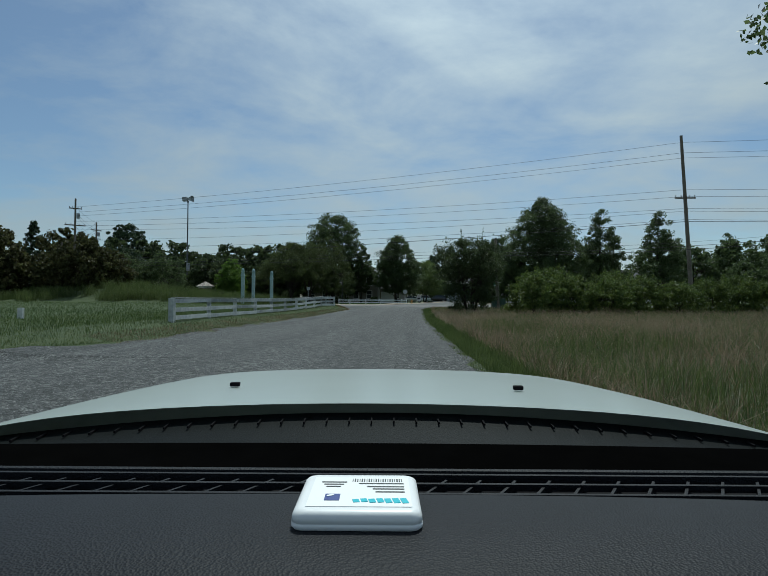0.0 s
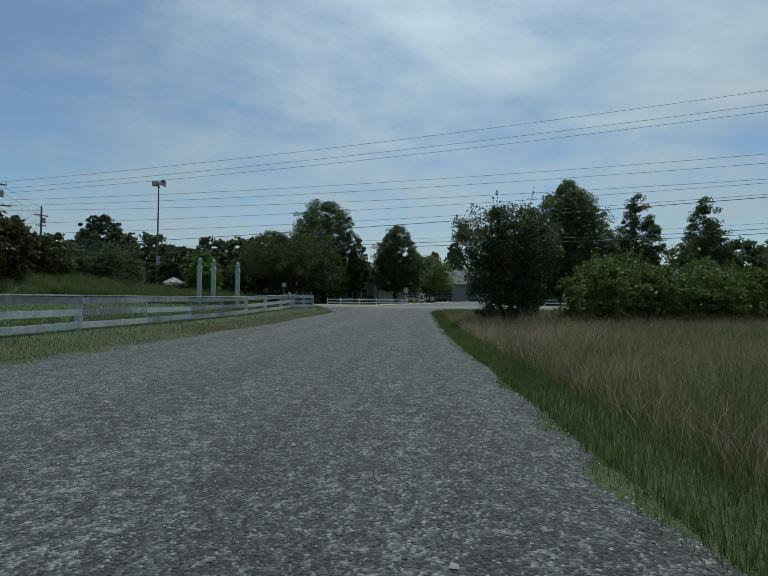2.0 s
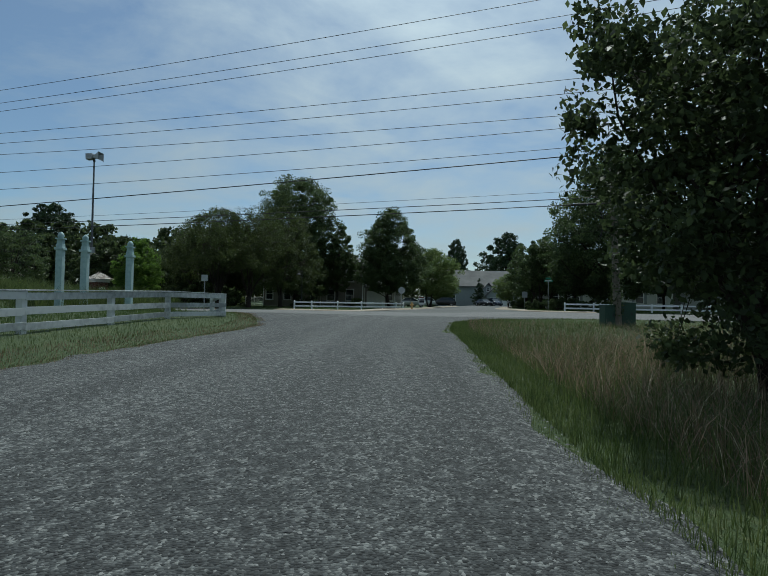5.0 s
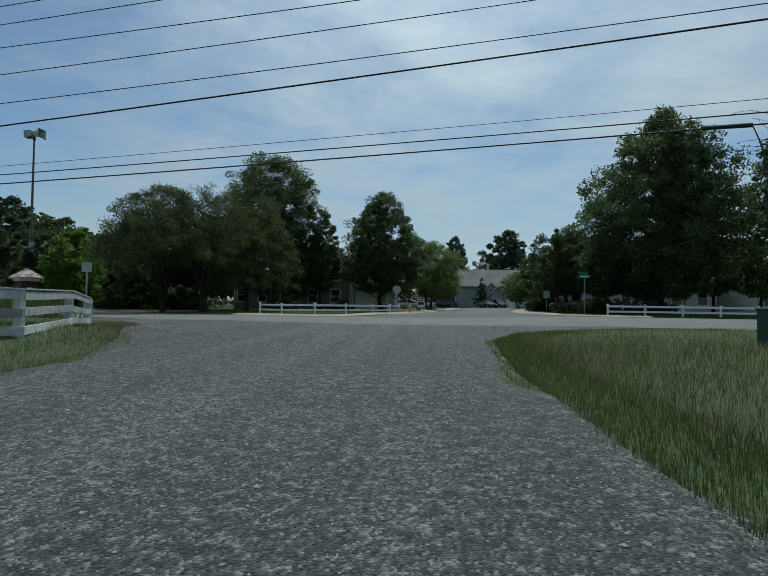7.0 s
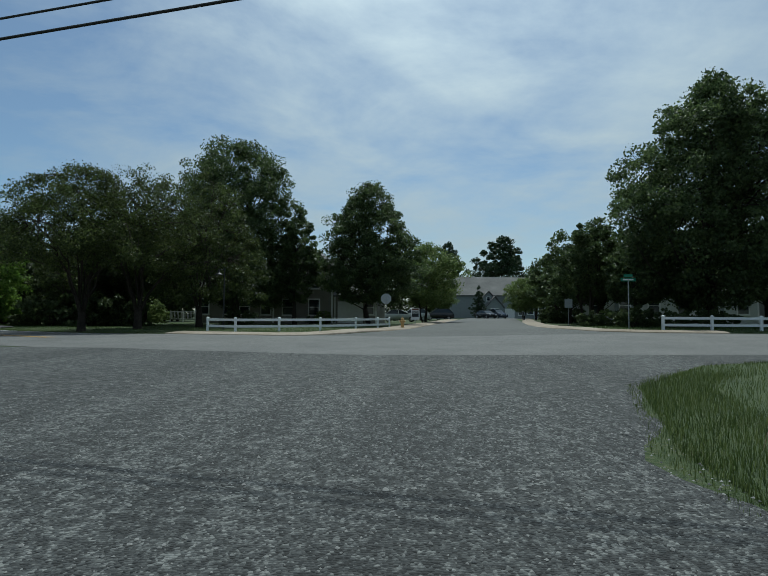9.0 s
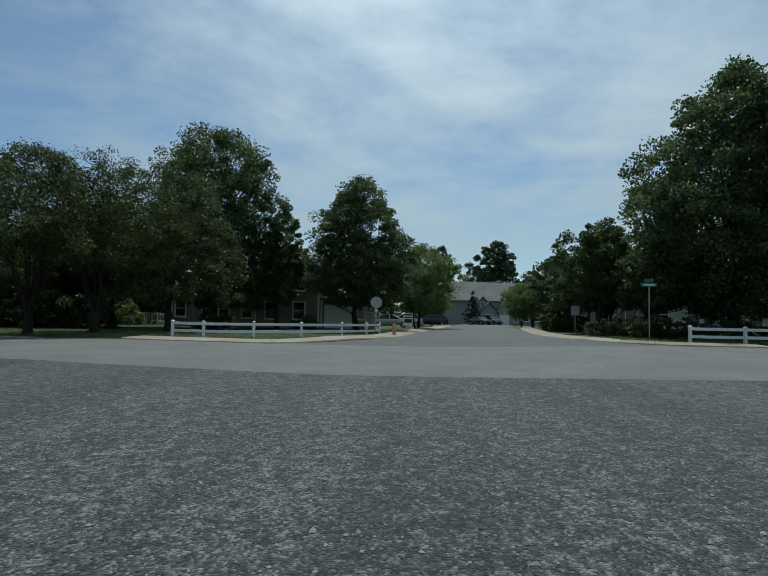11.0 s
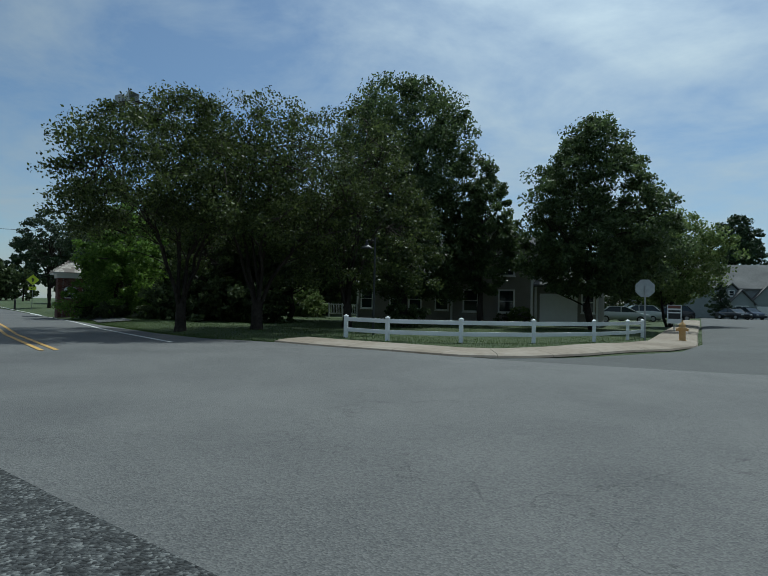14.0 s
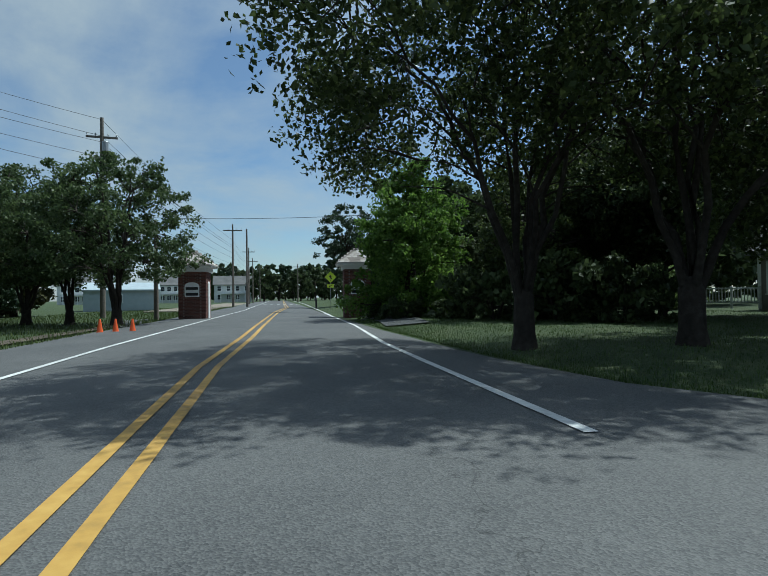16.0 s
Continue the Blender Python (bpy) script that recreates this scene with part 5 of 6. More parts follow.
def sign_post(name, x, y, h, label, rz=0):
    ob = empty(name, x, y, G(x, y), rz)
    bm = bmesh.new(); box(bm, (0, 0, h / 2 - 0.1), (0.05, 0.035, h + 0.2), bevel=0.006); part("post", bm, "steel", ob)
    return tagged(ob, label, "sign")


def panel(ob, name, pts, z, y, thick, mat, label=""):
    bm = bmesh.new()
    f = [bm.verts.new((a, y - thick / 2, z + b)) for a, b in pts]
    k = [bm.verts.new((a, y + thick / 2, z + b)) for a, b in pts]
    bm.faces.new(f); bm.faces.new(list(reversed(k)))
    n = len(pts)
    for i in range(n):
        bm.faces.new((f[i], k[i], k[(i + 1) % n], f[(i + 1) % n]))
    bmesh.ops.recalc_face_normals(bm, faces=bm.faces)
    return part(name, bm, mat, ob, label)


def rect(w, h):
    return [(-w / 2, -h / 2), (w / 2, -h / 2), (w / 2, h / 2), (-w / 2, h / 2)]


def build_signs():
    s = sign_post("stop_sign", -1.5, 94.4, 2.2, "octagonal road sign seen from its grey metal back", 4)
    panel(s, "sign_plate", [(0.38 * math.cos(radians(22.5 + 45 * i)), 0.38 * math.sin(radians(22.5 + 45 * i))) for i in range(8)], 2.1, 0.04, 0.006, "sign_back")
    s = sign_post("small_sign", -12.1, 66.8, 2.2, "small rectangular sign on a post, grey back showing", 10)
    panel(s, "sign_plate", rect(0.36, 0.36), 2.1, -0.03, 0.006, "sign_back")
    s = sign_post("notice_board", 12.7, 100, 2.1, "white notice panel on a post at the side street", 5)
    panel(s, "sign_plate", rect(0.62, 0.68), 2.23 - G(12.7, 100), -0.04, 0.02, "sign_back")
    s = sign_post("street_name_sign", 12.8, 88.8, 2.9, "green street name sign on a thin post", 0)
    p = panel(s, "name_plate", rect(0.85, 0.2), 2.85, 0.0, 0.012, "sign_green")
    panel(p, "letter_bar", rect(0.6, 0.08), 2.85, -0.009, 0.004, "paint_white")
    p = panel(s, "name_plate", rect(0.5, 0.17), 3.08, 0.0, 0.012, "sign_green")
    s = sign_post("crossing_sign", -56.4, 108.8, 3.5, "yellow diamond crossing sign with an arrow plate", 55)
    p = panel(s, "sign_plate", [(0, -0.56), (0.56, 0), (0, 0.56), (-0.56, 0)], 3.05, -0.03, 0.006, "sign_yellow")
    panel(p, "border", [(0, -0.42), (0.06, -0.36), (0, -0.30), (-0.06, -0.36)], 3.05, -0.036, 0.004, "black_paint")
    panel(p, "symbol", [(-0.07, -0.22), (-0.02, -0.22), (0.02, -0.05), (0.08, -0.22), (0.14, -0.2), (0.07, 0.02), (0.12, 0.06), (0.06, 0.14), (0.02, 0.2), (-0.06, 0.2), (-0.14, 0.04), (-0.06, 0.02)], 3.05, -0.036, 0.004, "black_paint")
    p = panel(s, "arrow_plate", rect(0.66, 0.32), 2.2, -0.03, 0.006, "sign_yellow")
    panel(p, "arrow", [(-0.16, -0.09), (-0.02, -0.08), (-0.06, -0.04), (0.14, 0.06), (0.11, 0.1), (-0.09, 0.0), (-0.13, 0.04)], 2.2, -0.036, 0.004, "black_paint")
    s = sign_post("sale_sign", 0.7, 103.5, 1.5, "white yard sign with dark bars on a post", 8)
    p = panel(s, "sign_plate", rect(0.72, 1.0), 1.05, -0.04, 0.03, "trim_white")
    panel(p, "header_bar", rect(0.62, 0.16), 1.44, -0.06, 0.004, "brick")
    panel(p, "text_bar", rect(0.6, 0.3), 0.95, -0.06, 0.004, "dark_metal")
    panel(p, "text_bar", rect(0.6, 0.1), 1.22, -0.06, 0.004, "dark_metal")
    # fire hydrant
    ob = empty("fire_hydrant", -0.35, 93.2, G(-0.35, 93.2) + 0.1)
    bm = bmesh.new(); lathe(bm, [(0.16, 0), (0.16, 0.04), (0.11, 0.05), (0.11, 0.42), (0.15, 0.44), (0.15, 0.5), (0.12, 0.52), (0.11, 0.62), (0.05, 0.7), (0.03, 0.71), (0.03, 0.77)], 16); part("barrel", bm, "hydrant", ob, smooth=False)
    for a in (0, 90, 180):
        bm = bmesh.new(); c, s2 = math.cos(radians(a)), math.sin(radians(a))
        tube(bm, (0.08 * c, 0.08 * s2, 0.44), (0.2 * c, 0.2 * s2, 0.44), 0.06, 0.06, 10); part("nozzle", bm, "hydrant", ob)
    tagged(ob, "tan yellow fire hydrant on the kerb corner", "fire hydrant")
    # corner lamp
    ob = empty("street_lamp", -11.6, 90.5, G(-11.6, 90.5))
    bm = bmesh.new(); tube(bm, (0, 0, -0.1), (0, 0, 3.9), 0.05, 0.035, 10); part("post", bm, "dark_metal", ob)
    bm = bmesh.new(); tube(bm, (0, 0, 3.75), (-0.32, 0, 3.8), 0.018, 0.018, 8); part("arm", bm, "dark_metal", ob)
    bm = bmesh.new(); lathe(bm, [(0.26, 0), (0.24, 0.04), (0.08, 0.14), (0.05, 0.3), (0.02, 0.34)], 16, pose(-0.36, 0, 3.45)); part("shade", bm, "dark_metal", ob)
    tagged(ob, "slim dark street lamp with a bell shade on the lawn", "street lamp")
    # cones
    for x, y in ((-34.0, 83.9), (-33.75, 84.35), (-33.5, 84.85)):
        ob = empty("traffic_cone", x, y, G(x, y))
        bm = bmesh.new(); box(bm, (0, 0, 0.02), (0.28, 0.28, 0.04), bevel=0.012); part("base", bm, "orange", ob)
        bm = bmesh.new(); lathe(bm, [(0.115, 0.04), (0.1, 0.1), (0.03, 0.5), (0.022, 0.51)], 16); part("cone", bm, "orange", ob)
        tagged(ob, "bright orange traffic cone on the road edge", "traffic cone", "cones")
    # low white marker post
    ob = empty("marker_post", -14.6, 24.0, G(-14.6, 24.0))
    bm = bmesh.new(); box(bm, (0, 0, 0.2), (0.22, 0.14, 0.5), bevel=0.02); part("post", bm, "paint_white", ob)
    tagged(ob, "low white marker post in the grass", "post")
    # utility cabinets by the short pole
    for x, y, w, h, rz in ((9.22, 61.75, 0.52, 0.95, 8), (10.12, 61.95, 0.72, 1.08, -5)):
        ob = empty("utility_cabinet", x, y, G(x, y), rz)
        bm = bmesh.new(); box(bm, (0, 0, h / 2), (w, 0.6, h), bevel=0.03); part("body", bm, "green_box", ob)
        bm = bmesh.new(); box(bm, (0, 0, h + 0.02), (w + 0.05, 0.66, 0.06), bevel=0.02); part("lid", bm, "green_box", ob)
        bm = bmesh.new(); box(bm, (w * 0.25, -0.315, h * 0.55), (0.04, 0.04, 0.14), bevel=0.008); part("latch", bm, "dark_metal", ob)
        tagged(ob, "dark green utility cabinet at the foot of a pole", "utility cabinet")
    ob = empty("bollard", -57.6, 107.9, G(-57.6, 107.9))
    bm = bmesh.new(); lathe(bm, [(0.09, -0.1), (0.09, 0.95), (0.06, 1.02), (0.1, 1.06), (0.02, 1.2)], 12); part("post", bm, "black_paint", ob)
    tagged(ob, "dark slim post beside the road", "bollard")


build_signs()


# ---------------------------------------------------------------- buildings
def window(ob, x, z, w, h, y=0.0, shutter=None, mat="trim_white"):
    bm = bmesh.new()
    loops = []
    for yy in (y - 0.09, y + 0.01):
        for gx, gz in ((w / 2 + 0.11, h / 2 + 0.11), (w / 2, h / 2)):
            loops.append([bm.verts.new((x + a * gx, yy, z + b * gz)) for a, b in ((-1, -1), (1, -1), (1, 1), (-1, 1))])
    for a, b in ((0, 1), (0, 2), (1, 3)):
        for i in range(4):
            bm.faces.new((loops[a][i], loops[a][(i + 1) % 4], loops[b][(i + 1) % 4], loops[b][i]))
    bmesh.ops.recalc_face_normals(bm, faces=bm.faces)
    f = part("window", bm, mat, ob)
    bm = bmesh.new(); box(bm, (x, y - 0.035, z), (w, 0.04, 0.05)); part("mullion", bm, mat, f)
    bm = bmesh.new(); box(bm, (x, y - 0.07, z - h / 2 - 0.14), (w + 0.3, 0.14, 0.06)); part("sill", bm, mat, f)
    bm = bmesh.new()
    box(bm, (x, y - 0.02, z), (w, 0.02, h))
    part("pane", bm, "glass", f)
    if shutter:
        for s in (-1, 1):
            bm = bmesh.new()
            box(bm, (x + s * (w / 2 + 0.3), y - 0.04, z), (0.36, 0.05, h + 0.1), bevel=0.01)
            part("shutter", bm, shutter, ob)


def gable_roof(ob, name, x0, x1, y0, y1, z, rise, over=0.45, mat="roof_grey", axis='x', thick=0.18):
    """A gable roof with thickness whose ridge runs along the axis."""
    bm = bmesh.new()
    if axis == 'x':
        ym = (y0 + y1) / 2
        sec = [(y0 - over, z - over * rise / (ym - y0)), (ym, z + rise), (y1 + over, z - over * rise / (ym - y0))]
        ends = [x0 - over, x1 + over]
        mk = lambda e, p, dz: (e, p[0], p[1] + dz)
    else:
        xm = (x0 + x1) / 2
        sec = [(x0 - over, z - over * rise / (xm - x0)), (xm, z + rise), (x1 + over, z - over * rise / (xm - x0))]
        ends = [y0 - over, y1 + over]
        mk = lambda e, p, dz: (p[0], e, p[1] + dz)
    rings = []
    for e in ends:
        rings.append([bm.verts.new(mk(e, p, thick)) for p in sec] + [bm.verts.new(mk(e, p, 0)) for p in reversed(sec)])
    a, b = rings
    n = len(a)
    for i in range(n):
        bm.faces.new((a[i], a[(i + 1) % n], b[(i + 1) % n], b[i]))
    for r in (a, b):
        bm.faces.new((r[0], r[1], r[4], r[5])); bm.faces.new((r[1], r[2], r[3], r[4]))
    bmesh.ops.recalc_face_normals(bm, faces=bm.faces)
    return part(name, bm, mat, ob)


def gable_wall(ob, x0, x1, y0, y1, z, rise, mat, axis='x'):
    """Walls of a block with the gable triangles, clad in lapped boards."""
    bm = bmesh.new()
    box(bm, ((x0 + x1) / 2, (y0 + y1) / 2, z / 2 - 0.3), (x1 - x0, y1 - y0, z + 0.6))
    if axis == 'x':
        for x in (x0, x1 - 0.2):
            v = [bm.verts.new(p) for p in ((x, y0, z), (x, y1, z), (x, (y0 + y1) / 2, z + rise), (x + 0.2, y0, z), (x + 0.2, y1, z), (x + 0.2, (y0 + y1) / 2, z + rise))]
            bm.faces.new(v[:3]); bm.faces.new(v[3:][::-1]); bm.faces.new((v[0], v[2], v[5], v[3])); bm.faces.new((v[1], v[4], v[5], v[2]))
    else:
        for y in (y0, y1 - 0.2):
            v = [bm.verts.new(p) for p in ((x0, y, z), (x1, y, z), ((x0 + x1) / 2, y, z + rise), (x0, y + 0.2, z), (x1, y + 0.2, z), ((x0 + x1) / 2, y + 0.2, z + rise))]
            bm.faces.new(v[:3]); bm.faces.new(v[3:][::-1]); bm.faces.new((v[0], v[2], v[5], v[3])); bm.faces.new((v[1], v[4], v[5], v[2]))
    bmesh.ops.recalc_face_normals(bm, faces=bm.faces)
    w = part("wall", bm, mat, ob)
    return w


def laps(ob, x0, x1, y, z0, z1, mat, step=0.2):
    """Lapped siding boards on a front wall, proud of it at their lower edge."""
    bm = bmesh.new()
    n = int((z1 - z0) / step)
    for i in range(n):
        z = z0 + i * step
        v = [bm.verts.new(p) for p in ((x0, y - 0.03, z), (x1, y - 0.03, z), (x1, y - 0.005, z + step), (x0, y - 0.005, z + step), (x0, y, z), (x1, y, z))]
        bm.faces.new(v[:4]); bm.faces.new((v[0], v[4], v[5], v[1]))
    p = part("siding", bm, mat, ob)
    p["kind"] = "stuff"


def garage_door(ob, x, y, w=2.6, h=2.2):
    bm = bmesh.new()
    box(bm, (x, y - 0.03, h / 2), (w, 0.06, h))
    d = part("garage_door", bm, "trim_white", ob)
    for i in range(4):
        for j in range(4):
            bm = bmesh.new()
            box(bm, (x - w / 2 + w * (i + 0.5) / 4, y - 0.065, h * (j + 0.5) / 4), (w / 4 - 0.14, 0.02, h / 4 - 0.14), bevel=0.006)
            part("door_panel", bm, "trim_white", d)


def corner_boards(ob, xs, y, z):
    for x in xs:
        bm = bmesh.new()
        box(bm, (x, y - 0.02, z / 2), (0.16, 0.06, z))
        part("corner_board", bm, "trim_white", ob)


def build_houses():
    # beige house on the corner lawn
    x, y = -24.5, 113.2
    h = empty("house", x, y, G(x, y) + 0.1, -4)
    gable_wall(h, 2.2, 17.0, 0, 11, 3.1, 3.6, "siding_beige")
    gable_roof(h, "roof", 2.2, 17.0, 0, 11, 3.1, 3.9)
    laps(h, 2.2, 17.0, 0, 0.2, 3.0, "siding_beige")
    gable_wall(h, 11.0, 17.2, -1.2, 7, 5.6, 2.0, "siding_beige", 'y')
    gable_roof(h, "roof", 11.0, 17.2, -1.2, 9, 5.6, 2.2, axis='y')
    laps(h, 11.0, 17.2, -1.2, 0.2, 5.5, "siding_beige")
    gable_wall(h, 17.2, 21.6, -0.6, 7, 2.9, 1.6, "siding_beige", 'x')
    gable_roof(h, "roof", 17.2, 21.6, -0.6, 7, 2.9, 1.9)
    laps(h, 17.2, 21.6, -0.6, 0.2, 2.8, "siding_beige")
    for wx in (3.2, 5.9, 7.6, 9.9):
        window(h, wx, 1.65, 0.95, 1.5, -0.03)
    for wx, wz in ((12.6, 1.6), (15.3, 1.6), (12.6, 4.3), (15.3, 4.3)):
        window(h, wx, wz, 1.0, 1.5, -1.23)
    garage_door(h, 18.9, -0.63)
    window(h, 20.9, 1.6, 0.7, 1.3, -0.63)
    corner_boards(h, (2.28, 10.9), -0.01, 3.0); corner_boards(h, (11.08, 17.12), -1.21, 5.5); corner_boards(h, (17.3, 21.5), -0.61, 2.8)
    tagged(h, "beige sided house with grey roof and white garage door", "house")
    # deck railing beside the beige house
    ob = empty("deck_railing", -24.75, 112.6, G(-24.75, 112.6) + 0.3, 4)
    for px in (0, 1.3, 2.6):
        bm = bmesh.new(); box(bm, (px, 0, 0.4), (0.11, 0.11, 1.2), bevel=0.01); part("post", bm, "old_white_wood", ob)
    for pz in (0.12, 0.9):
        bm = bmesh.new(); box(bm, (1.3, 0, pz), (2.6, 0.05, 0.08), bevel=0.008); part("rail", bm, "old_white_wood", ob)
    for i in range(17):
        bm = bmesh.new(); box(bm, (0.1 + i * 0.15, 0, 0.5), (0.04, 0.04, 0.76)); part("baluster", bm, "old_white_wood", ob)
    tagged(ob, "pale wooden deck railing beside the house", "railing")
    # blue-grey house closing the side street
    x, y = 3.5, 168
    h = empty("house", x, y, 0.5, 6)
    gable_wall(h, 0, 27, 0, 12, 5.0, 3.6, "siding_blue")
    gable_roof(h, "roof", 0, 27, 0, 12, 5.0, 3.9)
    laps(h, 0, 27, 0, 0.2, 4.9, "siding_blue", 0.3)
    for gx, gw, gy, gz, up in ((11.7, 3.7, -0.8, 3.7, 1.9), (12.9, 3.3, -2.0, 2.6, 1.9), (16.5, 4.6, -1.0, 3.1, 2.6)):
        gable_wall(h, gx, gx + gw, gy, 4, gz, up - 0.2, "siding_blue", 'y')
        gable_roof(h, "roof", gx, gx + gw, gy, 6, gz, up, axis='y', over=0.3)
        laps(h, gx, gx + gw, gy, 0.2, gz - 0.1, "siding_blue", 0.3)
    for wx, wz, ww, wh, wy in ((14.1, 1.5, 0.7, 1.1, -2.03), (14.95, 1.5, 0.7, 1.1, -2.03), (13.5, 4.1, 0.6, 0.7, -0.83), (20.2, 1.6, 0.8, 1.5, -1.03), (2, 1.8, 1.2, 1.6, -0.03), (5, 1.8, 1.2, 1.6, -0.03), (22.6, 1.8, 1.2, 1.6, -0.03), (25, 1.8, 1.2, 1.6, -0.03)):
        window(h, wx, wz, ww, wh, wy)
    garage_door(h, 17.9, -1.03, 2.0, 2.1)
    tagged(h, "blue-grey house with twin front gables and grey roof", "house")
    # pale houses behind the maples
    for x, y, w, mat in ((17.5, 112, 17, "siding_pale"), (38, 110, 22, "siding_pale")):
        h = empty("house", x, y, G(x, y) + 0.1, -3)
        gable_wall(h, 0, w, 0, 11, 3.2, 3.0, mat)
        gable_roof(h, "roof", 0, w, 0, 11, 3.2, 3.3)
        laps(h, 0, w, 0, 0.2, 3.1, mat)
        n = int(w / 2.7)
        for i in range(n):
            window(h, 1.5 + i * (w - 3) / (n - 1), 1.65, 1.0, 1.55, -0.03, "siding_blue" if i % 3 == 1 else None)
        corner_boards(h, (0.08, w - 0.08), -0.01, 3.1)
        tagged(h, "pale sided single-storey house behind the fence", "house")
    # far houses west of the road
    for x, y, w, mat, rz, st in ((-193, 134, 9, "siding_pale", 72, 2), (-186, 150, 12, "siding_pale", 66, 2), (-210, 94, 9, "siding_pale", 84, 2), (-206, 108, 9, "siding_pale", 82, 2)):
        h = empty("house", x, y, G(x, y), rz)
        z = 3.0 * st
        gable_wall(h, 0, w, 0, 9, z, 2.6, mat)
        gable_roof(h, "roof", 0, w, 0, 9, z, 2.8)
        for i in range(4):
            for s in range(st):
                window(h, 1.6 + i * (w - 3.2) / 3, 1.7 + 2.9 * s, 1.1, 1.5, -0.03)
        if st == 2:
            bm = bmesh.new()
            box(bm, (w / 2, -1.0, 2.9), (w * 0.7, 2.0, 0.16))
            b = part("porch", bm, "trim_white", h)
            for i in range(4):
                bm = bmesh.new()
                box(bm, (w / 2 - w * 0.33 + i * w * 0.22, -1.9, 1.45), (0.2, 0.2, 2.9))
                part("column", bm, "trim_white", b)
        tagged(h, "far pale house beside the open field", "house")
    # low metal shed
    h = empty("shed", -76.8, 92.5, G(-76.8, 92.5), 76)
    gable_wall(h, -1.2, 6.2, 0, 6, 2.2, 0.7, "shed_metal")
    gable_roof(h, "roof", -1.2, 6.2, 0, 6, 2.2, 0.8, over=0.2, mat="shed_metal")
    window(h, 2.0, 1.4, 1.0, 0.7, -0.03)
    tagged(h, "low blue-grey metal shed behind the verge trees", "shed")


build_houses()


def brick_pillar(x, y, rz, label):
    """Square brick gate pillar with a shingled pyramid roof."""
    ob = empty("brick_pillar", x, y, G(x, y) - 0.05, rz)
    W, H = 1.45, 2.75
    bm = bmesh.new(); box(bm, (0, 0, H / 2), (W - 0.03, W - 0.03, H)); core = part("core", bm, "mortar", ob)
    key = "brick_unit"
    me = bpy.data.meshes.get(key)
    if not me:
        bm = bmesh.new(); box(bm, (0, 0, 0), (0.215, 0.05, 0.068))
        me = bpy.data.meshes.new(key); bm.to_mesh(me); bm.free(); me.materials.append(M["brick"])
    rows = int(H / 0.0785)
    for side in range(4):
        if side == 2:
            continue
        a = side * 90
        for j in range(rows):
            shift = 0.056 if j % 2 else -0.056
            for i in range(6):
                px = -W / 2 + 0.12 + i * 0.241 + (shift if 0 < i < 5 else 0)
                b = new("brick", me)
                b.parent = core
                b.matrix_local = pose(0, 0, 0, 0, 0, a) @ pose(px, -W / 2 - 0.003 + 0.008 * math.sin(i * 7 + j * 3) * 0.4, 0.045 + j * 0.0785)
    bm = bmesh.new(); box(bm, (0, 0, H + 0.12), (W + 0.25, W + 0.25, 0.24), bevel=0.02); part("frieze", bm, "trim_white", ob)
    bm = bmesh.new(); box(bm, (0, 0, H + 0.28), (W + 0.75, W + 0.75, 0.09), bevel=0.02); part("soffit", bm, "trim_white", ob)
    bm = bmesh.new()
    R = (W + 0.85) / 2 * math.sqrt(2)
    lathe(bm, [(R, H + 0.325), (R, H + 0.37), (0.02, H + 1.22)], 4, pose(0, 0, 0, 0, 0, 45))
    roof = part("roof", bm, "shingle", ob)
    half = (W + 0.85) / 2
    for side in range(4):
        for j in range(6):
            f = j / 6
            n = max(1, int(7 * (1 - f)))
            wid = 2 * half * (1 - f)
            for i in range(n):
                bm = bmesh.new()
                box(bm, (0, 0, 0), (wid / n * 0.96, 0.26, 0.022))
                s = part("shingle", bm, "shingle", roof)
                px = -wid / 2 + wid * (i + 0.5) / n
                yy = -half * (1 - f) + half / 12
                zz = H + 0.37 + 0.85 * (f + 1 / 12) + 0.02
                s.matrix_local = pose(0, 0, 0, 0, 0, 90 * side) @ pose(px * 0.94, yy, zz, 36.5 + 2 * math.sin(i + 3 * j), 0, 1.5 * math.sin(i * 5 + j))
    # arched plaque on the road front, and a white arched panel on the side
    for a, w, h0, h1, label2 in ((0, 0.78, 1.35, 1.95, "white arched plaque"), (90, 0.5, 0.05, 2.0, "white arched side panel")):
        bm = bmesh.new()
        pts = [(-w / 2, h0), (w / 2, h0), (w / 2, h1)] + [(w / 2 * math.cos(t), h1 + 0.22 * math.sin(t)) for t in [math.pi * k / 8 for k in range(1, 8)]] + [(-w / 2, h1)]
        f = [bm.verts.new((p, -W / 2 - 0.07, q)) for p, q in pts]
        g = [bm.verts.new((p, -W / 2 - 0.02, q)) for p, q in pts]
        bm.faces.new(f)
        for i in range(len(pts)):
            bm.faces.new((f[i], g[i], g[(i + 1) % len(pts)], f[(i + 1) % len(pts)]))
        bmesh.ops.recalc_face_normals(bm, faces=bm.faces)
        bmesh.ops.transform(bm, matrix=pose(0, 0, 0, 0, 0, a), verts=bm.verts)
        p = part("plaque", bm, "trim_white", ob, label2)
        if a == 0:
            for z in (1.5, 1.82):
                bm = bmesh.new(); box(bm, (0, -W / 2 - 0.078, z), (0.66, 0.016, 0.16))
                part("letter_bar", bm, "dark_metal", p)
    tagged(ob, label, "gate pillar", "brick pillars")


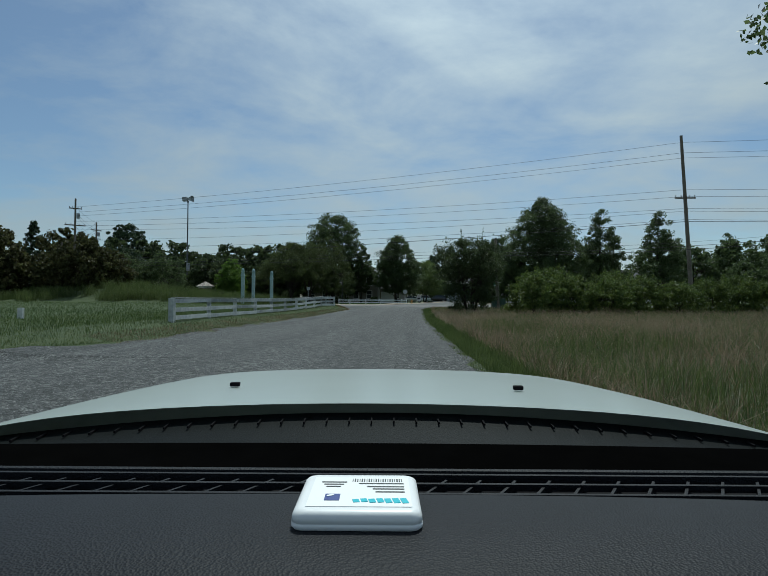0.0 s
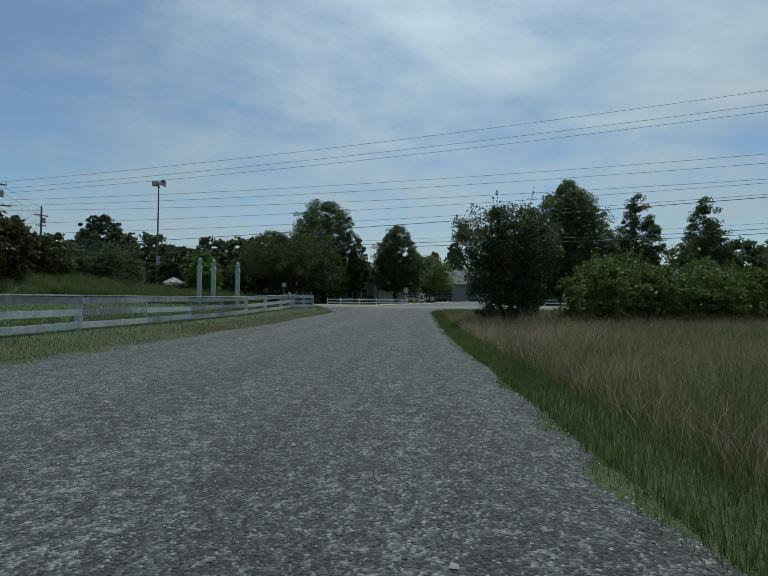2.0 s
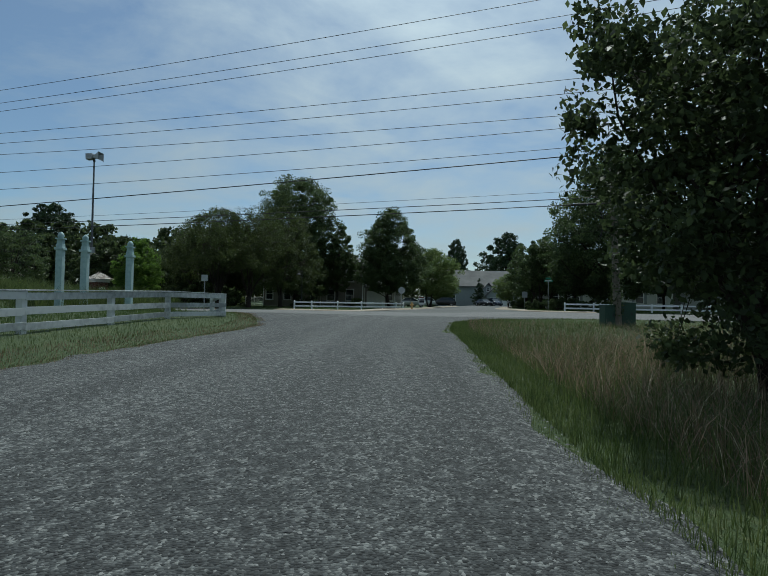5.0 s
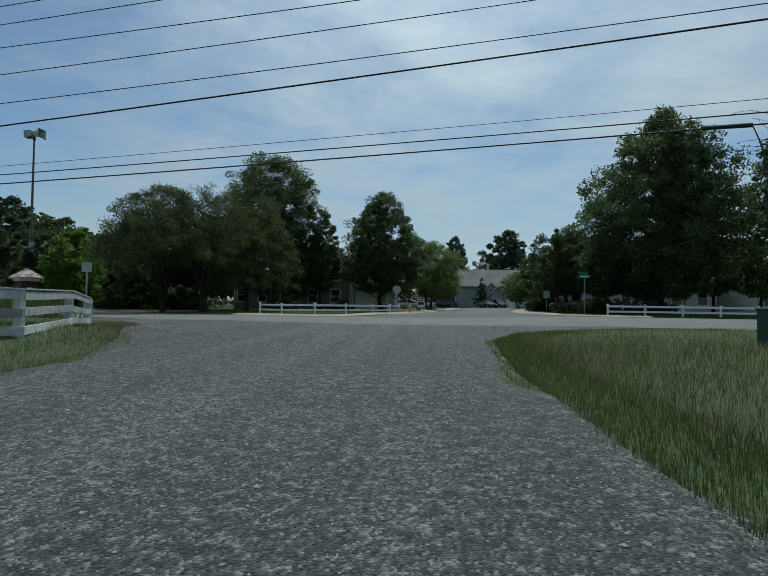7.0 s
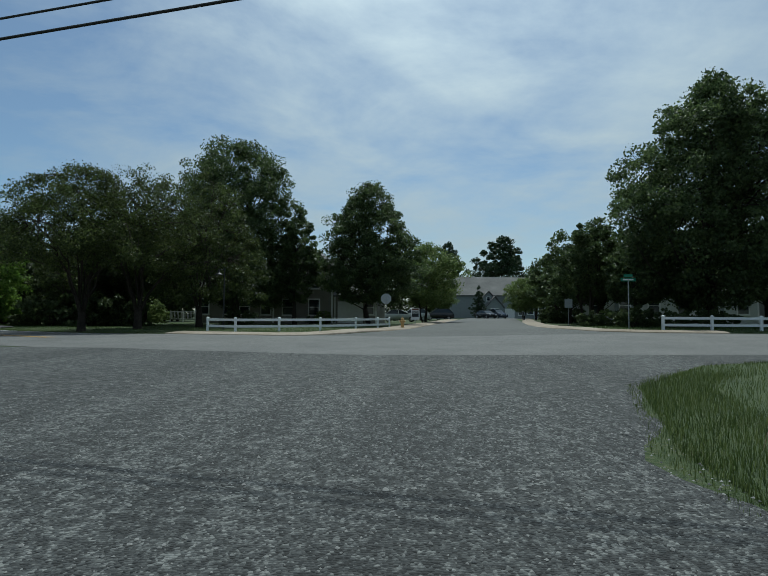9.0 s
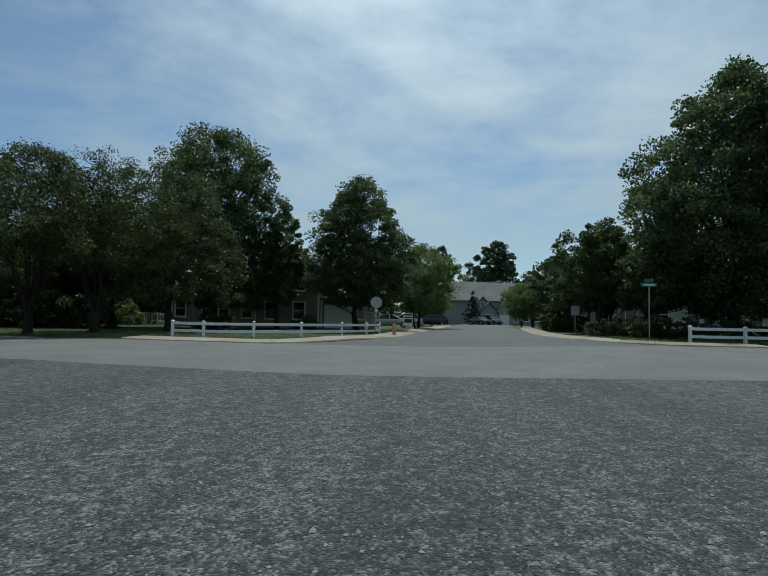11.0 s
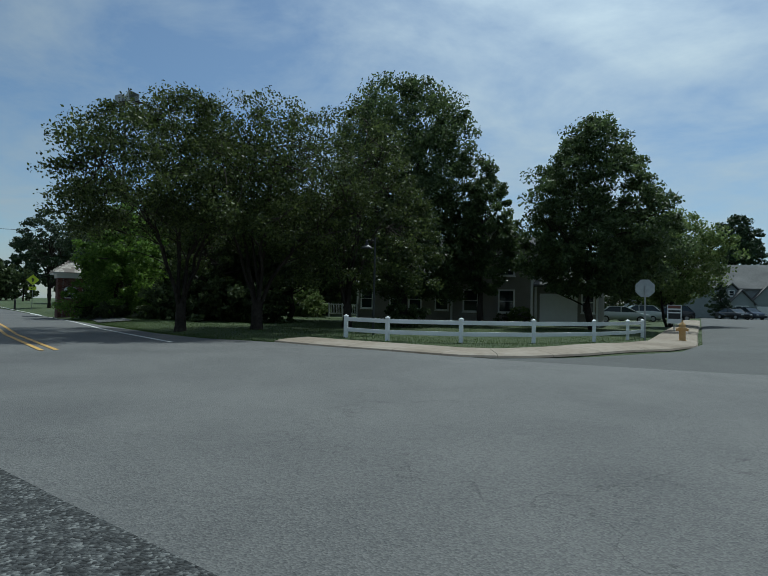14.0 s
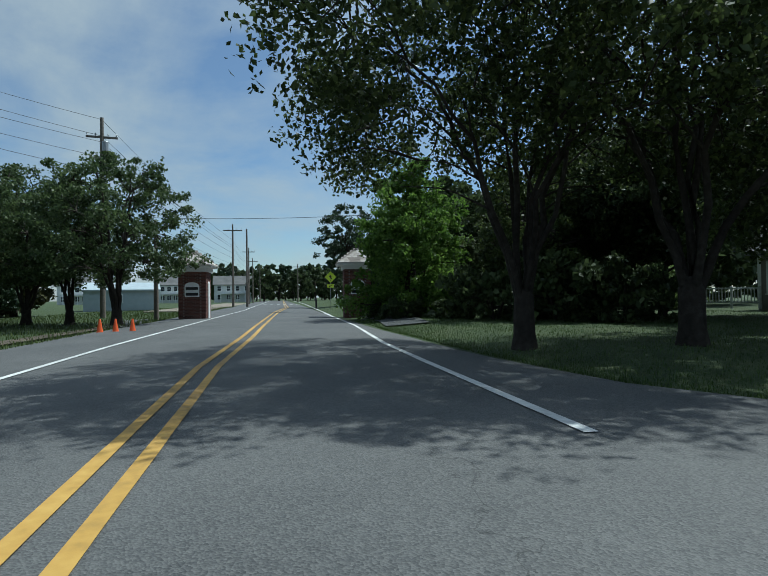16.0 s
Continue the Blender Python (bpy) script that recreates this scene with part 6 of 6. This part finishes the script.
# ---------------------------------------------------------------- parked cars
def parked_car(x, y, rz, mat, label, L=4.6, W=1.8, H=1.45, suv=False):
    ob = empty("car", x, y, G(x, y) + 0.12, rz)
    roof = H if not suv else H + 0.22
    belt = 0.92 if not suv else 1.05
    prof = [(-L / 2, 0.35), (-L / 2 + 0.05, 0.72), (-L / 2 + 0.9, belt - 0.05), (-L / 2 + 1.0, belt), (L / 2 - 0.9, belt + 0.04), (L / 2 - 0.06, belt - 0.06), (L / 2, 0.5), (L / 2 - 0.05, 0.28), (-L / 2 + 0.1, 0.25)]
    bm = bmesh.new()
    rings = []
    for s, k in ((-1, 0.82), (-1, 1.0), (1, 1.0), (1, 0.82)):
        yy = s * (W / 2 - (0.0 if k == 1.0 else -0.0)) * (1.0 if k == 1.0 else 0.86)
        rings.append([bm.verts.new((px * (1 if k == 1.0 else 0.985), yy if k == 1.0 else s * W / 2 * 0.86, pz if k == 1.0 else pz + (0.04 if pz > 0.6 else 0))) for px, pz in prof])
    order = [rings[0], rings[1], rings[2], rings[3]]
    order = [rings[1], rings[0], rings[3], rings[2]]
    n = len(prof)
    for a, b in zip(order, order[1:]):
        for i in range(n):
            bm.faces.new((a[i], a[(i + 1) % n], b[(i + 1) % n], b[i]))
    bm.faces.new(order[0]); bm.faces.new(list(reversed(order[-1])))
    bmesh.ops.recalc_face_normals(bm, faces=bm.faces)
    bmesh.ops.bevel(bm, geom=bm.edges[:], offset=0.03, segments=2, affect='EDGES')
    body = part("body", bm, mat, ob, smooth=True)
    back = L / 2 - (0.55 if not suv else 0.15)
    cab = [(-L / 2 + 1.0, belt - 0.02), (-L / 2 + 1.85, roof - 0.06), (-L / 2 + 2.3, roof), (back - 0.75, roof - 0.02), (back, belt)]
    bm = bmesh.new()
    r2 = []
    for s in (-1, 1):
        r2.append([bm.verts.new((px, s * (W / 2 - 0.06 - (0.16 if pz > belt + 0.1 else 0)), pz)) for px, pz in cab])
    n = len(cab)
    for i in range(n - 1):
        bm.faces.new((r2[0][i], r2[0][i + 1], r2[1][i + 1], r2[1][i]))
    bm.faces.new(r2[0]); bm.faces.new(list(reversed(r2[1])))
    bmesh.ops.recalc_face_normals(bm, faces=bm.faces)
    part("glasshouse", bm, "glass", ob, "dark window glass")
    bm = bmesh.new()
    box(bm, ((-L / 2 + 2.3 + back - 0.75) / 2, 0, roof - 0.005), (back - 0.75 + L / 2 - 2.2, W - 0.42, 0.05), bevel=0.02)
    part("roof", bm, mat, ob)
    for s in (-1, 1):
        for px, pz, qx, qz in ((-L / 2 + 1.0, belt, -L / 2 + 2.05, roof), (back - 0.7, roof, back, belt), (0.12, belt, 0.12, roof)):
            bm = bmesh.new()
            tube(bm, (px, s * (W / 2 - 0.06), pz), (qx, s * (W / 2 - 0.215), qz), 0.045, 0.04, 6)
            part("pillar", bm, mat, ob)
        for px in (-L / 2 + 0.85, L / 2 - 0.9):
            bm = bmesh.new()
            lathe(bm, [(0.2, -0.1), (0.31, -0.1), (0.325, -0.05), (0.325, 0.05), (0.31, 0.1), (0.2, 0.1)], 18, pose(px, s * (W / 2 - 0.08), 0.325 - 0.12 + 0.1, 90))
            w = part("wheel", bm, "tyre", ob)
            bm = bmesh.new()
            lathe(bm, [(0.2, -0.105), (0.19, -0.09), (0.06, -0.11), (0.0001, -0.11), (0.0001, 0.11), (0.06, 0.11), (0.19, 0.09), (0.2, 0.105)], 14, pose(px, s * (W / 2 - 0.08), 0.305, 90))
            part("rim", bm, "steel", w)
        bm = bmesh.new(); box(bm, (-L / 2 + 0.12, s * 0.62, 0.66), (0.14, 0.36, 0.13), bevel=0.03); part("headlight", bm, "vinyl_white", ob)
        bm = bmesh.new(); box(bm, (L / 2 - 0.08, s * 0.66, 0.8), (0.12, 0.28, 0.14), bevel=0.03); part("tail_light", bm, "orange", ob)
    tagged(ob, label, "car", "parked cars")


def build_cars():
    parked_car(-0.8, 124, 176, "car_white", "white parked sedan in front of the houses")
    parked_car(4.9, 139, 8, "car_dark", "dark parked hatchback under the pale tree", suv=True)
    parked_car(14.4, 155, 118, "car_dark", "dark parked car at the end of the side street")
    parked_car(17.0, 159, 120, "car_blue", "dark blue parked car at the end of the street", suv=True)
    parked_car(0.9, 132, 5, "car_white", "white parked car behind the pale tree", suv=True)


build_cars()


# ---------------------------------------------------------------- corner pavements
def panels(owner_name, line, width, label, lift=0.115, length=1.55, side=1):
    """Concrete panels along a line, each with open joints, and a rolled front edge."""
    own = empty(owner_name, *line[0], G(*line[0]))
    inv = own.matrix_world.inverted()
    total = sum(math.hypot(b[0] - a[0], b[1] - a[1]) for a, b in zip(line, line[1:]))
    n = max(2, int(total / length))
    pts = resample(line, n * 3 + 1)
    nor = []
    for i in range(len(pts)):
        a, b = pts[max(0, i - 1)], pts[min(len(pts) - 1, i + 1)]
        d = math.hypot(b[0] - a[0], b[1] - a[1])
        nor.append((-(b[1] - a[1]) / d * side, (b[0] - a[0]) / d * side))
    for k in range(n):
        bm = bmesh.new()
        cols = []
        for j in range(4):
            i = k * 3 + j
            p, q = pts[i], nor[i]
            t = (0.006 if j == 0 else -0.006 if j == 3 else 0)
            nx = pts[min(i + 1, len(pts) - 1)]
            px, py = p[0] + (nx[0] - p[0]) * t * 2, p[1] + (nx[1] - p[1]) * t * 2
            col = []
            for w, dz in ((0.0, -0.09), (0.04, -0.035), (0.25, 0.0), (width * 0.55, 0.012), (width, 0.02), (width, -0.15)):
                x, y = px + q[0] * w, py + q[1] * w
                col.append(bm.verts.new(inv @ Vector((x, y, G(px, py) + lift + dz + 0.03 * w / width))))
            cols.append(col)
        for a, b in zip(cols, cols[1:]):
            for i in range(5):
                bm.faces.new((a[i], b[i], b[i + 1], a[i + 1]))
        bm.faces.new(cols[0]); bm.faces.new(list(reversed(cols[-1])))
        bmesh.ops.recalc_face_normals(bm, faces=bm.faces)
        part("concrete_panel", bm, "concrete", own)
    return tagged(own, label, "pavement", kind="structure")


panels("pavement", [(-13.4, 86.15), (-11.0, 85.45), (-9.0, 85.1), (-6.9, 84.6), (-5.2, 85.2), (-3.5, 86.4), (-1.4, 88.4), (-0.2, 91.0), (0.3, 94), (1.5, 101.5), (4.0, 116), (8.0, 140)], 1.5, "tan concrete corner pavement of jointed panels")
panels("pavement", [(20.0, 151), (13.6, 121), (11.4, 111), (8.8, 97), (8.2, 91), (8.4, 88), (9.8, 86.2), (12.4, 84.9), (16, 84.5)], 1.3, "tan concrete kerb pavement along the side street")
panels("pavement", [(-62, 98.2), (-75, 105.2), (-100, 118.8), (-130, 135)], 5.0, "pale concrete pavement along the far road", 0.08, 3.0, 1)
apron = strip("apron", "gravel", [(-28.0, 93.1), (-30.5, 94.9), (-36.0, 98.1)], 1.7, 0.0, "grey gravel apron beside the white edge line")
apron["category"] = "apron"
apron = strip("apron", "asphalt", [(-37.6, 85.9), (-41.0, 87.0), (-46.5, 88.4)], 1.5, -0.03, "worn asphalt apron leading behind the brick pillar")
apron["category"] = "apron"
apron = strip("leaf_litter", "litter", [(-22.0, 76.6), (-26.0, 78.4), (-30.0, 80.3), (-37.5, 84.8), (-41.5, 86.2)], 0.75, 0.0, "brown leaf litter along the road edge")
apron["category"] = "leaf litter"
brick_pillar(-43.5, 90.8, 58, "square brick gate pillar with a mossy shingle roof")
brick_pillar(-37.9, 98.1, 58, "square brick gate pillar half hidden by leaves")


# ---------------------------------------------------------------- the car, as it stands at the start of the drive
def build_car_front():
    """Front of the car that carries the camera, at its starting place: dashboard, bonnet and what rests on them."""
    EX, EY, EZ = 1.797, 3.248, 1.079
    yaw = math.degrees(math.atan2(0.076, 0.997))
    car = empty("car", EX, EY, -0.2, yaw)
    up = EZ + 0.2                                     # the eye's height over the ground here

    def under(l, d):
        return 0.158 + 0.042 * (d - 0.82) + 0.028 * (d - 0.82) ** 2 + 0.035 * (l / 0.8) ** 2 + 0.12 * (l / 0.8) ** 6
    bm = bmesh.new()
    nl, nd = 40, 18
    top = []
    for j in range(nd + 1):
        row = []
        for i in range(nl + 1):
            l = -0.84 + 1.68 * i / nl
            d0 = 0.82 - 0.16 * (l / 0.84) ** 2
            d = d0 + (1.62 - 0.22 * (l / 0.84) ** 4 - d0) * j / nd
            row.append(bm.verts.new((l - 0.01, d, up - under(l, d))))
        top.append(row)
    front = []
    for i, v in enumerate(top[-1]):
        front.append([bm.verts.new((v.co.x, v.co.y + dy, v.co.z + dz)) for dy, dz in ((0.10, -0.04), (0.18, -0.12), (0.22, -0.3))])
    for j in range(nd):
        for i in range(nl):
            bm.faces.new((top[j][i], top[j][i + 1], top[j + 1][i + 1], top[j + 1][i]))
    for i in range(nl):
        a, b = [top[-1][i]] + front[i], [top[-1][i + 1]] + front[i + 1]
        for k in range(3):
            bm.faces.new((a[k], b[k], b[k + 1], a[k + 1]))
    bon = part("bonnet", bm, "car_white", car, "glossy white bonnet", smooth=True)
    for l, d in ((-0.29, 1.06), (0.255, 1.02)):
        bm = bmesh.new()
        box(bm, (l, d, up - under(l, d) + 0.006), (0.018, 0.014, 0.008), bevel=0.003)
        part("washer_nozzle", bm, "black_plastic", bon)
    for s in (-1, 1):
        bm = bmesh.new()
        box(bm, (s * 0.86, 1.05, 0.62), (0.05, 1.5, 0.62), bevel=0.02)
        part("wing", bm, "car_white", car)
        bm = bmesh.new()
        lathe(bm, [(0.2, -0.11), (0.31, -0.11), (0.33, -0.06), (0.33, 0.06), (0.31, 0.11), (0.2, 0.11)], 24, pose(s * 0.74, 1.15, 0.33, 0, 90))
        w = part("wheel", bm, "tyre", car)
        bm = bmesh.new()
        lathe(bm, [(0.2, -0.1), (0.05, -0.08), (0.05, 0.08), (0.2, 0.1)], 16, pose(s * 0.74, 1.15, 0.33, 0, 90))
        part("rim", bm, "steel", w)
    bm = bmesh.new(); box(bm, (0, 1.83, 0.5), (1.6, 0.12, 0.45), bevel=0.05); part("bumper", bm, "car_white", car)
    # scuttle under the windscreen with its grille and wipers
    bm = bmesh.new()
    for i in range(40):
        l0, l1 = -0.8 + 1.6 * i / 40, -0.8 + 1.6 * (i + 1) / 40
        def sec(l):
            k = (l / 0.8) ** 2
            return [(l, 0.55 - 0.03 * k, up - 0.21), (l, 0.66 - 0.06 * k, up - 0.20 - 0.02 * k), (l, 0.84 - 0.13 * k, up - 0.176 - 0.05 * k)]
        a, b = [bm.verts.new(p) for p in sec(l0)], [bm.verts.new(p) for p in sec(l1)]
        for k in range(2):
            bm.faces.new((a[k], b[k], b[k + 1], a[k + 1]))
    bmesh.ops.remove_doubles(bm, verts=bm.verts, dist=0.0005)
    part("scuttle", bm, "scuttle", car)
    # black sheet standing in for the shaded gap between dashboard and scuttle
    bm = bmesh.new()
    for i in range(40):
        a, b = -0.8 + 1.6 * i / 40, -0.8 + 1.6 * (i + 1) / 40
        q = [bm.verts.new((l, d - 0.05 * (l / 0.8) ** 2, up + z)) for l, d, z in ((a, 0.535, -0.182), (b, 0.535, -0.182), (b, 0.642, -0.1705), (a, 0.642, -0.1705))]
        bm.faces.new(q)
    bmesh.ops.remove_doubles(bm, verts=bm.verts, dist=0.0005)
    part("screen_seal", bm, "gap_shade", car)
    for i in range(46):
        l = -0.74 + 1.48 * i / 45
        bm = bmesh.new(); box(bm, (l, 0.80 - 0.12 * (l / 0.8) ** 2, up - 0.1785 - 0.045 * (l / 0.8) ** 2), (0.0022, 0.028, 0.003), rz=-14 * l / 0.8)
        part("scuttle_rib", bm, "black_plastic", car)
    for pts in (((-0.62, 0.6), (-0.2, 0.63), (0.08, 0.66)), ((0.1, 0.68), (0.4, 0.63), (0.72, 0.57))):
        bm = bmesh.new()
        for (l0, d0), (l1, d1) in zip(pts, pts[1:]):
            tube(bm, (l0, d0, up - 0.19), (l1, d1, up - 0.192), 0.006, 0.005, 8)
        part("wiper", bm, "black_plastic", car)
    # dashboard, with a defroster slot
    bm = bmesh.new()
    rows = [(0.12, -0.30), (0.20, -0.205), (0.25, -0.170), (0.32, -0.160), (0.44, -0.158), (0.448, -0.166)]
    prev = None
    for d, z in rows:
        cur = [bm.verts.new((-0.75 + 1.5 * i / 40, d - 0.04 * ((i - 20) / 20) ** 2 * (d > 0.4), up + z - 0.03 * ((i - 20) / 20) ** 4)) for i in range(41)]
        if prev:
            for i in range(40):
                bm.faces.new((prev[i], prev[i + 1], cur[i + 1], cur[i]))
        prev = cur
    dash = part("dashboard", bm, "dash", car, "dark grey grained dashboard top", smooth=True)
    bm = bmesh.new()
    box(bm, (0, 0.475, up - 0.186), (1.5, 0.1, 0.02))
    part("defroster_slot", bm, "black_plastic", dash)
    for d in (0.462, 0.487, 0.512):
        bm = bmesh.new(); box(bm, (0, d, up - 0.168), (1.4, 0.004, 0.006)); part("grille_bar", bm, "dash", dash)
    for i in range(44):
        bm = bmesh.new()
        box(bm, (-0.69 + i * 0.032, 0.481, up - 0.171), (0.0025, 0.05, 0.008), rz=-32)
        part("grille_fin", bm, "dash", dash)
    bm = bmesh.new(); box(bm, (0, 0.524, up - 0.174), (1.5, 0.008, 0.02), bevel=0.003); part("rear_lip", bm, "dash", dash)
    tagged(car, "white car front with dark dashboard, standing on gravel", "car")
    # toll tag on the dashboard
    tag = empty("toll_tag", EX, EY, -0.2, yaw)
    bm = bmesh.new()
    cx, cy, cz = -0.0165, 0.413, up - 0.159
    levels = ((0.975, 0.0), (1.0, 0.0015), (1.0, 0.0038), (0.988, 0.0042), (0.988, 0.0048), (0.997, 0.0052), (0.99, 0.0082), (0.972, 0.0105), (0.94, 0.0120), (0.90, 0.0128), (0.86, 0.0131))
    prev = None
    for k, z in levels:
        ring = []
        for sx, sy in ((-1, -1), (1, -1), (1, 1), (-1, 1)):
            for t in range(5):
                r = 0.0075
                ang = math.atan2(sy, sx) + (t - 2) * math.pi / 8
                px = sx * (0.046 - r) + r * math.cos(ang)
                py = sy * (0.041 - r) + r * math.sin(ang)
                bow = 0.0022 * (1 - (px / 0.046) ** 2) * (-1 if sy < 0 else 0.6)
                ring.append(bm.verts.new((cx + px * k - 0.001, cy + (py + bow) * k, cz + z)))
        if prev:
            for i in range(20):
                bm.faces.new((prev[i], prev[(i + 1) % 20], ring[(i + 1) % 20], ring[i]))
        prev = ring
    bm.faces.new(prev)
    bmesh.ops.recalc_face_normals(bm, faces=bm.faces)
    body = part("case", bm, "tag_white", tag, smooth=True)
    zt = cz + 0.0134
    def flat(name, x, y, w, h, mat, dz=0.0, rz=0):
        bm = bmesh.new(); box(bm, (cx + x * 1.12, cy + y * 1.25, zt + dz), (w * 1.1, h * 1.25, 0.0004), rz=rz); part(name, bm, mat, lab if name != "label" else body)
    bm = bmesh.new(); box(bm, (cx, cy - 0.001, zt), (0.075, 0.062, 0.0004)); lab = part("label", bm, "label_white", body)
    for i in range(7):
        flat("brand_shape", 0.029 - i * 0.0052, -0.017 + 0.0006 * math.sin(i * 3), 0.0042, 0.0075 - 0.0005 * i, "ink_teal", 0.0004, 12)
    flat("emblem", -0.018, -0.012, 0.010, 0.010, "ink_blue", 0.0004)
    flat("emblem_wave", -0.0195, -0.010, 0.005, 0.002, "label_white", 0.0008, 30)
    for i in range(22):
        flat("barcode_bar", 0.0285 - i * 0.00165, 0.0175, 0.0005 + 0.0005 * ((i * 7) % 3) / 2, 0.005, "ink_black", 0.0004)
    for i, (w, y) in enumerate(((0.032, 0.0115), (0.026, 0.006), (0.022, 0.002), (0.020, -0.003))):
        flat("text_bar", 0.030 - w / 2, y, w, 0.0013, "ink_black", 0.0004)
    for i in range(3):
        flat("text_bar", -0.019, 0.014 - i * 0.004, 0.018 - 0.004 * i, 0.0012, "ink_black", 0.0004)
    tagged(tag, "white plastic toll tag lying on the dashboard", "toll tag")


build_car_front()


# ---------------------------------------------------------------- loose stones on the drive
def stones(n):
    rng = np.random.default_rng(77)
    y = rng.uniform(5, 74, n)
    l = np.array([max(edge_l(v), -5.0) for v in y]); r = np.array([edge_r(v) for v in y])
    x = l + (r - l) * rng.uniform(0, 1, n)
    z = np.array([G(a, b) for a, b in zip(x, y)]) + 0.05
    s = np.clip(rng.lognormal(-4.9, 0.42, n), 0.005, 0.03)
    base = np.array([(1, 0, 0), (0, 1, 0), (-1, 0, 0), (0, -1, 0), (0, 0, 0.75), (0, 0, -0.6)], float)
    vs = base[None] * s[:, None, None] * rng.uniform(0.6, 1.35, (n, 6, 3))
    th = rng.uniform(0, 6.283, n)
    c, q = np.cos(th)[:, None], np.sin(th)[:, None]
    vx = vs[:, :, 0] * c - vs[:, :, 1] * q; vy = vs[:, :, 0] * q + vs[:, :, 1] * c
    vs = np.stack([vx + x[:, None], vy + y[:, None], vs[:, :, 2] + z[:, None] + s[:, None] * 0.15], 2)
    f = np.array([(0, 1, 4), (1, 2, 4), (2, 3, 4), (3, 0, 4)])
    fs = (np.arange(n)[:, None, None] * 6 + f[None]).reshape(-1, 3)
    ob = raw("loose_stone", vs.reshape(-1, 3), fs, "stone")
    tagged(ob, "loose grey crushed stones on the drive", "gravel", kind="stuff")


M["stone"] = material("stone", [(0.05, 0.052, 0.054), (0.10, 0.102, 0.104), (0.19, 0.19, 0.188)], 30, 0.9, island=0.8, bump=0.2)
stones(60000)
